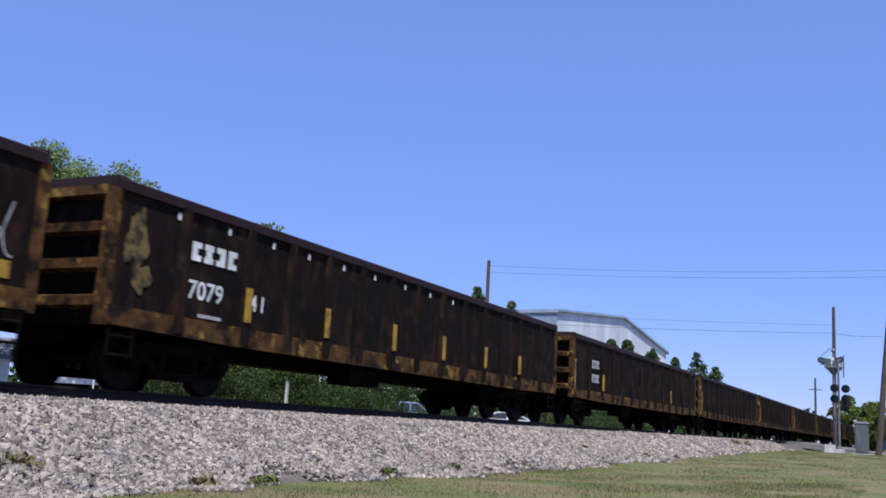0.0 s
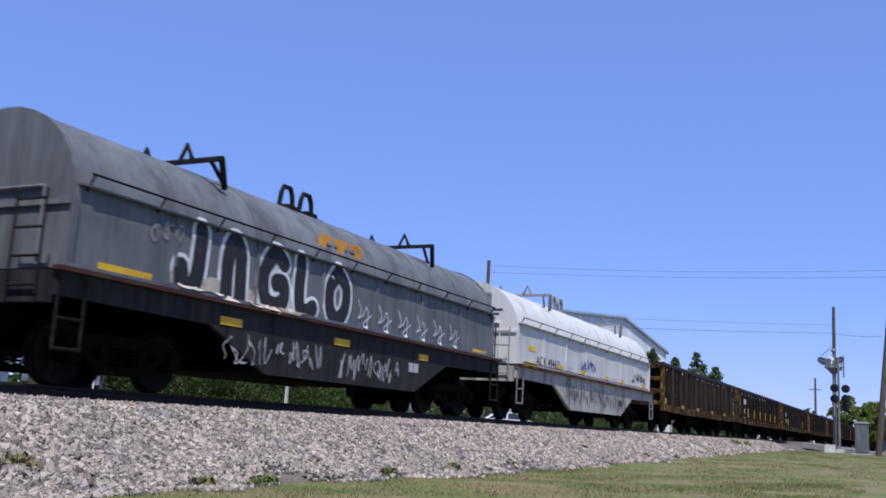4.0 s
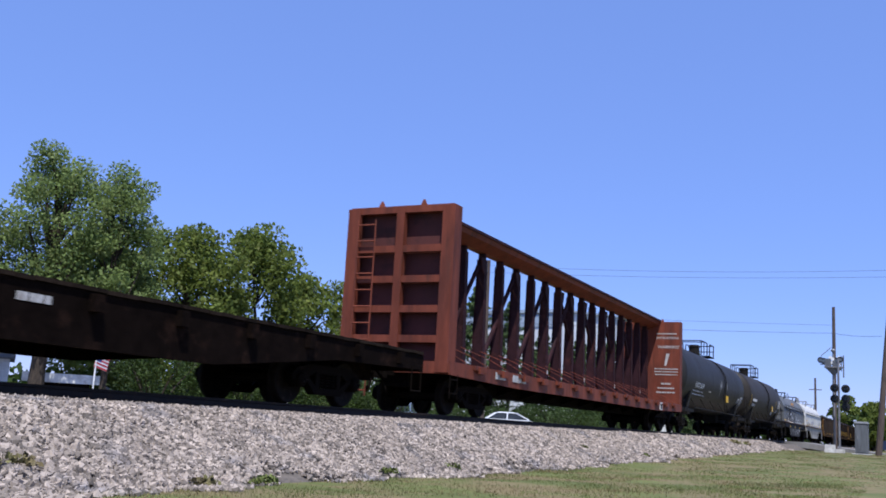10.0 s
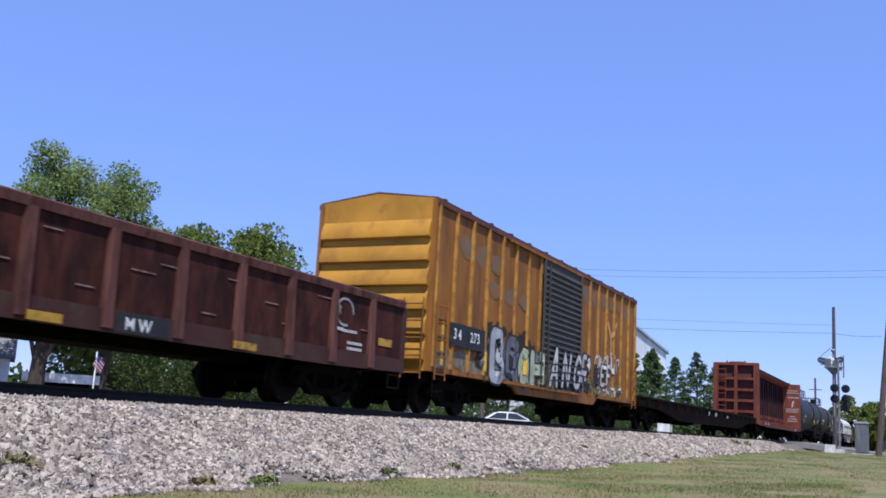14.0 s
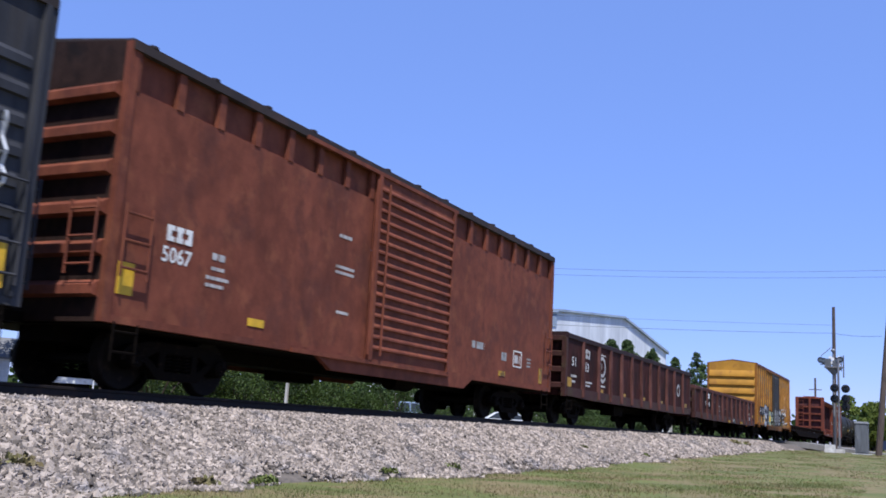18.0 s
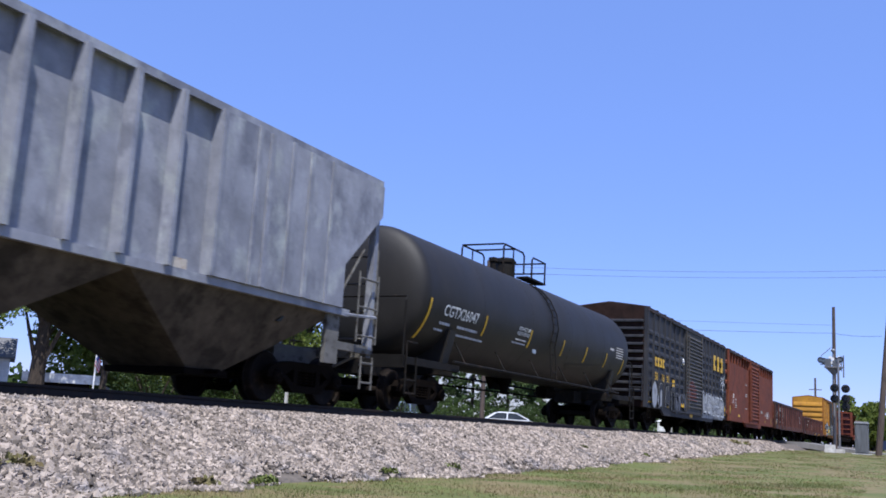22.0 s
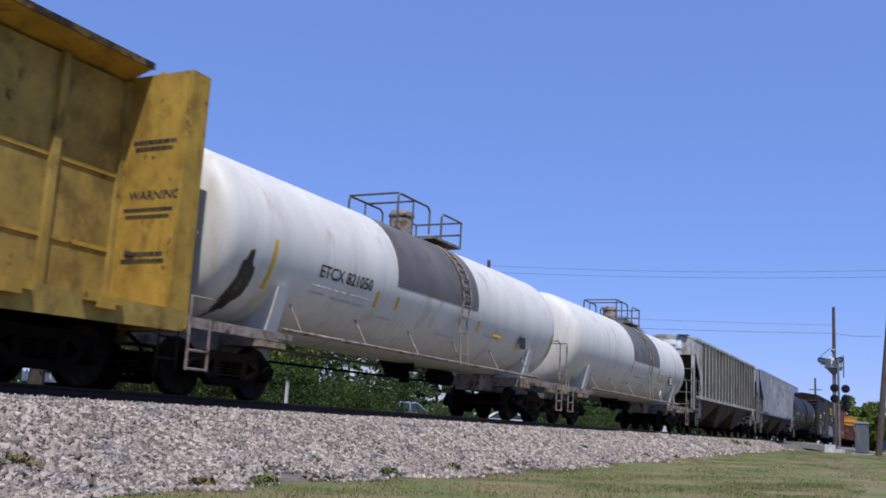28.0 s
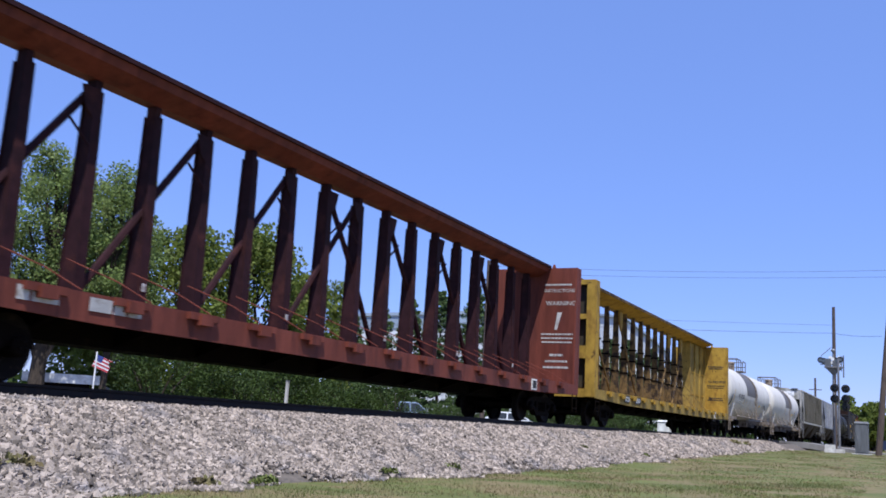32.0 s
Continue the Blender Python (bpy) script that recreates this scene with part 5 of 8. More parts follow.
    part("walkway", box(box(B(), x + 0.05, x + 1.5, -0.66, -0.30, top + 0.0, top + 0.05), x + 0.05, x + 1.5, 0.30, 0.66, top + 0.0, top + 0.05), gear_paint, car)
    dx = x + dome_at
    dome = B()
    lathe(dome, [(top - 0.1, 0.0), (top - 0.1, 0.27), (top + 0.50, 0.27), (top + 0.55, 0.24), (top + 0.55, 0.0)], 22, lambda s, y, z: (dx + y, z, s))
    lathe(dome, [(top + 0.42, 0.272), (top + 0.42, 0.30), (top + 0.47, 0.30), (top + 0.47, 0.272)], 22, lambda s, y, z: (dx + y, z, s))
    smooth(part("dome", dome, gear_paint, car), 40)
    if valve_at is not None:
        valve = lathe(B(), [(top - 0.05, 0.0), (top - 0.05, 0.09), (top + 0.28, 0.09), (top + 0.32, 0.13), (top + 0.42, 0.13), (top + 0.45, 0.0)], 12, lambda s, y, z: (x + valve_at + y, z, s))
        part("valve", valve, gear_paint, car)
    guard = B()
    for sy in (-1, 1):
        tube(guard, [(x - 1.7, sy * 0.62, top - 0.2), (x - 1.7, sy * 0.62, top + 0.58), (x - 1.62, sy * 0.62, top + 0.66), (x - 0.32, sy * 0.62, top + 0.66), (x - 0.2, sy * 0.62, top + 0.58), (x - 0.2, sy * 0.62, top + 0.05)], 0.026, 6)
        tube(guard, [(x + 0.42, sy * 0.62, top + 0.05), (x + 0.42, sy * 0.62, top + 0.58), (x + 0.52, sy * 0.62, top + 0.66), (x + 1.5, sy * 0.62, top + 0.66), (x + 1.5, sy * 0.62, top + 0.02)], 0.026, 6)
        tube(guard, [(x - 1.0, sy * 0.62, top + 0.0), (x - 1.0, sy * 0.62, top + 0.66)], 0.022, 5)
    for q, z in ((x - 1.7, top + 0.66), (x - 0.9, top + 0.66), (x + 1.5, top + 0.66), (x + 1.5, top + 0.36)):
        tube(guard, [(q, -0.62, z), (q, 0.62, z)], 0.024, 6)
    part("top_railing", guard, band_paint or gear_paint, car)
    climb = B()
    path = [(axis - 1.45, -R - 0.06)] + [(axis + R * math.sin(q), -(R + 0.07) * math.cos(q)) for q in (-0.35, 0.0, 0.3, 0.6, 0.85, 1.05)] 
    for sx in (-0.2, 0.2):
        tube(climb, [(x + 0.2 + sx, y, z) for z, y in path], 0.02, 5)
    for (za, ya), (zb, yb) in zip(path, path[1:]):
        for q in (0.25, 0.75):
            tube(climb, [(x + 0.0, ya + (yb - ya) * q, za + (zb - za) * q), (x + 0.4, ya + (yb - ya) * q, za + (zb - za) * q)], 0.016, 5)
    part("side_ladder", climb, gear_paint, car)
    return car, h, (R, axis)


M["back_black"] = surface("black_back_sheet", (0.030, 0.025, 0.016), (0.05, 0.036, 0.02), 0.35, 0.7, scale=1.2)


M["back_red"] = surface("dark_red_back_sheet", (0.075, 0.022, 0.018), (0.045, 0.016, 0.014), 0.4, 0.75, scale=1.0)
M["web_yellow"] = surface("dull_yellow_web", (0.285, 0.195, 0.045), (0.19, 0.125, 0.034), 0.42, 0.75, scale=1.0, stretch=(1.2, 1.2, 0.9), third=(0.07, 0.042, 0.02), amount3=0.13, spec=0.15, mottle=0.18, streak=(0.14, 0.088, 0.028), streaks=0.2)


# ---- covered hoppers ----
def hopper(x0, x1, label, paint, dark, gear_paint, ribs, bays, eave=4.20, foot=1.63, flush=(), sunk=0.0, post_paint=None):
    car, h = train_car("hopper_car", label, "covered hopper car", x0, x1, 1.45)
    w = 1.5
    cut = 1.30                       # how far the side stops short of the end at its foot
    for sy in (-1, 1):
        part("side_wall", prism(B(), [(-h + 0.15, eave - 0.65), (-h + 0.15, eave), (h - 0.15, eave), (h - 0.15, eave - 0.65), (h - cut, foot + 0.83), (h - cut, foot), (-h + cut, foot), (-h + cut, foot + 0.83)], "y", sy * (w - sunk) - 0.025, sy * (w - sunk) + 0.025), paint, car)
        part("side_sill", prism(B(), [(sy * (w - 0.1), foot - 0.06), (sy * (w + 0.05), foot - 0.06), (sy * (w + 0.05), foot + 0.06), (sy * (w - 0.1), foot + 0.06)], "x", -h + cut - 0.3, h - cut + 0.3), paint, car)
        part("top_rail", prism(B(), [(sy * (w - 0.12), eave - 0.02), (sy * (w + 0.06), eave - 0.06), (sy * (w + 0.06), eave + 0.06), (sy * (w - 0.12), eave + 0.09)], "x", -h + 0.1, h - 0.1), paint, car)
        rib = as_mesh("side_post", hexa(B(), [(-0.052, 0, foot + 0.06), (0.052, 0, foot + 0.06), (0.034, -0.11 - sunk, foot + 0.06), (-0.04, -0.11 - sunk, foot + 0.06), (-0.06, 0, eave - 0.04), (0.06, 0, eave - 0.04), (0.04, -0.11 - sunk, eave - 0.04), (-0.04, -0.11 - sunk, eave - 0.04)]), post_paint or paint)
        for x in ribs:
            put("side_post", rib, car, pose(x, sy * (w - sunk + 0.015), 0, 0, 0, 0 if sy < 0 else 180))
        for a, b in flush:
            tip = -h + 0.12 if a < 0 else h - 0.12
            knee, root = (-h + cut + 0.02, b) if a < 0 else (h - cut - 0.02, a)
            part("outer_sheet", prism(B(), [(root, foot + 0.065), (root, eave - 0.06), (tip, eave - 0.06), (tip, eave - 0.64), (knee, foot + 0.83), (knee, foot + 0.065)], "y", sy * (w + 0.07) - 0.025, sy * (w + 0.07) + 0.025), paint, car)
            for k in (0.36, 0.68):
                x = knee + (root - knee) * k
                part("sheet_seam", box(B(), x - 0.05, x + 0.05, min(sy * (w + 0.097), sy * (w + 0.135)), max(sy * (w + 0.097), sy * (w + 0.135)), foot + 0.07, eave - 0.07), paint, car)
    roof = B()
    prism(roof, [(-w, eave), (-w + 0.2, eave + 0.06), (-0.6, eave + 0.14), (0.6, eave + 0.14), (w - 0.2, eave + 0.06), (w, eave)], "x", -h + 0.12, h - 0.12)
    part("roof", roof, paint, car)
    for i in range(4):
        x = -h + 2.0 + (2 * h - 4.0) * i / 3
        part("hatch", box(B(), x - 1.6, x + 1.6, -0.35, 0.35, eave + 0.14, eave + 0.22), paint, car)
    part("roof_walk", box(box(B(), -h + 0.1, h - 0.1, -1.05, -0.70, eave + 0.145, eave + 0.185), -h + 0.1, h - 0.1, 0.70, 1.05, eave + 0.145, eave + 0.185), paint, car)
    for sx in (-1, 1):
        slope = B()
        hexa(slope, [(sx * (h - 2.75), -w + 0.16, 1.28), (sx * (h - 2.75), w - 0.16, 1.28), (sx * (h - 2.83), w - 0.16, 1.28), (sx * (h - 2.83), -w + 0.16, 1.28),
                     (sx * (h - 0.17), -w + 0.16, eave - 0.62), (sx * (h - 0.17), w - 0.16, eave - 0.62), (sx * (h - 0.25), w - 0.16, eave - 0.62), (sx * (h - 0.25), -w + 0.16, eave - 0.62)])
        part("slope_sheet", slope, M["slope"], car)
        part("end_panel", box(B(), min(sx * (h - 0.2), sx * (h - 0.12)), max(sx * (h - 0.2), sx * (h - 0.12)), -w + 0.02, w - 0.02, eave - 0.72, eave + 0.02), paint, car)
        plat = B()
        box(plat, min(sx * (h - cut - 0.2), sx * h), max(sx * (h - cut - 0.2), sx * h), -0.35, 0.35, 0.72, 1.05)
        box(plat, min(sx * (h - 0.16), sx * h), max(sx * (h - 0.16), sx * h), -1.45, 1.45, 0.92, 1.10)
        for sy in (-1, 1):
            box(plat, min(sx * (h - cut - 0.1), sx * h), max(sx * (h - cut - 0.1), sx * h), sy * 1.42 - 0.06, sy * 1.42 + 0.06, 0.98, 1.12)
            hexa(plat, [(sx * (h - cut - 0.3), sy * 1.44 - 0.04, 0.72), (sx * (h - cut + 0.1), sy * 1.44 - 0.04, 0.72), (sx * (h - cut + 0.1), sy * 1.44 + 0.04, 0.72), (sx * (h - cut - 0.3), sy * 1.44 + 0.04, 0.72),
                        (sx * (h - cut - 0.3), sy * 1.44 - 0.04, foot), (sx * (h - cut + 0.1), sy * 1.44 - 0.04, foot), (sx * (h - cut + 0.1), sy * 1.44 + 0.04, foot), (sx * (h - cut - 0.3), sy * 1.44 + 0.04, foot)])
        part("end_platform", plat, gear_paint, car)
        post = B()
        for sy in (-1, 1):
            box(post, min(sx * (h - 0.17), sx * (h - 0.05)), max(sx * (h - 0.17), sx * (h - 0.05)), sy * 1.42 - 0.07, sy * 1.42 + 0.07, 1.06, eave - 0.1)
            box(post, min(sx * (h - 0.17), sx * (h - 0.09)), max(sx * (h - 0.17), sx * (h - 0.09)), sy * 0.55 - 0.05, sy * 0.55 + 0.05, 1.06, eave - 0.6)
        part("end_post", post, paint, car)
        zs = [1.28 + 0.52 * k for k in range(4)]
        ladder(car, "end_ladder", sx * (h + 0.02), -w + 0.04, -w + 0.92, zs, 0.02, gear_paint)
        ladder(car, "side_ladder", -w - 0.06, sx * (h - 0.06), sx * (h - 0.74), zs[:3], 0.02, gear_paint, True, "x")
        ladder(car, "stirrup", -w - 0.05, sx * (h - 0.10), sx * (h - 0.50), [0.45, 0.80], 0.02, gear_paint, True, "x")
        rail = tube(B(), [(sx * (h - 0.08), -w - 0.05, 1.66), (sx * (h - 0.74), -w - 0.05, 1.62), (sx * (h - cut), -w - 0.02, 1.60)], 0.03, 5)
        part("handrail", rail, paint, car)
        part("roof_platform", box(B(), min(sx * (h - 0.40), sx * (h + 0.02)), max(sx * (h - 0.40), sx * (h + 0.02)), -w + 0.30, -w + 0.80, eave + 0.15, eave + 0.175), gear_paint, car)
        part("cut_lever", tube(B(), [(sx * (h - 0.1), -1.3, 1.0), (sx * (h - 0.2), -0.5, 0.62)], 0.03, 5), gear_paint, car)
        brace = B()
        tube(brace, [(sx * (h - 0.65), -w - 0.06, 2.85), (sx * (h - 1.3), -w - 0.02, 1.95)], 0.02, 5)
        part("grab_iron", brace, gear_paint, car)
    # discharge bays: ridges and valleys between the trucks
    low, inner = 0.42, h - cut
    run = 2 * inner / bays
    for i in range(bays):
        a = -inner + run * i
        bay = B()
        top, bot = run / 2, 0.42
        c = a + run / 2
        hexa(bay, [(c - bot, -0.75, low), (c + bot, -0.75, low), (c + bot, 0.75, low), (c - bot, 0.75, low), (c - top, -w + 0.04, foot - 0.06), (c + top, -w + 0.04, foot - 0.06), (c + top, w - 0.04, foot - 0.06), (c - top, w - 0.04, foot - 0.06)])
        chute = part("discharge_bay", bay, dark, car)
        gate = B()
        box(gate, c - 0.5, c + 0.5, -0.8, 0.8, low - 0.10, low - 0.002)
        tube(gate, [(c, -1.05, low - 0.03), (c, 1.05, low - 0.03)], 0.035, 6)
        part("outlet_gate", gate, M["running"], chute)
    return car, h, w


# ---- lumber cars with a spine of posts ----
# shade: darker copy of the paint that imitates the posts' shaded faces
def centerbeam(x0, x1, label, paint, shade, style, top=4.66, sill=0.88):
    car, h = train_car("lumber_car", label, "lumber flat car", x0, x1, 2.15)
    w = 1.36
    deck = B()
    prism(deck, [(-w, sill + 0.10), (-w, sill + 0.24), (0, sill + 0.30), (w, sill + 0.24), (w, sill + 0.10)], "x", -h + 0.05, h - 0.05)
    part("deck", deck, paint, car)
    for sy in (-1, 1):
        part("side_sill", prism(B(), [(-h + 0.05, sill - 0.02), (-h + 0.05, sill + 0.27), (h - 0.05, sill + 0.27), (h - 0.05, sill - 0.02), (h - 4.0, sill - 0.10), (-h + 4.0, sill - 0.10)], "y", sy * (w - 0.0), sy * (w + 0.05)), paint if style == "truss" else M["web_yellow"], car)
        winch = as_mesh("winch", box(box(B(), -0.13, 0.13, -0.12, 0, 0.10, 0.24), -0.32, 0.32, -0.07, 0, 0.17, 0.27), paint)
        for i in range(15):
            put("winch", winch, car, pose(-h + 1.6 + (2 * h - 3.2) * i / 14, sy * (w + 0.05), sill, 0, 0, 0 if sy < 0 else 180))
    part("centre_sill", box(B(), -h + 0.2, h - 0.2, -0.32, 0.32, 0.58, sill + 0.1), M["running"], car)
    for i in range(10):
        cross = B()
        x = -h + 3.6 + (2 * h - 7.2) * i / 9
        hexa(cross, [(x - 0.05, -0.3, 0.6), (x + 0.05, -0.3, 0.6), (x + 0.05, 0.3, 0.6), (x - 0.05, 0.3, 0.6), (x - 0.05, -w, sill + 0.09), (x + 0.05, -w, sill + 0.09), (x + 0.05, w, sill + 0.09), (x - 0.05, w, sill + 0.09)])
        part("crossbearer", cross, M["running"], car)
    # bulkheads at both ends
    for sx in (-1, 1):
        inner, outer = h - 0.30, h
        wall = B()
        hexa(wall, [(sx * (inner - 0.04), -w, sill + 0.27), (sx * (inner + 0.06), -w, sill + 0.27), (sx * (inner + 0.06), w, sill + 0.27), (sx * (inner - 0.04), w, sill + 0.27),
                    (sx * (inner - 0.04), -w, top), (sx * (inner + 0.06), -w, top), (sx * (inner + 0.06), w, top), (sx * (inner - 0.04), w, top)])
        bulk = part("bulkhead", wall, paint, car)
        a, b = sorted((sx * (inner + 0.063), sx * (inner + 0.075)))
        # a darker sheet set between the outer ribs
        part("back_sheet", box(B(), a, b, -w + 0.05, w - 0.05, sill + 0.3, top - 0.05), M["back_red"] if style == "truss" else M["back_black"], bulk, "dark outer sheet between the ribs")
        for sy in (-1, 1):
            wing = B()
            prism(wing, [(sx * (inner - 0.06), sill + 0.27), (sx * outer, sill + 0.27), (sx * outer, top), (sx * (inner - 0.04), top)], "y", sy * w - 0.03, sy * w + 0.03)
            part("bulkhead_side", wing, paint, bulk)
            box_ = B()
            box(box_, min(sx * (outer - 0.10), sx * (outer + 0.03)), max(sx * (outer - 0.10), sx * (outer + 0.03)), min(sy * (w - 0.28), sy * (w + 0.035)), max(sy * (w - 0.28), sy * (w + 0.035)), sill + 0.02, top - 0.01)
            part("corner_post", box_, paint, bulk)
        ribs = B()
        for z, tall in ([(sill + q, 0.08) for q in (0.75, 1.42, 2.1, 2.8)] if style == "truss" else [(3.43, 0.08), (2.30, 0.2)]):
            box(ribs, min(sx * (outer - 0.16), sx * (outer + 0.0)), max(sx * (outer - 0.16), sx * (outer + 0.0)), -w + 0.05, w - 0.05, z - tall, z + tall)
        box(ribs, min(sx * (outer - 0.14), sx * (outer + 0.02)), max(sx * (outer - 0.14), sx * (outer + 0.02)), -0.1, 0.1, sill + 0.2, top - 0.05)
        box(ribs, min(sx * (outer - 0.2), sx * (outer + 0.0)), max(sx * (outer - 0.2), sx * (outer + 0.0)), -w + 0.02, w - 0.02, top - 0.14, top + 0.02)
        box(ribs, min(sx * (outer - 0.2), sx * (outer + 0.0)), max(sx * (outer - 0.2), sx * (outer + 0.0)), -w + 0.02, w - 0.02, sill + 0.0, sill + 0.26)
        part("bulkhead_ribs", ribs, paint, bulk)
        for sy in (-1, 1):
            put_ = B()
            hexa(put_, [(sx * (outer - 0.10), sy * 0.55 - 0.07, top + 0.02), (sx * (outer - 0.02), sy * 0.55 - 0.07, top + 0.02), (sx * (outer - 0.02), sy * 0.55 + 0.07, top + 0.02), (sx * (outer - 0.10), sy * 0.55 + 0.07, top + 0.02),
                        (sx * (outer - 0.08), sy * 0.55 - 0.02, top + 0.16), (sx * (outer - 0.04), sy * 0.55 - 0.02, top + 0.16), (sx * (outer - 0.04), sy * 0.55 + 0.02, top + 0.16), (sx * (outer - 0.08), sy * 0.55 + 0.02, top + 0.16)])
            part("lug", put_, paint, bulk)
        ladder(car, "end_ladder", sx * (h + 0.07), 0.62, 1.08, [0.45 + 0.38 * k for k in range(11)], 0.02, paint)
        ladder(car, "stirrup", -w - 0.04, sx * (h - 0.12), sx * (h - 0.5), [0.46, 0.76], 0.018, M["running"], True, "x")
    # the spine
    if style == "truss":
        part("top_beam", prism(B(), [(-0.12, top - 0.26), (-0.46, top - 0.12), (-0.52, top + 0.03), (-0.44, top + 0.11), (0.44, top + 0.11), (0.52, top + 0.03), (0.46, top - 0.06), (0.12, top - 0.26)], "x", -h + 0.34, h - 0.34), paint, car)
        part("beam_lip", box(box(B(), -h + 0.34, h - 0.34, -0.56, -0.515, top + 0.0, top + 0.07), -h + 0.34, h - 0.34, 0.515, 0.56, top + 0.0, top + 0.07), shade, car)
        gap = 1.235
        rows = [gap * (k - 8.5) for k in range(18)]
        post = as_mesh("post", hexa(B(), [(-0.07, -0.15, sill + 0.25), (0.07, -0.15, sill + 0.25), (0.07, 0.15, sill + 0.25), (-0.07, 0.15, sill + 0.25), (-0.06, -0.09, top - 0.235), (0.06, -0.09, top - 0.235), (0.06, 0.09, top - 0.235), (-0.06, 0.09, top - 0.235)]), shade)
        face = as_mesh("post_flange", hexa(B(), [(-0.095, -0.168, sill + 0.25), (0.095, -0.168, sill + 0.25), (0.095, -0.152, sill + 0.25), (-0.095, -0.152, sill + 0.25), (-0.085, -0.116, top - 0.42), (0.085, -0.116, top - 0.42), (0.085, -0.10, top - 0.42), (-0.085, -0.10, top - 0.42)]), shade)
        for i, x in enumerate(rows):
            p = put("post", post, car, (x, 0, 0))
            put("post_flange", face, p)
            put("post_flange", face, p, pose(0, 0, 0, 0, 0, 180))
            part("post_foot", box(B(), x - 0.2, x + 0.2, -0.5, 0.5, sill + 0.27, sill + 0.33), paint, car)
            for lo, hi in ([(x, rows[i + 1])] if i in (2, 4, 6) else [(rows[i + 1], x)] if i in (10, 12, 14) else [(x, rows[i + 1]), (rows[i + 1], x)] if i == 8 else []):
                d = 1 if hi > lo else -1
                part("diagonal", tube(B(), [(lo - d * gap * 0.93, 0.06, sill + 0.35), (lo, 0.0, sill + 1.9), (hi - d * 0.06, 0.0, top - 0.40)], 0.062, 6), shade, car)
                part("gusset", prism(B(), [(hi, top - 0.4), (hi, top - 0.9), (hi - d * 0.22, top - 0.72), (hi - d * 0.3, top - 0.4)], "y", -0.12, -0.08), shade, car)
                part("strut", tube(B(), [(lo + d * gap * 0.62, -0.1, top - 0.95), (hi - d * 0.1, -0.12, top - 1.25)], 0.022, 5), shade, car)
            part("tie_cable", tube(B(), [(x - 0.30, -0.20, sill + 0.85), (x - 0.02, -0.9, sill + 0.56), (x + 0.22, -w + 0.05, sill + 0.30)], 0.010, 5), paint, car, "slack tie-down cable")
            if i % 3 == 1:
                part("chafe_plate", box(B(), x - 0.04, x + 0.04, -0.178, -0.169, sill + 0.62, sill + 0.74), M["grey_mark"], car, "small pale plate on the post")
    else:
        part("top_beam", prism(B(), [(-0.62, top + 0.10), (-0.62, top + 0.17), (0, top + 0.0), (0.62, top + 0.17), (0.62, top + 0.10), (0, top - 0.085)], "x", -h + 0.34, h - 0.34), paint, car)
        part("beam_lip", box(box(B(), -h + 0.34, h - 0.34, -0.645, -0.622, top + 0.08, top + 0.18), -h + 0.34, h - 0.34, 0.622, 0.645, top + 0.08, top + 0.18), shade, car)
        n = 13
        post = as_mesh("post", hexa(B(), [(-0.055, -0.16, sill + 0.25), (0.055, -0.16, sill + 0.25), (0.055, 0.16, sill + 0.25), (-0.055, 0.16, sill + 0.25), (-0.05, -0.08, top - 0.08), (0.05, -0.08, top - 0.08), (0.05, 0.08, top - 0.08), (-0.05, 0.08, top - 0.08)]), shade)
        clip = as_mesh("strap_clip", box(B(), -0.075, 0.075, -0.155, 0.155, -0.03, 0.03), M["running"])
        edge = as_mesh("chafe_strip", hexa(B(), [(0.02, -0.150, sill + 1.3), (0.045, -0.150, sill + 1.3), (0.045, -0.142, sill + 1.3), (0.02, -0.142, sill + 1.3), (0.02, -0.130, sill + 1.75), (0.045, -0.130, sill + 1.75), (0.045, -0.122, sill + 1.75), (0.02, -0.122, sill + 1.75)]), M["white_mark"])
        for i in range(n):
            x = -8.38 + 1.235 * i
            p = put("post", post, car, (x, 0, 0))
            put("chafe_strip", edge, p)
            for z in (sill + 1.30, sill + 1.85, sill + 2.3):
                put("strap_clip", clip, p, (0, 0, z))
            if i in (0, 3, 10, 12):
                d = 1 if i < 6 else -1
                part("diagonal", tube(B(), [(x + d * 0.35, -0.1, top - 0.75), (x + d * 1.243, -0.15, sill + 1.75), (x + d * 2.4, -0.2, sill + 0.45)], 0.045, 5), shade, car)
                part("gusset", prism(B(), [(x, top - 0.12), (x, top - 0.5), (x + d * 0.30, top - 0.85), (x + d * 0.42, top - 0.75), (x + d * 0.5, top - 0.12)], "y", -0.14, -0.08), paint, car)
            part("post_foot", box(B(), x - 0.25, x + 0.25, -0.45, 0.45, sill + 0.27, sill + 0.33), paint, car)
            if i % 2 == 0:
                part("tie_cable", tube(B(), [(x, -0.14, sill + 1.5), (x - 0.35, -w + 0.05, sill + 0.28)], 0.014, 4), shade, car)
                part("loose_strap", tube(B(), [(x - 0.05, -0.13, sill + 1.95), (x - 0.3, -0.2, sill + 1.7), (x - 0.62, -0.2, sill + 1.62)], 0.018, 4), M["running"], car)
        for sx in (-1, 1):
            a, b = (-h + 0.36, -8.35) if sx < 0 else (7.66, h - 0.36)
            web = part("web_panel", box(B(), a, b, -0.18, 0.18, sill + 0.25, top - 0.09), M["web_yellow"], car, "dull yellow sheet closing the end bays")
            for k in range(4):
                part("web_post", box(B(), a + (b - a) * k / 3 - 0.06, a + (b - a) * k / 3 + 0.06, -0.26, 0.26, sill + 0.25, top - 0.085), M["web_yellow"], web)
            for z in (sill + 1.1, sill + 2.2):
                part("web_rail", box(B(), a, b, -0.2, 0.2, z - 0.03, z + 0.03), paint, web)
    return car, h, w


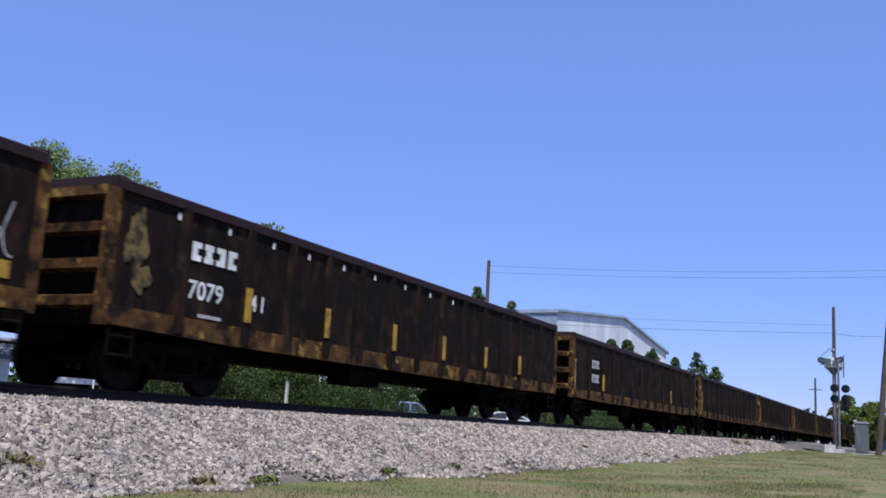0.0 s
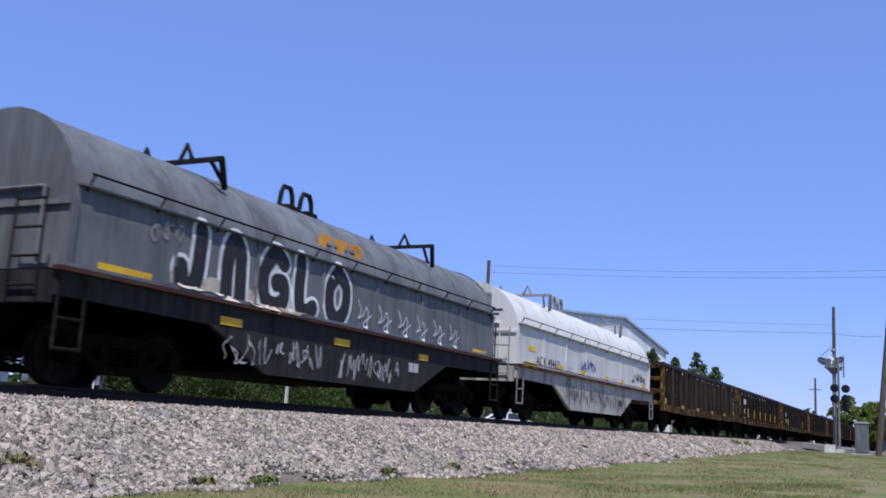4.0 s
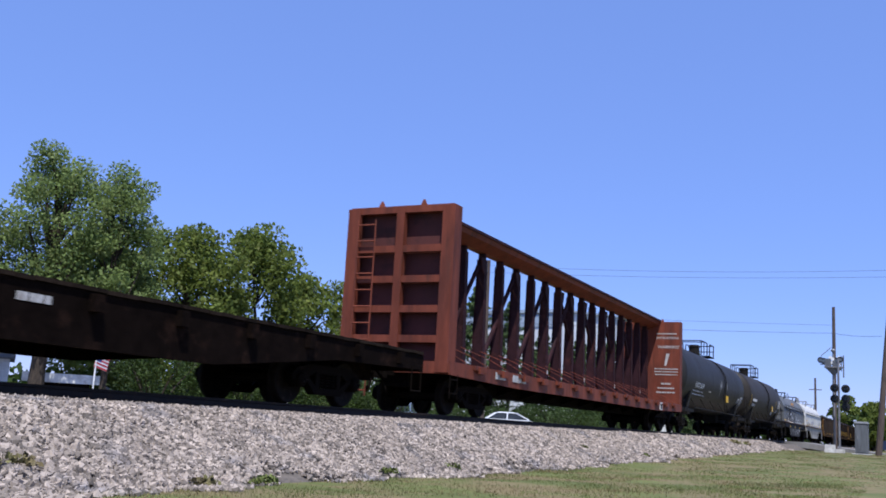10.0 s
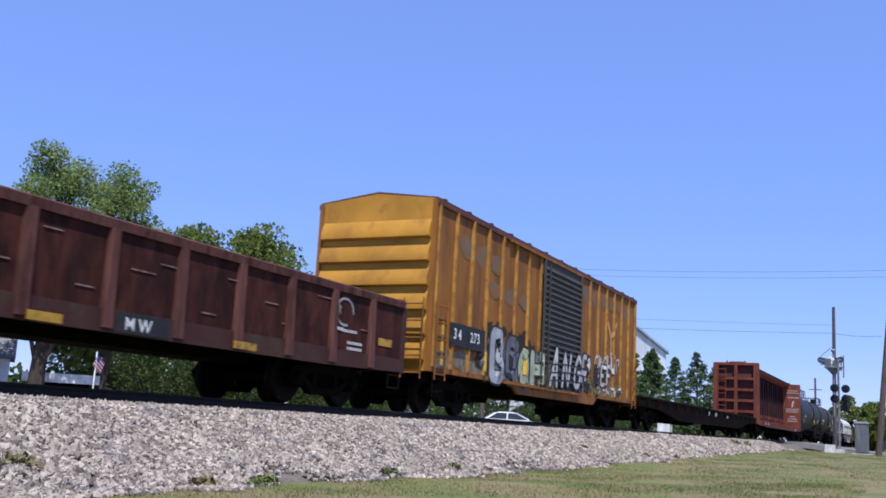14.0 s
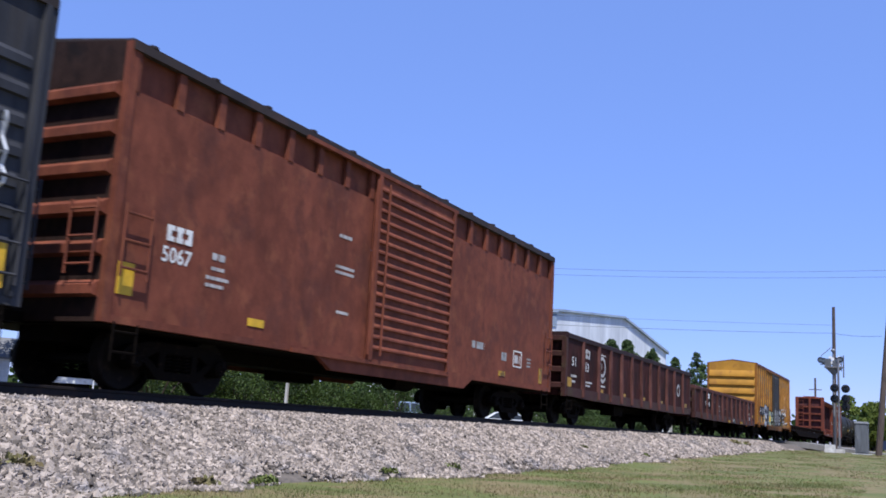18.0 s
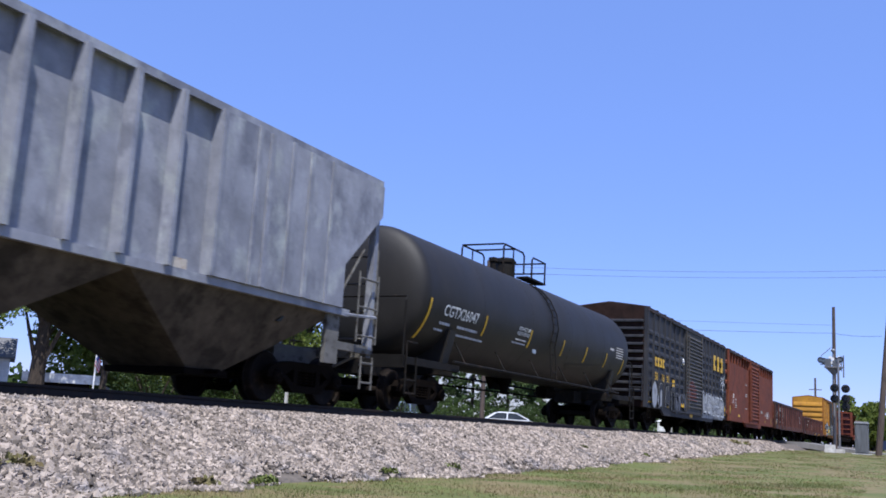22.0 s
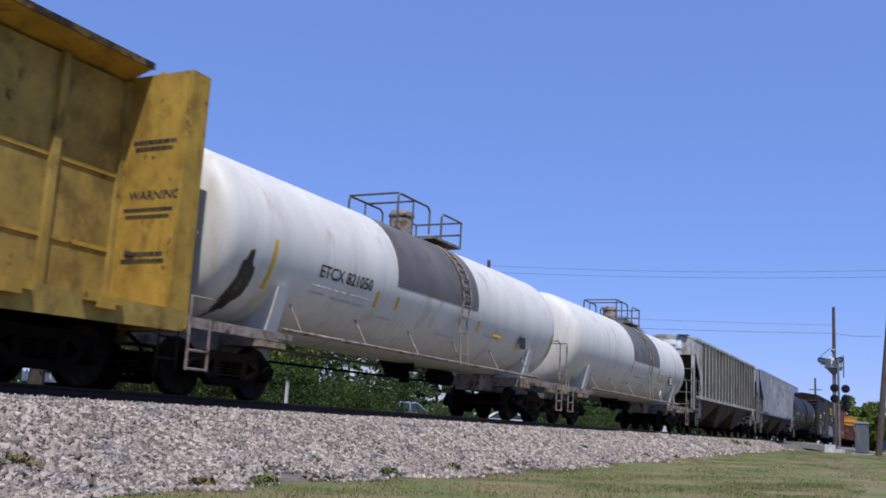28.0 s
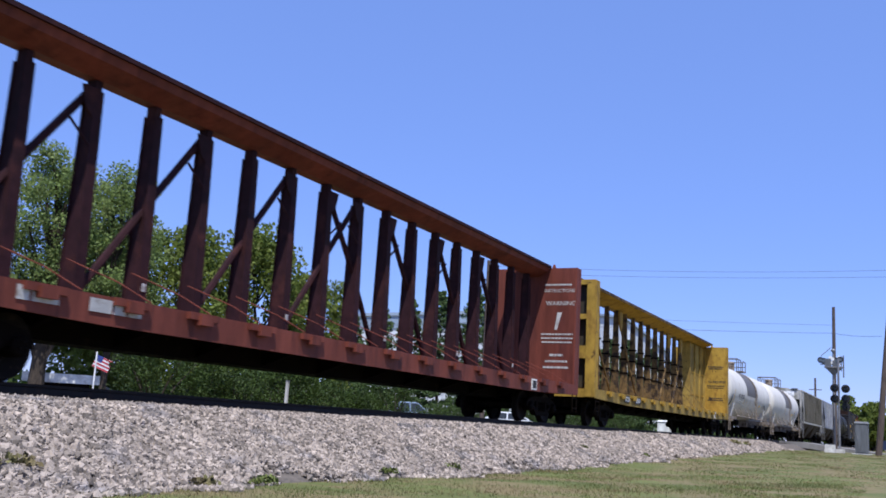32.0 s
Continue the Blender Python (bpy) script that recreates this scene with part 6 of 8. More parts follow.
# ---- the flat car ----
def flat_car(x0, x1, label, paint, deck_paint):
    car, h = train_car("flat_car", label, "flat car", x0, x1, 2.9)
    w = 1.38
    for sy in (-1, 1):
        part("side_sill", prism(B(), [(-h, 0.86), (-h, 1.17), (h, 1.17), (h, 0.86), (h - 3.2, 0.80), (h - 6.5, 0.46), (-h + 6.5, 0.46), (-h + 3.2, 0.80)], "y", sy * w - 0.05, sy * w + 0.05), paint, car)
        pocket = as_mesh("stake_pocket", box(B(), -0.08, 0.08, -0.10, 0.0, 0.92, 1.14), paint)
        for i in range(17):
            put("stake_pocket", pocket, car, pose(-h + 1.0 + (2 * h - 2.0) * i / 16, sy * (w + 0.05), 0, 0, 0, 0 if sy < 0 else 180))
    plank = as_mesh("plank", box(B(), -0.135, 0.135, -w - 0.08, w + 0.08, 1.172, 1.225), deck_paint)
    n = int(2 * h / 0.28)
    for i in range(n):
        put("plank", plank, car, pose(-h + 0.14 + (2 * h - 0.28) * i / (n - 1), 0, random.uniform(-0.006, 0.006)))
    under = B()
    box(under, -h + 0.2, h - 0.2, -0.35, 0.35, 0.60, 1.16)
    for i in range(12):
        x = -h + 4.2 + (2 * h - 8.4) * i / 11
        part("crossbearer", box(B(), x - 0.06, x + 0.06, -w + 0.06, w - 0.06, 0.86, 1.16), paint, car)
    part("centre_sill", under, paint, car)
    for sx in (-1, 1):
        part("end_sill", box(B(), min(sx * (h - 0.1), sx * (h + 0.06)), max(sx * (h - 0.1), sx * (h + 0.06)), -w - 0.05, w + 0.05, 0.82, 1.16), paint, car)
        grab = B()
        for sy in (-1, 1):
            tube(grab, [(sx * (h - 0.5), sy * (w + 0.09), 0.40), (sx * (h - 0.5), sy * (w + 0.09), 0.9)], 0.018, 5)
            tube(grab, [(sx * (h - 0.1), sy * (w + 0.09), 0.40), (sx * (h - 0.1), sy * (w + 0.09), 0.9)], 0.018, 5)
            tube(grab, [(sx * (h - 0.5), sy * (w + 0.09), 0.42), (sx * (h - 0.1), sy * (w + 0.09), 0.42)], 0.018, 5)
        tube(grab, [(sx * (h + 0.12), -1.0, 0.62), (sx * (h + 0.2), -0.2, 0.62), (sx * (h + 0.3), 0.1, 0.9)], 0.02, 5)
        part("grab_iron", grab, M["running"], car)
    return car, h, w


# ---- coil cars with a round hood ----
def coil_car(x0, x1, label, paint, lower_paint, stripe_paint, hood_paint, bracket_paint):
    car, h = train_car("coil_car", label, "coil steel car", x0, x1, 1.7)
    w = 1.42
    for sy in (-1, 1):
        low = B()
        prism(low, [(-h + 0.05, 1.05), (-h + 0.05, 1.34), (h - 0.05, 1.34), (h - 0.05, 1.05), (h - 2.9, 1.02), (h - 4.3, 0.40), (-h + 4.3, 0.40), (-h + 2.9, 1.02)], "y", sy * w - 0.05, sy * w + 0.03)
        part("side_sill", low, lower_paint, car)
        part("deck_edge", box(B(), -h, h, sy * (w + 0.07) - 0.07, sy * (w + 0.07) + 0.07, 1.345, 1.40), stripe_paint, car)
        rail = B()
        n = 10
        for i in range(n + 1):
            x = -h + 0.45 + (2 * h - 0.9) * i / n
            tube(rail, [(x, sy * 1.34, 2.40), (x, sy * 1.47, 2.60)], 0.016, 5)
        tube(rail, [(-h + 0.4, sy * 1.47, 2.61), (h - 0.4, sy * 1.47, 2.61)], 0.016, 6)
        # thin ledge added only to cast the shadow band along the hood
        part("hood_ledge", box(B(), -h + 0.28, h - 0.28, min(sy * 1.32, sy * 1.425), max(sy * 1.32, sy * 1.425), 2.45, 2.475), hood_paint, car)
        part("hood_handrail", rail, bracket_paint, car)
    part("floor", box(B(), -h + 0.05, h - 0.05, -w + 0.06, w - 0.06, 1.20, 1.33), M["running"], car)
    under = B()
    box(under, -h + 0.2, h - 0.2, -0.35, 0.35, 0.6, 1.19)
    box(under, -h + 4.3, h - 4.3, -w + 0.08, w - 0.08, 0.42, 0.5)
    part("underframe", under, M["running"], car)
    # the hood: upright lower side, then an arch
    R, zc, hh = 1.36, 2.26, h - 0.26
    arch = [(-R - 0.02, 1.41), (-R - 0.02, zc)] + [(-R * math.cos(q), zc + 1.28 * math.sin(q)) for q in [math.pi * k / 18 for k in range(1, 18)]] + [(R + 0.02, zc), (R + 0.02, 1.41)]
    arch = arch[:1] + [(-R - 0.02, 1.41 + 0.17 * k) for k in range(1, 5)] + arch[1:-1] + [(R + 0.02, 1.41 + 0.17 * k) for k in range(4, 0, -1)] + arch[-1:]

    def dent(x, z):
        """How far the thin sheet is pushed in, most in the upright part of the side."""
        return 0.045 * (0.5 + 0.5 * noise.noise((x * 0.9, z * 0.8, h))) * max(0.0, 1 - abs(z - 2.0) / 0.75)
    shell, rings, cuts = B(), [], 42
    for i in range(cuts + 1):
        x = -hh + 2 * hh * i / cuts
        rings.append([shell.verts.new((x, y + math.copysign(dent(x, z), -y), z)) for y, z in arch])
    for a, b in zip(rings, rings[1:]):
        for k in range(len(arch) - 1):
            shell.faces.new((a[k], a[k + 1], b[k + 1], b[k]))
    shell.faces.new(rings[0]), shell.faces.new(rings[-1][::-1])
    hood = smooth(part("hood", shell, hood_paint, car), 35)
    for i in range(1, 7):
        x = -hh + 2 * hh * i / 7
        seam = B()
        prism(seam, [(y * 1.006, z + 0.008 if z > 1.5 else z) for y, z in arch], "x", x - 0.03, x + 0.03)
        smooth(part("hood_seam", seam, hood_paint, hood), 35)
    part("hood_foot", box(box(B(), -hh - 0.02, hh + 0.02, -R - 0.05, -R + 0.01, 1.42, 1.47), -hh - 0.02, hh + 0.02, R - 0.01, R + 0.05, 1.42, 1.47), hood_paint, hood)
    for sx in (-1, 1):
        rim = B()
        outer = [(y * 1.02, 1.41 if z < 1.5 else zc + (z - zc) * 1.02) for y, z in arch]
        a, b = sorted((sx * (hh - 0.05), sx * (hh + 0.03)))
        prism(rim, outer, "x", a, b)
        part("hood_end", rim, hood_paint, hood)
        panel = B()
        tube(panel, [(sx * (hh + 0.06), -0.9, 1.45), (sx * (hh + 0.06), -0.9, 2.45), (sx * (hh + 0.06), 0.9, 2.45), (sx * (hh + 0.06), 0.9, 1.45)], 0.025, 5)
        box(panel, min(sx * (hh + 0.03), sx * (hh + 0.07)), max(sx * (hh + 0.03), sx * (hh + 0.07)), -R, R, 2.2, 2.27)
        part("end_frame", panel, hood_paint, hood)
        # stacking guides on top
        x = sx * hh * 0.55
        guide = B()
        top = zc + 1.28
        for q in (-1, 1):
            tube(guide, [(x + 0.25, q * 1.02, zc + 0.92), (x, q * 1.12, top + 0.06)], 0.05, 4)
        tube(guide, [(x, -1.15, top + 0.06), (x, 1.15, top + 0.06)], 0.05, 4)
        tube(guide, [(x + 0.0, -0.55, top + 0.06), (x, -0.42, top + 0.34), (x, -0.28, top + 0.06)], 0.04, 4)
        tube(guide, [(x + 0.0, 0.55, top + 0.06), (x, 0.42, top + 0.34), (x, 0.28, top + 0.06)], 0.04, 4)
        tube(guide, [(x, -0.9, top + 0.06), (x + 0.7, -0.7, top - 0.25)], 0.035, 4)
        part("stacking_guide", guide, bracket_paint, hood)
        ladder(car, "end_ladder", sx * (h + 0.10), -1.3, -0.8, [1.15, 1.5, 1.85, 2.2], 0.018, bracket_paint)
        step = B()
        for z in (0.42, 0.78):
            tube(step, [(sx * (h - 0.5), -w - 0.06, z), (sx * (h - 0.08), -w - 0.06, z)], 0.02, 5)
        for q in (0.5, 0.08):
            tube(step, [(sx * (h - q), -w - 0.06, 0.4), (sx * (h - q), -w - 0.06, 1.3)], 0.02, 5)
        part("side_step", step, bracket_paint, car)
        part("end_platform", box(B(), min(sx * (h - 0.05), sx * (h + 0.06)), max(sx * (h - 0.05), sx * (h + 0.06)), -w, w, 0.95, 1.34), lower_paint, car)
    lift = B()
    for x in (-0.32, 0.32):
        tube(lift, [(x - 0.24, 0, zc + 1.22), (x - 0.17, 0, zc + 1.64), (x - 0.10, 0, zc + 1.76), (x + 0.10, 0, zc + 1.76), (x + 0.17, 0, zc + 1.64), (x + 0.24, 0, zc + 1.22)], 0.05, 6)
        prism(lift, [(x - 0.24, zc + 1.22), (x - 0.18, zc + 1.40), (x + 0.18, zc + 1.40), (x + 0.24, zc + 1.22)], "y", -0.16, 0.16)
    box(lift, -0.62, 0.62, -0.25, 0.25, zc + 1.20, zc + 1.29)
    part("lifting_lug", lift, bracket_paint, hood)

    def skin(x, z):
        if z < 1.345:
            return -w - 0.056
        if z < 1.405:
            return -w - 0.146
        if z < 1.475:
            return -R - 0.058
        if z < zc:
            return -R - 0.026 + dent(x, z)
        return -R * math.sqrt(max(0.0, 1 - ((z - zc) / 1.28) ** 2)) - 0.012 + dent(x, z)
    return car, h, skin


# ---- the train, from its far end to the last car ----
M["gon_black"] = surface("worn_black_paint", (0.009, 0.0066, 0.0052), (0.024, 0.013, 0.008), 0.42, 0.85, scale=1.1, stretch=(1.3, 1.3, 0.7), third=(0.050, 0.038, 0.027), amount3=0.20, soft=0.2, spec=0.08, mottle=0.35, streak=(0.034, 0.018, 0.009), streaks=0.35)
M["gon_brown"] = surface("rusty_brown_paint", (0.011, 0.0075, 0.0055), (0.030, 0.016, 0.009), 0.45, 0.85, scale=1.1, stretch=(1.3, 1.3, 0.7), third=(0.042, 0.032, 0.022), amount3=0.25, soft=0.2, spec=0.08, mottle=0.35, streak=(0.036, 0.017, 0.009), streaks=0.4)
# Lighter than the side sheets: sunlight on the post faces put into colour.
M["gon_post"] = surface("sunlit_brown_posts", (0.034, 0.025, 0.019), (0.016, 0.010, 0.007), 0.45, 0.85, scale=1.5, stretch=DOWN, spec=0.1, mottle=0.3)
# Plum lightened to imitate sunlit faces of posts and a top chord.
M["plum_post"] = surface("sunlit_plum_steel", (0.098, 0.042, 0.034), (0.055, 0.022, 0.017), 0.45, 0.8, scale=1.6, stretch=DOWN, spec=0.12, mottle=0.3)
M["gon_red"] = surface("oxide_red_paint", (0.044, 0.013, 0.010), (0.024, 0.009, 0.007), 0.45, 0.8, scale=1.0, stretch=(1.4, 1.4, 0.6), third=(0.085, 0.034, 0.026), amount3=0.18, soft=0.18, spec=0.12, mottle=0.3, streak=(0.020, 0.009, 0.007), streaks=0.4)
M["gon_plum"] = surface("dull_plum_paint", (0.050, 0.0155, 0.011), (0.024, 0.009, 0.007), 0.5, 0.8, scale=1.0, stretch=(1.4, 1.4, 0.6), third=(0.082, 0.042, 0.032), amount3=0.18, soft=0.18, spec=0.12, mottle=0.32, streak=(0.020, 0.008, 0.006), streaks=0.4)
M["chord_red"] = surface("dark_red_chord", (0.022, 0.008, 0.008), (0.03, 0.017, 0.011), 0.3, 0.7, scale=1.5)
M["sill_rust"] = surface("ochre_rust_sill", (0.085, 0.042, 0.014), (0.014, 0.009, 0.006), 0.52, 0.85, scale=1.5, third=(0.23, 0.145, 0.035), amount3=0.28, spec=0.1, mottle=0.4)
M["sill_red"] = surface("dark_red_sill", (0.045, 0.015, 0.011), DARK_RUST, 0.45, 0.75, scale=1.4)

for a, b in [(226.3, 242.9), (244.1, 260.7), (261.9, 278.5), (279.7, 296.3), (297.5, 314.1), (315.3, 331.9)]:
    gondola(a, b, 2.66, 11, "rusty black gondola coupled far ahead in the train", M["gon_black"], M["chord_red"], M["sill_rust"], yellow=[(-8.05, 1.0, 0.12, 0.9)])
car, h, skin = gondola(208.1, 225.1, 2.66, 11, "black gondola streaked with ochre rust", M["gon_black"], M["chord_red"], M["sill_rust"], yellow=[(-8.4, 1.0, 0.12, 0.9), (-5.8, 1.1, 0.1, 0.5), (-3.3, 1.1, 0.1, 0.5), (0.2, 1.1, 0.1, 0.5), (3.4, 1.1, 0.1, 0.5)])
blocks(car, -6.7, 1.75, 0.25, 0.14, 4, M["grey_mark"], skin)
blocks(car, -6.7, 1.32, 0.25, 0.14, 4, M["grey_mark"], skin)

# the first gondola to pass
M["old_yellow"] = surface("flaking_yellow_paint", (0.15, 0.11, 0.03), (0.03, 0.022, 0.012), 0.55, 0.8, scale=3)
M["chalk"] = surface("chalky_spray_paint", (0.30, 0.30, 0.29), (0.16, 0.15, 0.14), 0.45, 0.8, scale=3)
M["spray_white"] = surface("white_spray_paint", (0.62, 0.63, 0.64), (0.42, 0.43, 0.44), 0.25, 0.7, scale=3)
M["spray_letter"] = surface("dirty_white_spray_paint", (0.46, 0.45, 0.43), (0.22, 0.21, 0.20), 0.4, 0.75, scale=2.2, stretch=DOWN)
M["spray_silver"] = surface("silver_spray_paint", (0.33, 0.34, 0.36), (0.22, 0.23, 0.25), 0.4, 0.5, scale=2.5)
M["spray_dark"] = surface("black_spray_paint", (0.018, 0.018, 0.02), (0.04, 0.04, 0.045), 0.3, 0.7, scale=3)
M["spray_grey"] = surface("blue_grey_spray_paint", (0.095, 0.10, 0.12), (0.14, 0.14, 0.15), 0.4, 0.7, scale=2)
M["spray_green"] = surface("pale_green_spray_paint", (0.34, 0.38, 0.25), (0.24, 0.28, 0.20), 0.4, 0.7, scale=2.5)
M["spray_blue"] = surface("blue_spray_paint", (0.05, 0.08, 0.27), (0.08, 0.11, 0.25), 0.3, 0.7, scale=3)
M["spray_orange"] = surface("orange_spray_paint", (0.55, 0.25, 0.03), (0.42, 0.19, 0.03), 0.35, 0.7, scale=3)
M["spray_cream"] = surface("flaked_cream_paint", (0.46, 0.41, 0.34), (0.26, 0.17, 0.11), 0.45, 0.8, scale=2.5)
M["spray_red"] = surface("faded_red_spray_paint", (0.27, 0.085, 0.075), (0.15, 0.075, 0.07), 0.45, 0.7, scale=2)
M["primer"] = surface("faded_grey_primer", (0.150, 0.105, 0.065), (0.21, 0.095, 0.026), 0.55, 0.8, scale=1.5)
car, h, skin = gondola(189.8, 206.55, 2.68, 11, "black gondola with white markings and an ochre rusted sill", M["gon_black"], M["chord_red"], M["sill_rust"],
                       yellow=[(-8.4, 0.98, 0.12, 1.0), (-5.65, 1.12, 0.12, 0.52), (-3.45, 1.12, 0.11, 0.5), (-1.09, 1.12, 0.11, 0.5), (1.08, 1.12, 0.11, 0.5), (3.29, 1.12, 0.11, 0.48), (5.43, 1.12, 0.11, 0.46)])
blocks(car, -6.85, 1.86, 0.27, 0.19, 4, M["white_mark"], skin, gap=0.4)
lettering(car, "7079", -6.87, 1.33, 0.27, M["white_mark"], skin, "car_number", wide=1.05)
lettering(car, "41", -5.45, 1.33, 0.25, M["white_mark"], skin, "car_number", space=1.3)
patch = B()
blob(patch, -7.93, 1.95, 0.17, 0.42, -1.511, 3, 0.0, 0.35)
blob(patch, -7.80, 1.45, 0.15, 0.22, -1.511, 4, 0.0, 0.35)
part("paint_patch", patch, M["old_yellow"], car, "patch of flaking yellow paint")
bars(car, [(-6.6, 1.08, 0.5, 0.05), (-6.6, 0.98, 0.35, 0.05)], M["grey_mark"], skin)
# white blocks stand in for light through holes under the rim
for x in (-7.2, -6.1, -5.0, -4.0, -2.9, -1.8, -0.6, 0.5, 1.6):
    part("hole_rim", box(B(), x, x + 0.05, on_skin(skin, x, 2.4) - 0.008, on_skin(skin, x, 2.4) + 0.002, 2.36, 2.46), M["white_mark"], car)
car, h, skin = gondola(172.6, 188.7, 2.68, 11, "rusty brown gondola with faded graffiti", M["gon_brown"], M["chord_red"], M["sill_rust"], edge=(1.4, 2.82), post_paint=M["gon_post"],
                       yellow=[(-8.08, 1.06, 0.5, 0.24), (-5.28, 0.98, 0.4, 0.13), (-2.2, 0.98, 0.45, 0.13), (1.05, 0.98, 0.4, 0.13), (4.2, 0.98, 0.4, 0.13), (7.4, 1.12, 0.3, 0.2)])
M["ghost"] = surface("ghost_of_old_paint", (0.034, 0.025, 0.017), (0.013, 0.009, 0.007), 0.62, 0.9, scale=3.0, spec=0.08, mottle=0.4)
scribble(car, -8.0, -6.9, 1.35, 2.35, 4, 0.03, M["ghost"], skin, 21, "faded spray tag")
scribble(car, 6.8, 7.7, 1.3, 2.0, 5, 0.03, M["chalk"], skin, 24, "small pale spray tag")
scribble(car, 4.3, 5.6, 1.3, 1.8, 3, 0.03, M["ghost"], skin, 25, "faded spray tag")
for i in range(13):
    patch = B()
    x, z = -7.1 + 1.046 * i + 0.15 * math.sin(3 * i), 1.58 + 0.10 * math.sin(i * 2.1)
    blob(patch, x, z, 0.34 + 0.06 * math.sin(i), 0.26 + 0.07 * (i % 3), -1.511, 40 + i, 0.0, 0.26)
    if i % 2:
        blob(patch, x + 0.1, z + 0.50, 0.26, 0.16, -1.511, 60 + i, 0.0, 0.3)
    part("paint_patch", patch, M["ghost"], car, "ghost of an old sprayed letter")
# daylight through small holes, imitated by white blocks on the side
for i in range(13):
    x = -7.6 + 1.18 * i
    part("drain_hole", box(B(), x, x + 0.05, on_skin(skin, x, 2.4) - 0.008, on_skin(skin, x, 2.4) + 0.002, 2.38, 2.45), M["white_mark"], car, "small white block painted as daylight through a hole")

M["hood_white"] = surface("white_hood_paint", (0.54, 0.53, 0.50), (0.42, 0.41, 0.38), 0.35, 0.55, scale=0.9, stretch=DOWN, vary=0.1, mottle=0.06, streak=(0.40, 0.37, 0.32), streaks=0.3)
M["hood_grey"] = surface("weathered_grey_hood", (0.125, 0.13, 0.135), (0.088, 0.09, 0.092), 0.4, 0.6, scale=0.8, stretch=DOWN, spec=0.2, mottle=0.14, streak=(0.085, 0.083, 0.08), streaks=0.35)
M["coil_white"] = surface("dirty_white_paint", (0.35, 0.335, 0.30), (0.19, 0.165, 0.135), 0.45, 0.7, scale=1.0, stretch=DOWN, spec=0.2, mottle=0.2, streak=(0.15, 0.12, 0.09), streaks=0.35)
M["coil_black"] = surface("charcoal_paint", (0.026, 0.025, 0.025), (0.014, 0.012, 0.011), 0.4, 0.75, scale=0.9, stretch=DOWN, spec=0.12, mottle=0.3, streak=(0.05, 0.04, 0.032), streaks=0.25)
M["gear_grey"] = surface("grey_iron", (0.20, 0.20, 0.20), (0.09, 0.075, 0.065), 0.35, 0.6, scale=3)
M["gear_black"] = surface("black_iron", (0.011, 0.010, 0.009), (0.034, 0.024, 0.017), 0.3, 0.75, scale=3, spec=0.12)
car, h, skin = coil_car(157.1, 171.0, "white coil car with a rounded white hood and scribbled graffiti", M["coil_white"], M["coil_white"], M["sill_rust"], M["hood_white"], M["gear_grey"])
lettering(car, "AOK 494631", -5.25, 1.50, 0.25, M["black_mark"], skin, "car_number", wide=1.05)
for x, z, a, b in [(-5.85, 1.83, 0.5, 0.13), (-6.2, 1.42, 0.9, 0.10), (-3.55, 1.52, 0.45, 0.11), (-1.5, 1.52, 0.45, 0.11), (0.95, 1.52, 0.45, 0.11), (2.8, 1.52, 0.45, 0.11), (5.65, 1.50, 0.5, 0.13)]:
    reflector(car, x, z, a, b, skin)
bars(car, [(-3.0, 1.60, 0.9, 0.04), (-3.0, 1.52, 0.8, 0.04), (1.6, 1.56, 0.8, 0.04)], M["grey_mark"], skin)
bars(car, [(2.35, 0.72, 0.35, 0.18)], M["black_mark"], skin, gap=0.05)
scribble(car, -1.5, 0.05, 1.60, 2.0, 5, 0.05, M["spray_blue"], skin, 31, "blue spray tag")
scribble(car, 4.3, 6.3, 1.62, 1.98, 6, 0.04, M["spray_dark"], skin, 32, "black spray tag")
scribble(car, -3.0, 3.2, 0.62, 1.12, 22, 0.035, M["spray_grey"], skin, 33, "grey spray scrawl")
for k in range(30):
    x = -2.95 + 0.21 * k
    part("paint_run", ribbon(B(), [(x, 1.0), (x + 0.01, 1.0 - random.uniform(0.15, 0.52))], 0.02, skin, 0.005), M["spray_grey"], car)
part("stripe", box(B(), -6.4, 6.4, -1.435, -1.420, 1.475, 1.495), M["sill_rust"], car, "thin rusty line along the hood's foot")
part("end_panel", box(B(), -h + 0.219, -h + 0.226, -0.62, 0.30, 2.88, 3.24), M["gear_grey"], car, "grey painted patch behind the letters")
lettering(car, "AOK", 0.22, 2.95, 0.24, M["black_mark"], 0, "end_lettering", end=-h + 0.214, wide=1.15)
for k in range(3):
    part("end_bar", box(B(), -h + 0.217, -h + 0.228, -0.95 + 0.1 * k, 0.55 - 0.12 * k, 2.78 - 0.11 * k, 2.82 - 0.11 * k), M["black_mark"], car)

car, h, skin = coil_car(142.4, 156.0, "grey-hooded coil car with large white-outlined graffiti", M["coil_black"], M["coil_black"], M["sill_red"], M["hood_grey"], M["gear_black"])
for i in range(6):
    part("paint_patch", blob(B(), -4.4 + i * 0.52, 1.60 - 0.02 * i, 0.38, 0.13, skin, 50 + i, 0.001, 0.3), M["spray_cream"], car, "flaked cream paint over rust")
spray(car, "JIGLO", -4.55, 1.50, 0.84, 0.58, 0.95, 0.29, 0.065, M["spray_dark"], M["spray_white"], lambda x, z: skin(x, max(z, 1.5)), label="white-edged black sprayed letter")
for x, z, a, b in [(-6.05, 1.42, 0.95, 0.14), (-3.7, 1.05, 0.5, 0.12), (-0.6, 1.05, 0.5, 0.12), (2.6, 1.05, 0.4, 0.12), (5.45, 1.42, 0.7, 0.12)]:
    reflector(car, x, z, a, b, skin)
scribble(car, -3.6, -1.0, 0.50, 0.98, 13, 0.02, M["spray_letter"], skin, 35, "white spray scrawl")
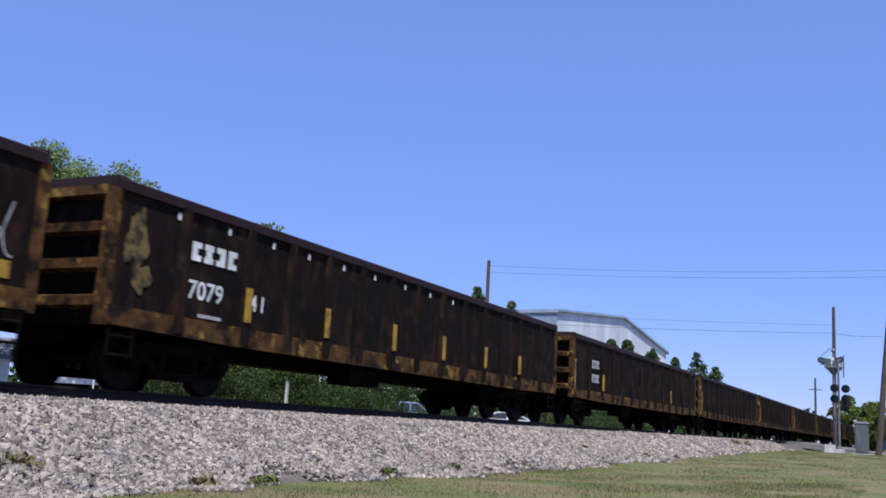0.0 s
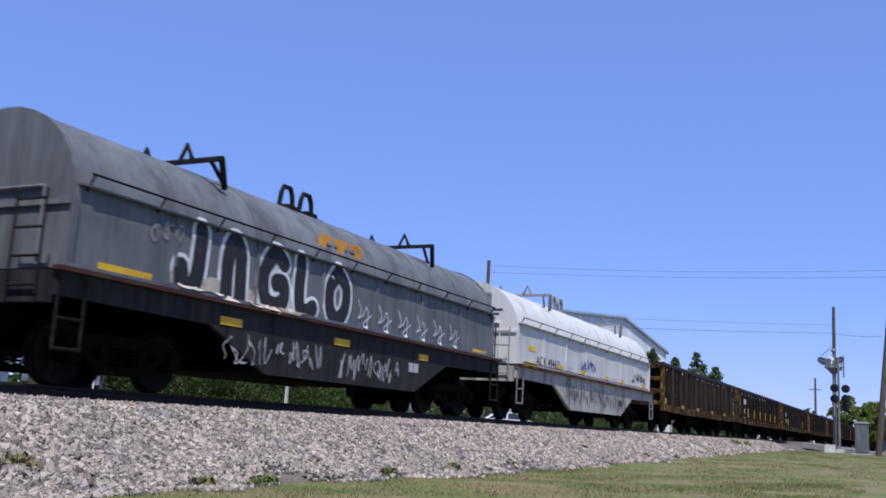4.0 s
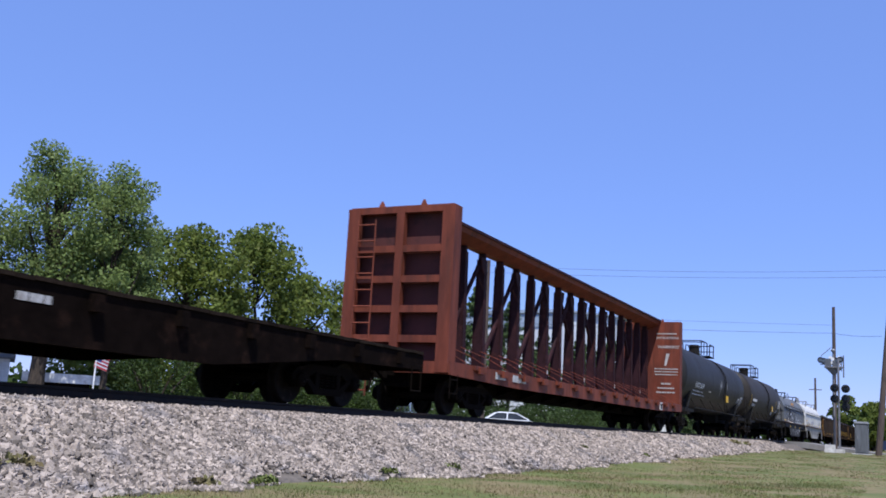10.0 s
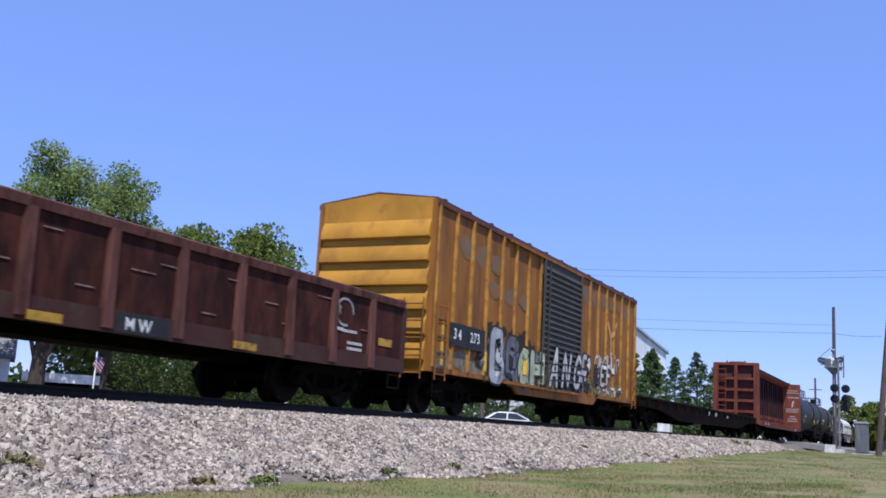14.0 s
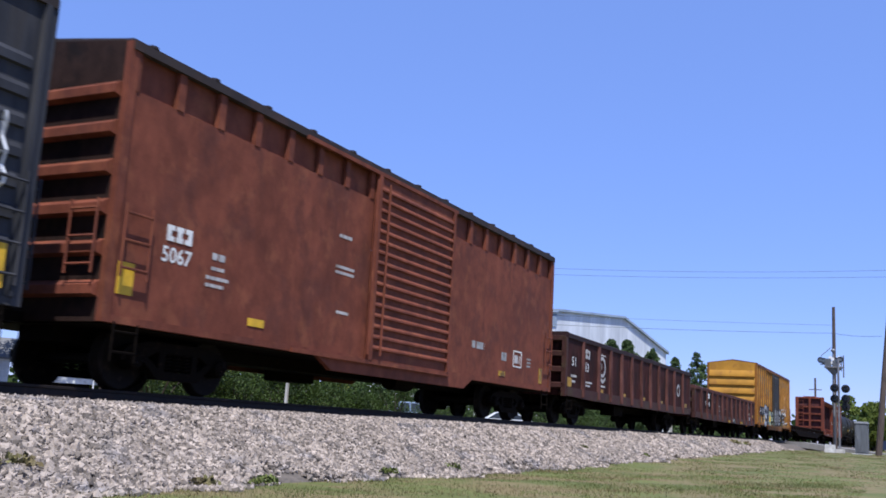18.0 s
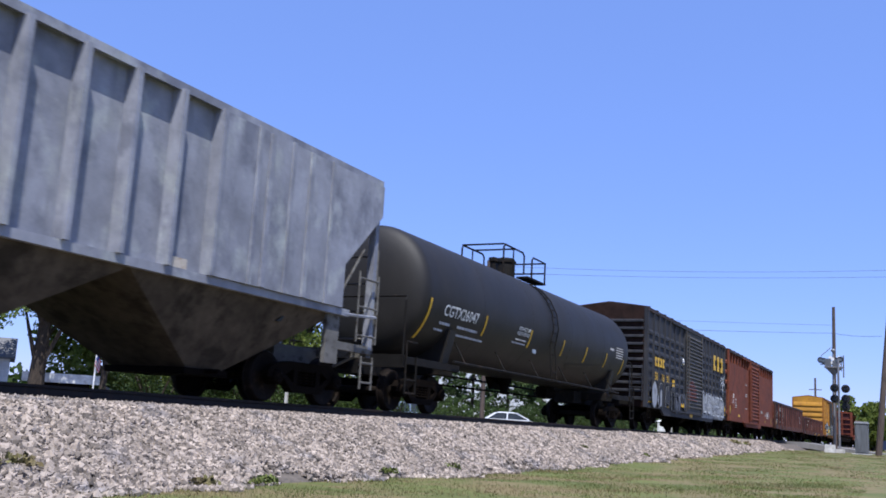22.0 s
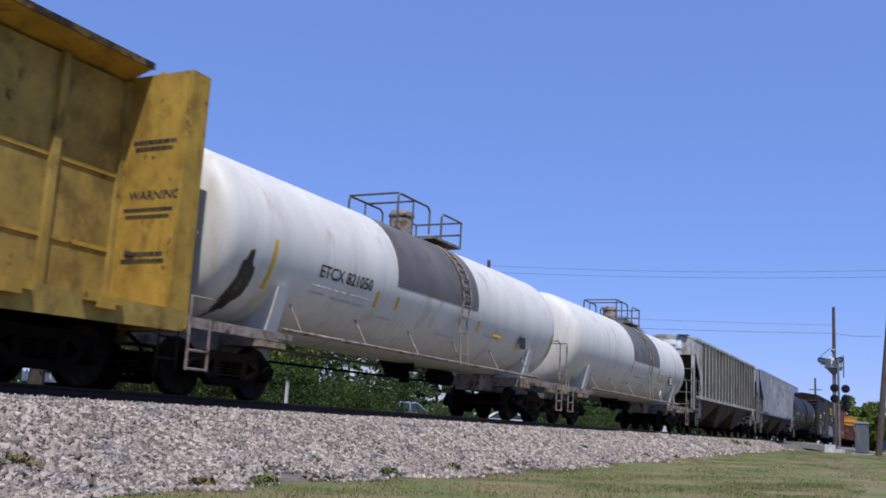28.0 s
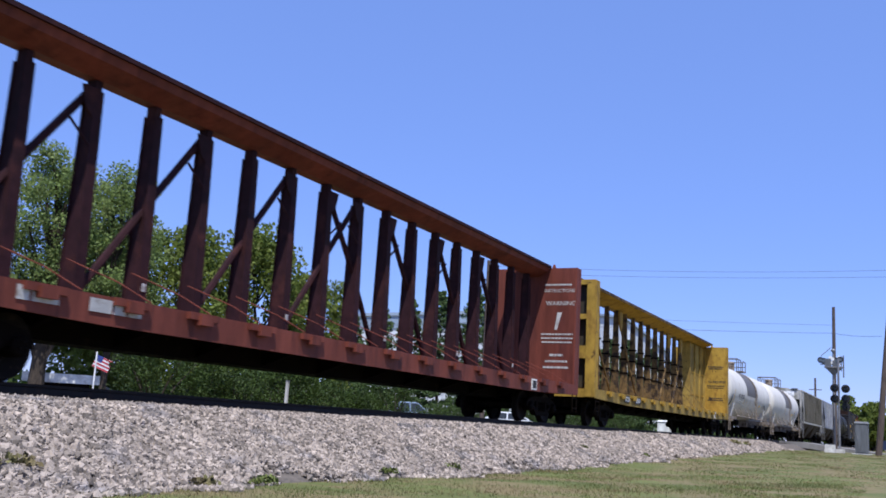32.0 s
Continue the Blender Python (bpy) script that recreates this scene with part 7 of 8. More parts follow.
scribble(car, -0.4, 1.8, 0.48, 0.98, 11, 0.02, M["spray_letter"], skin, 36, "white spray scrawl")
for k in range(6):                  # a row of small looping signatures
    x = 0.25 + 0.78 * k
    part("graffiti", ribbon(B(), bend([(x, 1.95), (x + 0.12, 1.75), (x + 0.02, 1.62), (x + 0.2, 1.7), (x + 0.3, 1.85), (x + 0.38, 1.68), (x + 0.3, 1.45), (x + 0.22, 1.55), (x + 0.5, 1.72)]), 0.022, skin, 0.012), M["spray_white"], car, "small white looping signature")
scribble(car, -5.2, -4.5, 2.0, 2.35, 3, 0.025, M["chalk"], skin, 38)
blocks(car, -1.0, 2.60, 0.36, 0.42, 3, M["spray_orange"], skin, "orange_mark", 0.22)
bars(car, [(2.2, 0.78, 0.4, 0.18)], M["grey_mark"], skin, gap=0.15)

M["tank_black"] = surface("satin_black_tank", (0.0125, 0.0108, 0.009), (0.018, 0.0155, 0.013), 0.3, 0.62, scale=0.7, stretch=(1.2, 1.2, 0.6), vary=0.15, mottle=0.12, spec=0.42, streak=(0.018, 0.0145, 0.011), streaks=0.2)
M["tank_dusty"] = surface("dusty_black_tank", (0.028, 0.023, 0.018), (0.042, 0.034, 0.026), 0.35, 0.62, scale=0.6, vary=0.2, mottle=0.18, spec=0.25)
M["tank_white"] = surface("white_tank_paint", (0.60, 0.57, 0.51), (0.48, 0.43, 0.35), 0.3, 0.5, scale=0.6, stretch=DOWN, vary=0.08, mottle=0.06, spec=0.25, streak=(0.38, 0.32, 0.25), streaks=0.28)
M["tank_band"] = surface("grey_tank_band", (0.125, 0.112, 0.10), (0.085, 0.075, 0.066), 0.4, 0.55, scale=0.8)
M["gear_white"] = surface("white_iron", (0.24, 0.20, 0.16), (0.085, 0.06, 0.042), 0.42, 0.75, scale=3, spec=0.15, mottle=0.3)
M["spill"] = surface("oily_spill", (0.03, 0.026, 0.022), (0.10, 0.08, 0.06), 0.4, 0.5, scale=2, stretch=DOWN)
car, h, sh = tank_car(126.9, 141.0, "dusty black tank car with a yellow placard", M["tank_dusty"], M["gear_black"], radius=1.45, axis=2.56, stripes=[(3.85, 2.05, 2.55), (6.15, 1.65, 2.6), (-6.60, 1.9, 2.6)])
part("placard", box(B(), 1.95, 2.32, -1.46, -1.445, 1.85, 2.2), M["yellow_mark"], car, "square yellow placard", at=None)
bars(car, [(5.05, 2.62 - 0.09 * k, 1.0, 0.05) for k in range(6)], M["grey_mark"], 0, "data_panel", sh, 0.08)
bars(car, [(2.90, 1.68 + 0.07 * k, 0.42, 0.05) for k in range(5)], M["white_mark"], 0, "data_panel", sh, 0.2)
bars(car, [(4.40, 1.95, 0.6, 0.05), (4.40, 1.85, 0.6, 0.05)], M["grey_mark"], 0, "small_lettering", sh)
bars(car, [(-5.90, 2.2, 1.5, 0.16), (-5.90, 2.0, 1.2, 0.05), (-5.90, 1.92, 1.2, 0.05)], M["grey_mark"], 0, "small_lettering", sh)
car, h, sh = tank_car(109.3, 125.0, "long black tank car with white stencilled numbers", M["tank_black"], M["gear_black"], walk_at=1.2, radius=1.45, axis=2.57)
lettering(car, "NATX 50419", -5.58, 2.08, 0.25, M["white_mark"], 0, "car_number", shell=sh, wide=1.0)
bars(car, [(-5.75, 1.90, 2.3, 0.065), (-5.85, 1.76, 2.9, 0.065), (-2.3, 2.02, 0.5, 0.04)], M["grey_mark"], 0, "small_lettering", sh, 1.3)
bars(car, [(-7.4, 2.9, 0.6, 0.14)], M["white_mark"], 0, "small_lettering", (1.2, 2.4))
part("placard", box(B(), 1.8, 2.35, -1.462, -1.44, 1.72, 2.05), M["yellow_mark"], car, "yellow warning panel")
bars(car, [(5.8, 1.75 + 0.07 * k, 0.35, 0.05) for k in range(5)] + [(6.5, 1.8 + 0.07 * k, 0.55, 0.05) for k in range(6)], M["grey_mark"], 0, "data_panel", sh, 0.1)
for cx, cz, size, seed in ((0.38, 2.42, 0.34, 1), (1.95, 2.52, 0.20, 2)):
    flower = B()
    for k in range(9):
        a = radians(-50 + 35 * k)
        tip = (cx + size * math.cos(a), cz + size * math.sin(a))
        side = (cx + 0.6 * size * math.cos(a + 0.4), cz + 0.6 * size * math.sin(a + 0.4))
        ribbon(flower, bend([(cx, cz), side, tip, (cx + 0.55 * size * math.cos(a - 0.35), cz + 0.55 * size * math.sin(a - 0.35)), (cx, cz)]), 0.028, sh, 0.002 + 0.001 * k)
    ribbon(flower, bend([(cx, cz), (cx + 0.05, cz - size), (cx + 0.02, cz - 1.5 * size)]), 0.035, sh, 0.002)
    tagged(part("graffiti", flower, M["chalk"], car), "white flower-like spray mark", kind="stuff")

M["lumber_red"] = surface("orange_red_paint", (0.155, 0.042, 0.023), (0.105, 0.031, 0.019), 0.4, 0.65, scale=0.7, stretch=DOWN, third=(0.07, 0.03, 0.02), amount3=0.24, soft=0.15, spec=0.18, mottle=0.2, streak=(0.07, 0.026, 0.018), streaks=0.3)
# Dark copy of the red: shade on posts and diagonals put into colour.
M["lumber_shade"] = surface("shaded_maroon_steel", (0.026, 0.009, 0.011), (0.048, 0.016, 0.014), 0.35, 0.75, scale=1.2, spec=0.15, mottle=0.25)
M["lumber_red2"] = surface("oxide_red_lumber_paint", (0.150, 0.042, 0.027), (0.098, 0.028, 0.020), 0.4, 0.65, scale=0.7, stretch=DOWN, third=(0.05, 0.02, 0.016), amount3=0.15, soft=0.15, spec=0.18, mottle=0.2, streak=(0.06, 0.018, 0.014), streaks=0.3)
M["lumber_yellow"] = surface("chrome_yellow_paint", (0.34, 0.215, 0.034), (0.23, 0.135, 0.026), 0.40, 0.75, scale=1.0, stretch=(1.2, 1.2, 0.9), third=(0.07, 0.04, 0.018), amount3=0.15, soft=0.06, spec=0.18, mottle=0.16, streak=(0.17, 0.10, 0.025), streaks=0.2)
M["lumber_olive"] = surface("dull_yellow_posts", (0.135, 0.085, 0.032), (0.035, 0.024, 0.016), 0.55, 0.75, scale=1.8, spec=0.15, mottle=0.3)


def lumber_marks(car, h, text, x, yellowish=False):
    """Stencils on the sill and the bulkhead sides."""
    if text:
        for word, at in zip(text.split(), (x, x + 1.40)):
            part("number_plate_patch", box(B(), at - 0.05, at + 0.13 * len(word) + 0.06, -1.428, -1.411, 0.88, 1.12), M["spray_dark"], car, "black patch behind the number")
            lettering(car, word, at, 0.925, 0.155, M["white_mark"], -1.432, "car_number", wide=1.1)
    mark = M["black_mark"] if yellowish else M["grey_mark"]
    face = h - 0.346                    # the inner face of the bulkhead
    lettering(car, "WARNING", -0.42, 3.52 if not yellowish else 2.72, 0.13, mark, 0, "lettering", end=face, wide=1.1)
    if not yellowish:
        lettering(car, "INSTRUCTIONS", -0.36, 3.92, 0.10, mark, 0, "lettering", end=face)
        flag_ = B()
        hexa(flag_, [(face, -0.72, 2.78), (face, -0.80, 2.78), (face + 0.004, -0.80, 2.78), (face + 0.004, -0.72, 2.78), (face, -0.80, 3.30), (face, -0.94, 3.30), (face + 0.004, -0.94, 3.30), (face + 0.004, -0.80, 3.30)])
        part("emblem", flag_, mark, car)
    rows = [(4.12, 0.85, 0.05), (2.62, 1.0, 0.045), (2.50, 1.0, 0.045), (2.38, 0.95, 0.045), (1.98, 0.42, 0.07), (1.80, 0.7, 0.06), (1.62, 0.8, 0.06)] if not yellowish else [(3.55, 0.8, 0.05), (3.45, 0.7, 0.05), (2.55, 0.9, 0.04), (2.45, 0.8, 0.04), (1.9, 0.7, 0.05), (1.8, 0.8, 0.05)]
    small = B()
    r_ = random.Random(9)
    for z, wide, high in rows:
        y = -0.80 + wide / 2
        while y > -0.80 - wide / 2:
            step = high * r_.uniform(0.8, 2.6)
            box(small, face - 0.004, face + 0.004, max(-0.80 - wide / 2, y - step), y, z, z + high)
            y -= step + high * 0.35
    tagged(part("small_lettering", small, mark, car), kind="stuff")
    tag = part("data_tag", box(B(), h - 3.9, h - 3.55, -1.432, -1.412, 0.82, 1.10), M["white_mark"], car, "white-framed data tag")
    part("tag_face", box(B(), h - 3.86, h - 3.59, -1.437, -1.433, 0.86, 1.06), M["black_mark"] if not yellowish else M["lumber_olive"], tag)


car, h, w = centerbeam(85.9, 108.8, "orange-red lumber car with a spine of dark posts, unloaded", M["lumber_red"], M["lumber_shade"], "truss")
lumber_marks(car, h, "", 0)
bars(car, [(-8.85, 0.93, 0.65, 0.17), (-7.75, 0.93, 0.9, 0.17)], M["grey_mark"], -1.425, "car_number", gap=0.25)
M["flat_dark"] = surface("near_black_paint", (0.0065, 0.0042, 0.0032), (0.018, 0.010, 0.007), 0.35, 0.9, scale=1.5, spec=0.03, mottle=0.3)
M["flat_deck"] = surface("old_deck_wood", (0.020, 0.014, 0.010), (0.010, 0.007, 0.005), 0.4, 0.95, scale=3, stretch=(5, 0.5, 1), per_object=0.35, spec=0.05)
car, h, w = flat_car(57.2, 84.6, "empty dark brown flat car with a plank deck", M["flat_dark"], M["flat_deck"])
bars(car, [(-1.2, 0.92, 0.4, 0.16), (0.2, 0.92, 0.8, 0.16), (3.6, 0.92, 0.5, 0.1)], M["grey_mark"], -w - 0.056, "car_number", gap=0.25)

M["box_yellow"] = surface("faded_orange_paint", (0.235, 0.095, 0.018), (0.175, 0.072, 0.020), 0.45, 0.7, scale=0.6, stretch=DOWN, third=(0.095, 0.050, 0.024), amount3=0.36, soft=0.22, spec=0.18, mottle=0.18, streak=(0.10, 0.045, 0.018), streaks=0.35)
M["box_yellow_post"] = surface("amber_post_paint", (0.33, 0.165, 0.030), (0.21, 0.09, 0.02), 0.4, 0.75, scale=1.2, spec=0.15, mottle=0.2)
M["box_yellow_end"] = surface("yellow_orange_end_paint", (0.40, 0.195, 0.018), (0.30, 0.14, 0.02), 0.35, 0.65, scale=0.8)
M["box_door_grey"] = surface("sooty_grey_door", (0.045, 0.040, 0.035), (0.07, 0.058, 0.046), 0.35, 0.7, scale=1.0, stretch=DOWN)
M["roof_rust"] = surface("rusty_roof_edge", (0.10, 0.036, 0.022), (0.06, 0.028, 0.02), 0.4, 0.75, scale=1.5)
M["box_red"] = surface("faded_mineral_red", (0.155, 0.048, 0.027), (0.115, 0.039, 0.025), 0.4, 0.75, scale=0.75, stretch=(1.1, 1.1, 0.9), third=(0.23, 0.082, 0.040), amount3=0.36, soft=0.25, spec=0.15, mottle=0.20, streak=(0.085, 0.030, 0.019), streaks=0.24)
M["box_blue"] = surface("dark_slate_paint", (0.033, 0.034, 0.040), (0.050, 0.049, 0.052), 0.4, 0.7, scale=0.7, stretch=DOWN, third=(0.055, 0.048, 0.042), amount3=0.14, soft=0.15, spec=0.15, mottle=0.2, streak=(0.055, 0.048, 0.042), streaks=0.25)
# about twice as light as the slate sides
M["slate_door"] = surface("light_slate_door", (0.068, 0.064, 0.060), (0.045, 0.043, 0.042), 0.4, 0.7, scale=0.9, stretch=DOWN, spec=0.15, mottle=0.2, streak=(0.10, 0.088, 0.075), streaks=0.35)
M["dark_roof"] = surface("dark_roof", (0.03, 0.022, 0.020), (0.05, 0.03, 0.025), 0.35, 0.8, scale=1.5)
car, h, skin = boxcar(40.2, 56.3, "faded orange-yellow box car covered in graffiti along its foot", M["box_yellow"], M["roof_rust"], M["box_yellow_end"], "posts", (-1.6, 1.68), M["box_door_grey"], 4.54, 0.86, (-3.0, 3.2), 0.93, M["box_yellow_post"], 0.8)
panel = part("number_panel", box(box(B(), -7.12, -6.35, -1.534, -1.455, 1.48, 1.98), -6.25, -5.35, -1.534, -1.455, 1.48, 1.98), M["spray_dark"], car, "black panels behind the numbers")
lettering(car, "34", -7.05, 1.64, 0.23, M["white_mark"], -1.538, "car_number", space=1.5)
lettering(car, "273", -6.18, 1.64, 0.23, M["white_mark"], -1.538, "car_number", space=1.15)
reflector(car, -7.5, 1.02, 0.1, 0.95, skin)
reflector(car, -5.3, 1.05, 0.1, 0.45, skin)
for x, z, a, b in [(-6.75, 3.55, 0.55, 0.42), (-5.85, 3.5, 0.6, 0.40), (-4.95, 3.45, 0.55, 0.42), (-5.0, 2.85, 0.6, 0.36), (-4.0, 2.8, 0.6, 0.38), (-3.1, 2.82, 0.6, 0.34), (2.2, 3.7, 0.55, 0.40), (3.1, 3.72, 0.55, 0.40), (4.0, 3.75, 0.55, 0.38), (5.9, 3.8, 0.5, 0.3)]:
    part("paint_patch", blob(B(), x + a / 2, z + b / 2, a * 0.62, b * 0.62, -1.4612, int(9 * x) % 13, 0.0, 0.16), M["primer"], car, "faded grey patch of old lettering")


for i in range(6):                  # peeled strips at the heads of the panels beyond the door
    part("paint_patch", blob(B(), 2.35 + 0.93 * i, 4.0 - 0.02 * i, 0.36, 0.20, -1.4612, 3 * i, 0.0, 0.16), M["primer"], car, "peeled grey patch at the head of a panel")


def door_depth(x, z):
    return -1.562 if -1.45 < x < 1.85 else skin(x, z)


M["grime_grey"] = surface("washed_out_grey_paint", (0.17, 0.145, 0.11), (0.115, 0.085, 0.055), 0.45, 0.8, scale=2.0, spec=0.12, mottle=0.3, streak=(0.10, 0.075, 0.045), streaks=0.4)
M["soot"] = surface("sooty_overspray", (0.035, 0.028, 0.022), (0.075, 0.045, 0.02), 0.4, 0.85, scale=2.2, spec=0.1, mottle=0.3)
wall = -1.4605
for i in range(15):                 # washed-out old paint along the foot, between the posts
    part("paint_patch", blob(B(), -7.3 + 0.90 * i, 1.16 + 0.05 * math.sin(i * 2.3), 0.46, 0.24, wall, 160 + i, 0.0, 0.2), M["grime_grey"], car, "washed-out grey paint")
for i, (x, z, a, b) in enumerate([(-5.1, 2.0, 0.26, 0.30), (-4.4, 2.05, 0.40, 0.26), (-3.6, 1.85, 0.34, 0.30), (-2.9, 1.95, 0.36, 0.32), (-2.2, 1.75, 0.3, 0.3), (-5.2, 1.3, 0.4, 0.45)]):
    part("graffiti_ground", blob(B(), x, z, a, b, wall, 200 + i, 0.006, 0.35), M["soot"], car, "sooty overspray round the letters")
for i in range(8):
    part("graffiti_ground", blob(B(), -5.0 + 0.40 * i, 1.38 + 0.12 * math.sin(i * 1.9), 0.42, 0.46, skin, 80 + i, 0.0, 0.2), M["spray_grey"], car, "dark grey sprayed ground")
spray(car, "B", -4.75, 0.98, 0.95, 0.62, 0.9, 0.30, 0.05, M["spray_silver"], M["spray_dark"], skin)
spray(car, "F", -3.75, 0.98, 0.85, 0.50, 0.9, 0.30, 0.05, M["spray_grey"], M["spray_dark"], skin)
spray(car, "OH", -2.95, 0.98, 0.72, 0.46, 0.85, 0.28, 0.05, M["spray_green"], M["spray_dark"], skin)
part("graffiti", ribbon(B(), [(-2.72, 1.15), (-2.70, 1.5)], 0.13, skin, 0.022), M["yellow_mark"], car, "yellow sprayed stroke")
for i, (x, z) in enumerate([(-1.15, 1.12), (-0.9, 1.3), (3.0, 1.2), (3.6, 1.15), (5.7, 1.2)]):
    part("graffiti_ground", blob(B(), x, z, 0.34, 0.30, door_depth, 210 + i, 0.0, 0.3), M["old_yellow"], car, "dull yellow sprayed ground")
spray(car, "ANGR", -0.95, 1.02, 0.86, 0.50, 0.98, 0.15, 0.07, M["spray_letter"], M["spray_dark"], door_depth, 0.22, 0.03, "angular white sprayed letter")
spray(car, "HEF", 3.35, 1.28, 0.52, 0.32, 0.64, 0.12, 0.055, M["spray_letter"], M["spray_dark"], skin, 0.1, 0.05, "small white sprayed letter")
for i in range(3):                  # thin lines drawn across the big letters
    part("graffiti_line", ribbon(B(), bend([(-0.95, 1.12 + 0.22 * i), (0.4, 1.2 + 0.22 * i), (2.9, 1.22 + 0.22 * i)]), 0.035, door_depth, 0.024), M["spray_dark"], car, "thin dark line across the letters")
scribble(car, 3.3, 6.0, 1.75, 2.35, 7, 0.07, M["spray_letter"], skin, 44, "loose white sprayed loops")
scribble(car, 3.3, 6.2, 0.98, 1.35, 7, 0.05, M["spray_letter"], skin, 46, "loose white sprayed loops")
M["spray_pale"] = surface("pale_orange_spray_paint", (0.46, 0.24, 0.09), (0.34, 0.16, 0.05), 0.35, 0.7, scale=3)
part("graffiti", ribbon(ribbon(B(), [(4.55, 3.45), (5.05, 2.9), (5.65, 3.4)], 0.16, skin, 0.005), [(5.05, 2.9), (5.0, 2.3)], 0.2, skin, 0.009), M["spray_pale"], car, "pale orange sprayed fork")

car, h, skin = gondola(22.05, 39.0, 2.14, 10, "low oxide-red gondola with white numbers on a dark panel", M["gon_plum"], M["plum_post"], M["sill_red"], 0.74, edge=(1.3, 2.6), post_paint=M["plum_post"],
                       yellow=[(-4.4, 0.78, 0.5, 0.11), (-0.6, 0.70, 0.5, 0.11), (3.15, 0.72, 0.5, 0.11), (7.5, 1.18, 0.5, 0.14)])
part("number_panel", box(B(), -6.3, -4.75, -1.515, -1.508, 1.2, 1.95), M["gon_black"], car, "black panel behind the number")
blocks(car, -5.95, 1.68, 0.22, 0.15, 4, M["white_mark"], -1.52)
lettering(car, "915243", -6.15, 1.33, 0.22, M["white_mark"], -1.524, "car_number", space=1.1)
part("number_panel", box(B(), 0.82, 1.78, -1.546, -1.540, 0.71, 0.97), M["spray_dark"], car, "dark painted panel on the sill")
lettering(car, "M W", 0.96, 0.75, 0.17, M["white_mark"], -1.55, "lettering")
ring = B()
ribbon(ring, [(6.25 + 0.28 * math.cos(k * 0.42), 1.65 + 0.24 * math.sin(k * 0.42)) for k in range(13)], 0.045, skin, 0.004)
part("emblem", ring, M["chalk"], car, "faded round emblem")
bars(car, [(5.9, 1.3, 0.8, 0.05), (6.4, 1.0 + 0.0, 0.5, 0.05), (6.4, 1.1, 0.5, 0.05), (-3.2, 1.4, 0.6, 0.05), (-3.2, 1.15, 0.7, 0.05), (-3.0, 0.95, 0.5, 0.05)], M["grey_mark"], skin)

M["scratch"] = surface("scraped_paint", (0.20, 0.13, 0.11), (0.09, 0.05, 0.04), 0.5, 0.8, scale=4)
scribble(car, -3.3, -2.2, 1.05, 1.7, 5, 0.016, M["scratch"], skin, 45, "faint pale spray tag")
dents = B()
for i in range(20):
    x, z = -7.0 + 0.72 * i + 0.2 * math.sin(3.1 * i), 1.15 + 0.33 * (1 + math.sin(2.3 * i))
    box(dents, x, x + 0.25 + 0.2 * math.sin(i) ** 2, -1.512, -1.506, z, z + 0.02)
tagged(part("scratch_mark", dents, M["scratch"], car), "pale scratches along the side", kind="stuff")
car, h, skin = gondola(4.5, 21.0, 2.60, 9, "dark red gondola with faded white markings", M["gon_red"], M["chord_red"], M["sill_red"], edge=(1.5, 3.07), post_paint=M["plum_post"],
                       yellow=[(-8.25, 1.06, 0.5, 0.26), (-5.1, 1.03, 0.5, 0.12), (-2.5, 1.03, 0.5, 0.12), (0.1, 1.03, 0.5, 0.12), (2.8, 1.03, 0.5, 0.12), (7.2, 1.06, 0.4, 0.16)])
blocks(car, -6.75, 1.98, 0.26, 0.17, 3, M["grey_mark"], skin, gap=0.5)
lettering(car, "51", -7.75, 1.68, 0.27, M["white_mark"], skin, "car_number", space=1.3)
lettering(car, "843", -6.75, 1.60, 0.25, M["white_mark"], skin, "car_number", space=1.3)
ring = B()
ribbon(ring, [(-4.75 + 0.3 * math.cos(k * 0.42), 1.85 + 0.28 * math.sin(k * 0.42)) for k in range(16)], 0.10, skin, 0.004)
ribbon(ring, [(-5.0, 1.5), (-4.7, 1.38), (-4.45, 1.5)], 0.1, skin, 0.004)
part("emblem", ring, M["grey_mark"], car, "faded round white emblem")
bars(car, [(-5.1, 2.2, 0.7, 0.04), (-5.1, 1.22, 0.7, 0.05), (-7.8, 1.35, 0.5, 0.07), (-7.8, 1.2, 0.4, 0.06), (-6.6, 1.25, 0.8, 0.05), (-6.6, 1.15, 0.6, 0.05)], M["grey_mark"], skin)
ring = B()
ribbon(ring, [(6.0 + 0.22 * math.cos(k * 0.42), 1.7 + 0.22 * math.sin(k * 0.42)) for k in range(16)], 0.08, skin, 0.004)
part("emblem", ring, M["grey_mark"], car, "faded round white emblem")

car, h, skin = boxcar(-13.12, 3.25, "faded mineral-red box car with a ridged door", M["box_red"], M["dark_roof"], M["box_red"], "plain", (-1.75, 1.65), M["box_red"], 4.54, 0.82, (-2.85, 2.6), 0.95, None, 1.2)
blocks(car, -7.18, 2.05, 0.22, 0.14, 3, M["white_mark"], skin)
lettering(car, "5067", -7.25, 1.76, 0.22, M["white_mark"], skin, "car_number")
bars(car, [(-6.2, 1.95, 0.28, 0.1), (-6.2, 1.8, 0.28, 0.05), (-6.3, 1.66, 0.5, 0.05), (-6.3, 1.55, 0.4, 0.05), (-2.85, 2.95, 0.4, 0.06), (-2.9, 2.4, 0.6, 0.05), (-2.9, 2.3, 0.6, 0.05), (-2.8, 1.6, 0.4, 0.05), (5.6, 1.4, 0.35, 0.2)], M["grey_mark"], skin, gap=0.4)
for x, z, a, b in [(5.5, 1.30, 0.56, 0.03), (5.5, 1.68, 0.56, 0.03), (5.5, 1.33, 0.03, 0.35), (6.03, 1.33, 0.03, 0.35)]:
    part("stencil_frame", box(B(), x, x + a, -1.469, -1.463, z, z + b), M["white_mark"], car, "white stencilled frame")
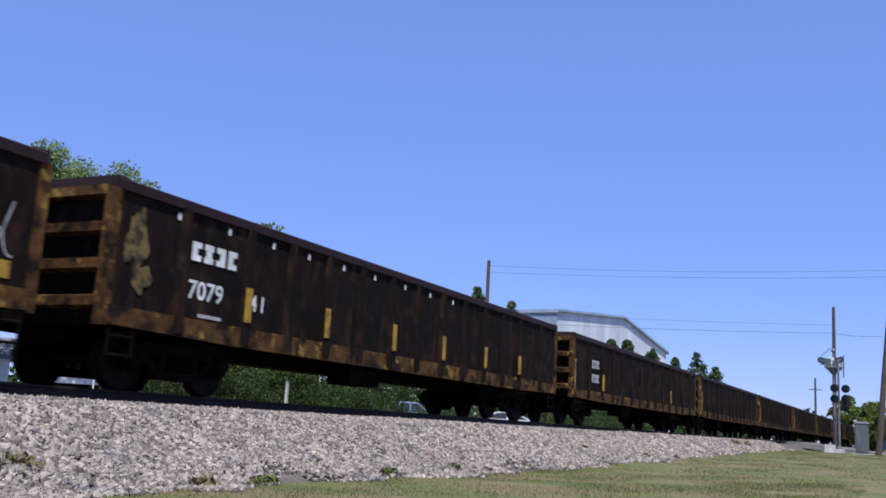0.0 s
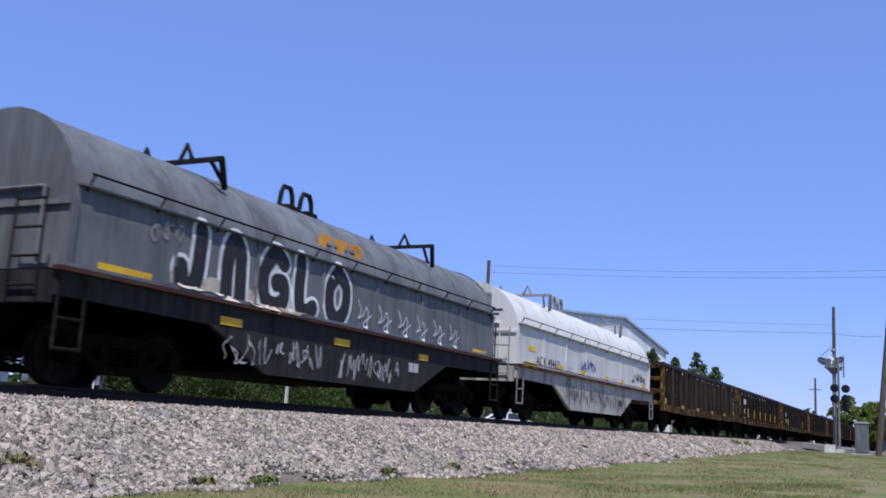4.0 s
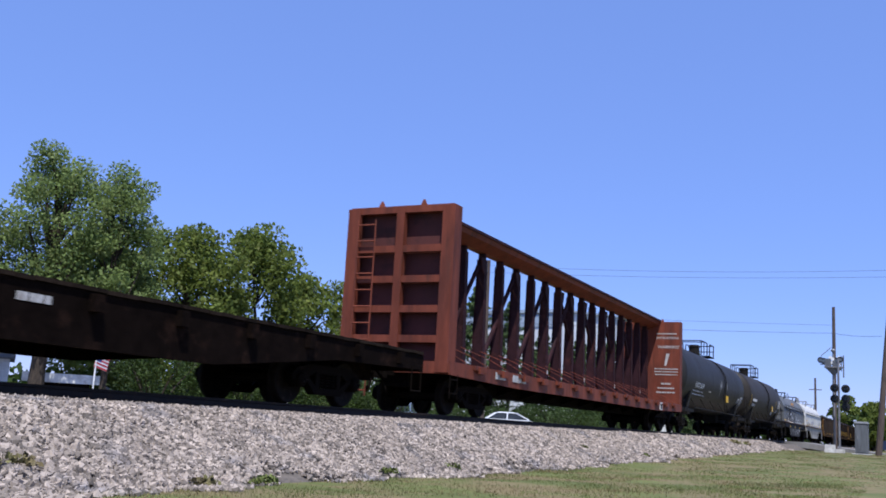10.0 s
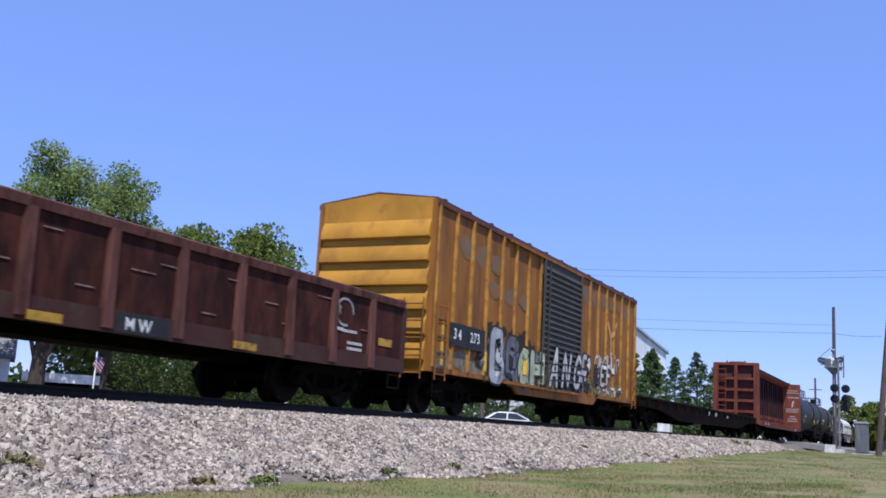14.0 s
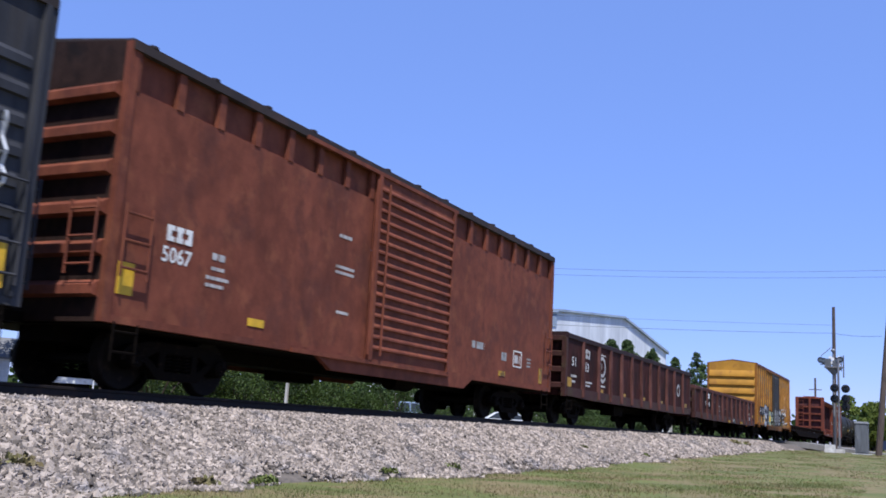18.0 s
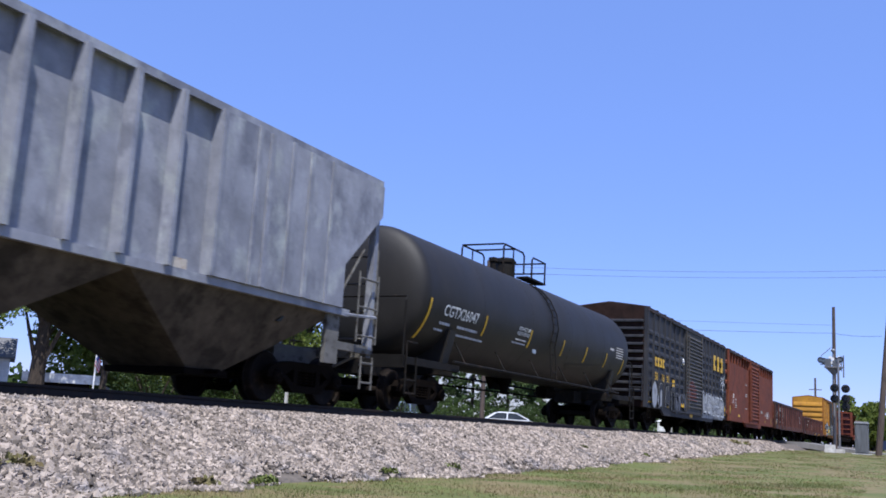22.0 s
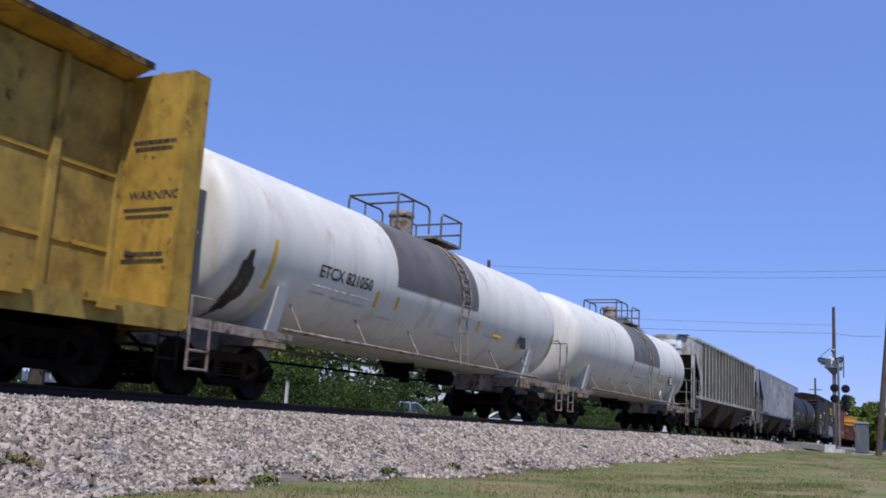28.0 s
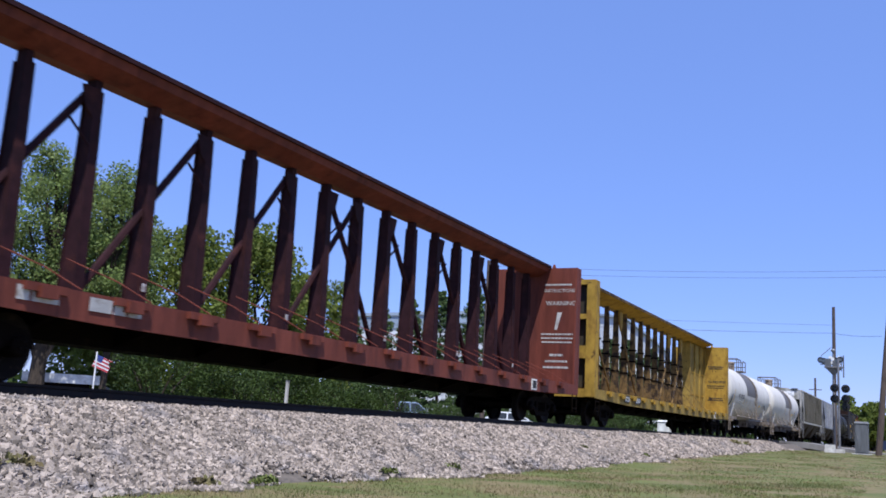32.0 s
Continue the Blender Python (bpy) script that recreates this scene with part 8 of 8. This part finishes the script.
bars(car, [(3.0, 1.55, 0.7, 0.16), (6.45, 1.45, 0.25, 0.05), (6.45, 1.36, 0.25, 0.05), (6.45, 1.54, 0.25, 0.05), (4.75, 1.4, 0.3, 0.2)], M["chalk"], skin, gap=0.5)
reflector(car, 7.35, 1.0, 0.2, 0.4, skin, M["dull_yellow"])
reflector(car, 4.6, 1.02, 0.4, 0.12, skin, M["dull_yellow"])
reflector(car, -8.0, 1.2, 0.28, 0.42, skin)
reflector(car, -5.25, 1.1, 0.4, 0.12, skin)
car, h, skin = boxcar(-30.3, -14.4, "dark slate box car with ridged panels and silver graffiti", M["box_blue"], M["dark_roof"], M["box_blue"], "ribbed", (-1.5, 1.9), M["slate_door"], 4.54, 0.83, (-5.1, 4.6), 0.92, None, 1.1)
blocks(car, 4.6, 3.1, 0.72, 0.52, 3, M["yellow_mark"], -1.541, "yellow_emblem", 0.75)
blocks(car, -6.9, 2.42, 0.34, 0.26, 4, M["yellow_mark"], -1.541, "marking", 0.55)
lettering(car, "50", -6.9, 1.90, 0.30, M["yellow_mark"], -1.541, "car_number", space=1.2)
lettering(car, "16", -5.85, 1.90, 0.30, M["yellow_mark"], -1.541, "car_number", space=1.2)
lettering(car, "01", -5.0, 1.90, 0.30, M["yellow_mark"], -1.541, "car_number", space=1.2)
bars(car, [(-4.0, 1.95, 0.4, 0.12), (-4.0, 1.8, 0.4, 0.1)], M["yellow_mark"], -1.541, gap=0.2)
for x, z, a, b in [(-7.55, 1.1, 0.1, 0.55), (-7.55, 1.02, 0.5, 0.08), (-4.6, 0.86, 0.5, 0.14), (-2.2, 1.05, 0.55, 0.15), (-0.4, 0.68, 0.5, 0.13), (2.1, 1.02, 0.5, 0.15), (3.95, 1.02, 0.5, 0.15), (7.3, 1.0, 0.35, 0.1), (7.55, 1.0, 0.1, 0.5)]:
    reflector(car, x, z, a, b, skin)
for i, x in enumerate((-7.0, -6.0)):
    fill = B()
    blob(fill, x, 1.25, 0.36, 0.36, -1.542, 120 + i, -0.004, 0.12)
    part("graffiti_fill", fill, M["spray_silver"], car, "grey sprayed letter")
front = -1.542                      # the plane of the ridges' fronts
spray(car, "3", -7.2, 0.98, 0.72, 0.60, 1.08, 0.24, 0.028, M["spray_silver"], M["chalk"], front, 0, 0, "pale-edged grey sprayed letter", 0.004)
spray(car, "141", -6.15, 0.98, 0.72, 0.60, 1.05, 0.22, 0.024, M["box_blue"], M["chalk"], front, 0, 0, "pale-edged dark sprayed letter", 0.004)
scribble(car, -3.6, -1.6, 0.8, 1.6, 6, 0.12, M["spray_grey"], front, 47, "silver sprayed strokes")
for i in range(9):
    part("graffiti_fill", blob(B(), 2.3 + 0.58 * i, 1.42 - 0.02 * i, 0.42, 0.52, front, 130 + i, 0.0, 0.12), M["spray_silver"], car, "broad silver sprayed letter")
    part("graffiti_fill", blob(B(), 2.3 + 0.58 * i, 0.84, 0.26, 0.10, -1.49, 220 + i, 0.0, 0.10), M["spray_silver"], car, "row of silver sprayed bubbles")
spray(car, "USVEB", 2.05, 1.02, 0.80, 0.66, 1.08, 0.075, 0.03, M["spray_white"], M["spray_dark"], front, 0, -0.02, "broad silver sprayed letter", 0.016)
scribble(car, 2.0, 7.2, 0.95, 1.85, 12, 0.035, M["spray_white"], front, 48, "thin white outlines", 0.03)
scribble(car, 2.0, 7.2, 0.95, 1.85, 9, 0.03, M["spray_dark"], front, 52, "thin dark outlines", 0.028)
scribble(car, 6.6, 7.5, 1.9, 3.0, 4, 0.045, M["spray_white"], skin, 49, "white spray tag")
for k in range(2, 8):
    z = 1.13 + (4.54 - 0.83 - 0.72) * k / 19          # one band of colour on each ridge of the door
    reach = 0.95 * math.sqrt(max(0.0, 1 - ((z - 1.62) / 0.62) ** 2))
    part("graffiti_fill", box(B(), -0.32 - reach, -0.32 + reach, -1.586, -1.577, z - 0.034, z - 0.006), M["spray_red"], car, "band of faded red spray paint")
    part("graffiti_fill", box(B(), -0.28 - reach, -0.28 + 0.9 * reach, -1.529, -1.5215, z + 0.065, z + 0.11), M["spray_red"], car, "band of faded red spray paint")
    part("graffiti_fill", box(B(), -0.32 + reach + 0.02, -0.32 + reach + 0.22, -1.585, -1.577, z - 0.034, z - 0.006), M["chalk"], car, "pale spray paint")
scribble(car, -2.3, -1.75, 2.7, 3.2, 2, 0.03, M["spray_white"], skin, 50)

car, h, sh = tank_car(-48.36, -32.25, "glossy black tank car with yellow reflective strips", M["tank_black"], M["gear_black"], radius=1.43, axis=2.58, walk_at=-0.23, dome_at=-0.05, valve_at=-0.95,
                      stripes=[(-7.62, 1.55, 2.4), (-4.68, 1.9, 2.38), (-1.70, 1.9, 2.36), (0.93, 1.9, 2.36), (3.05, 1.9, 2.36), (5.15, 1.9, 2.36), (7.12, 1.8, 2.3)])
lettering(car, "CGTX26047", -6.90, 2.12, 0.25, M["white_mark"], 0, "car_number", shell=sh, wide=1.0)
bars(car, [(-6.92, 1.92, 0.5, 0.06), (-6.03, 1.92, 1.1, 0.06), (-7.03, 1.78, 0.4, 0.05), (-6.03, 1.76, 1.6, 0.05), (-2.60, 2.02, 0.7, 0.04), (-2.75, 1.93, 0.9, 0.04), (6.2, 2.62, 0.8, 0.03), (6.2, 2.54, 0.8, 0.03), (6.2, 2.46, 0.8, 0.03), (6.2, 2.38, 0.8, 0.03), (6.2, 2.30, 0.8, 0.03), (5.5, 2.5, 0.4, 0.07)], M["grey_mark"], 0, "small_lettering", sh, 0.5)
lettering(car, "NO VACUUM", -2.56, 2.28, 0.095, M["white_mark"], 0, "lettering", shell=sh)
lettering(car, "RELIEF DEVICE", -2.60, 2.15, 0.095, M["white_mark"], 0, "lettering", shell=sh)
bars(car, [(-1.17, 1.8, 0.25, 0.16)], M["white_mark"], 0, "small_lettering", sh, 0.1)
# a tan reflection low on the tank, painted as a blob
fill = B()
blob(fill, 3.93, 1.62, 2.2, 0.25, sh, 150, 0.002, 0.2)
part("dust_patch", fill, M["tank_dusty"], car, "faint tan patch painted as a reflection low on the tank")

M["hop_grey"] = surface("chalky_blue_grey_paint", (0.245, 0.252, 0.285), (0.165, 0.172, 0.205), 0.42, 0.65, scale=0.62, stretch=(1.1, 1.1, 0.9), third=(0.40, 0.42, 0.40), amount3=0.36, soft=0.26, spec=0.2, mottle=0.16, streak=(0.16, 0.165, 0.19), streaks=0.22)
M["hop_pale"] = surface("dirty_pale_grey_paint", (0.40, 0.385, 0.345), (0.225, 0.215, 0.18), 0.42, 0.7, scale=0.75, stretch=(1.2, 1.2, 0.8), third=(0.46, 0.45, 0.42), amount3=0.28, soft=0.24, spec=0.18, mottle=0.16, streak=(0.19, 0.175, 0.14), streaks=0.26)
# Darker than the sheets: the posts' shadowed sides are put into this colour.
M["hop_post"] = surface("shaded_olive_grey_posts", (0.078, 0.072, 0.058), (0.042, 0.038, 0.029), 0.45, 0.7, scale=1.2, stretch=DOWN, third=(0.17, 0.11, 0.03), amount3=0.1)
M["hop_gear"] = surface("grimy_grey_iron", (0.13, 0.125, 0.115), (0.05, 0.042, 0.034), 0.4, 0.75, scale=3, spec=0.15)
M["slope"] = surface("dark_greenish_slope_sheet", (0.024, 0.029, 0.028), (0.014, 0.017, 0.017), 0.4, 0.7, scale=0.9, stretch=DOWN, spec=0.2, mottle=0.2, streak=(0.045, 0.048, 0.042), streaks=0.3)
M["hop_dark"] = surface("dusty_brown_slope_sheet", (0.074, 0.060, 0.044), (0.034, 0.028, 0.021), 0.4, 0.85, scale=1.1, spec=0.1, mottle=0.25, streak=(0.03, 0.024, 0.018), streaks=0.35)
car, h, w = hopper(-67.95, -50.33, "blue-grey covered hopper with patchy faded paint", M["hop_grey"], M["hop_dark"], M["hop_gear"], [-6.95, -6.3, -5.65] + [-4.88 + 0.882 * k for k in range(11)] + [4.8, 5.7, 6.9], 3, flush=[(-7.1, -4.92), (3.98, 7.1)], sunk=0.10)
bars(car, [(-6.45, 2.6, 0.3, 0.22), (-5.85, 2.6, 0.2, 0.24), (-6.6, 2.28, 0.3, 0.22)], M["black_mark"], -1.61, "car_number", gap=0.3)
lettering(car, "48", -6.0, 2.24, 0.25, M["black_mark"], -1.612, "car_number", space=1.2)
bars(car, [(-4.7, 1.95, 0.5, 0.14), (-0.6, 1.75, 0.5, 0.14), (3.1, 1.7, 0.4, 0.14), (-5.4, 1.68, 0.3, 0.1)], M["spray_cream"], -1.53, gap=0.05)
plate = part("end_plate", box(B(), -h + 0.085, -h + 0.105, -0.9, -0.1, 3.78, 4.16), M["hop_grey"], car)
lettering(car, "348", -0.30, 3.86, 0.14, M["black_mark"], 0, "end_number", end=-h + 0.08)
scribble(car, -5.6, -4.2, 1.0, 1.3, 4, 0.025, M["chalk"], -1.36, 51)
car, h, w = hopper(-87.0, -69.53, "dirty pale grey covered hopper with many side posts", M["hop_pale"], M["hop_dark"], M["hop_gear"], [7.4 - 0.845 * k for k in range(18)], 3, post_paint=M["hop_post"])
lettering(car, "461", -5.3, 2.3, 0.28, M["grey_mark"], -1.53, "car_number", space=1.1)
lettering(car, "79", -4.45, 2.3, 0.28, M["grey_mark"], -1.53, "car_number", space=1.1)
bars(car, [(-5.15, 2.75, 0.5, 0.2), (-4.4, 2.78, 0.4, 0.2)], M["grey_mark"], -1.53, gap=0.3)
reflector(car, -6.9, 1.95, 0.14, 0.95, -1.56)
part("end_plate", box(B(), -h + 0.085, -h + 0.105, -0.9, -0.1, 3.75, 4.15), M["white_paint"], car, "white painted number panel")
lettering(car, "461781", -0.20, 3.82, 0.12, M["black_mark"], 0, "end_number", end=-h + 0.08)
car, h, sh = tank_car(-103.4, -88.3, "dirty white tank car with a grey middle band", M["tank_white"], M["gear_white"], band=(-1.00, 2.75), band_paint=M["tank_band"], walk_at=1.10, radius=1.44, axis=2.55,
                      stripes=[(2.72, 1.95, 2.4), (4.45, 1.95, 2.36), (6.40, 1.7, 2.3), (-1.10, 1.95, 2.4)])
diamond = B()
prism(diamond, [(3.10, 1.35), (3.30, 1.12), (3.50, 1.35), (3.30, 1.58)], "y", -1.36, -1.345)
part("placard", diamond, M["white_paint"], car, "white diamond hazard placard")
diamond = B()
prism(diamond, [(3.17, 1.35), (3.30, 1.2), (3.43, 1.35), (3.30, 1.5)], "y", -1.366, -1.361)
part("placard_print", diamond, M["black_mark"], car)
part("data_panel", box(B(), 4.55, 5.00, -1.40, -1.385, 1.85, 2.18), M["black_mark"], car, "black framed data panel")
bars(car, [(4.60, 1.9 + 0.09 * k, 0.34, 0.05) for k in range(3)], M["white_mark"], -1.405, gap=0.2)
bars(car, [(3.10, 2.0, 0.8, 0.07), (3.10, 1.92, 0.8, 0.05)], M["yellow_mark"], 0, "small_lettering", sh, 0.3)
bars(car, [(5.40, 2.0 + 0.07 * k, 0.9, 0.035) for k in range(6)] + [(3.10, 2.2, 0.9, 0.03), (-0.40, 1.95, 1.4, 0.04), (-0.40, 1.85, 1.2, 0.04), (4.60, 1.55, 0.7, 0.03)], M["grey_mark"], 0, "small_lettering", sh, 0.4)
car, h, sh = tank_car(-119.85, -104.95, "white tank car with a grey middle band and black numbers", M["tank_white"], M["gear_white"], band=(-2.05, 1.85), band_paint=M["tank_band"], walk_at=0.9, radius=1.44, axis=2.55,
                      stripes=[(-6.15, 1.75, 2.55), (-2.75, 1.9, 2.2), (-1.95, 1.95, 2.2), (2.0, 1.95, 2.2), (6.9, 1.75, 2.4)])
lettering(car, "ETCX 821050", -4.78, 2.17, 0.22, M["black_mark"], 0, "car_number", shell=sh, wide=1.03)
bars(car, [(-4.9, 2.0, 0.6, 0.04), (-4.2, 2.0, 1.3, 0.04), (-4.9, 1.88, 0.5, 0.04), (-4.2, 1.86, 1.2, 0.04), (-2.6, 1.75, 0.7, 0.03), (2.6, 1.9, 0.8, 0.04), (0.2, 1.7, 0.9, 0.04)], M["grey_mark"], 0, "small_lettering", sh, 0.45)
bars(car, [(3.0, 1.95, 0.5, 0.1)], M["yellow_mark"], 0, "small_lettering", sh, 0.2)
part("data_panel", box(B(), 4.6, 4.95, -1.42, -1.405, 1.8, 2.1), M["black_mark"], car, "black framed data panel")
fill = B()
blob(fill, -6.68, 1.75, 0.17, 0.55, sh, 160, -0.008, 0.3)
part("spill_stain", fill, M["spill"], car, "dark spill stain near the tank's end")
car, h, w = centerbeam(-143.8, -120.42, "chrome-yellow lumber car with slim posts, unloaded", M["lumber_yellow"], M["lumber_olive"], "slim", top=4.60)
lumber_marks(car, h, "TTZX 37553", -8.28, True)
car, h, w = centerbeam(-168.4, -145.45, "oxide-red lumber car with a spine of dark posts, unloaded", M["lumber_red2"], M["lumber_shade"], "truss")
lumber_marks(car, h, "", 0)
bars(car, [(-8.85, 0.93, 0.65, 0.17), (-7.75, 0.93, 0.9, 0.17)], M["grey_mark"], -1.425, "car_number", gap=0.25)


# ---- how the train goes ----
def motions():
    times = [float(t) for t in range(0, 33)]
    for car, mark in CARS:
        walk(car, [(t, pose(mark + train_at(t), TRACK_Y, 0)) for t in times])
    walk(cloth, [(t, pose(0.03, 0, 2.25, 0, 25 + 28 * math.sin(1.3 * t) * math.sin(0.37 * t + 1), 30 * math.sin(0.9 * t + 0.5))) for t in times])
    frames = [i / FPS for i in range(int(SECONDS * FPS) + 1)]
    for wheelset, sx in WHEELS:
        walk(wheelset, [(t, pose(sx, 0, WHEEL_R, 0, math.degrees(train_at(t) / WHEEL_R), 0)) for t in frames])


motions()
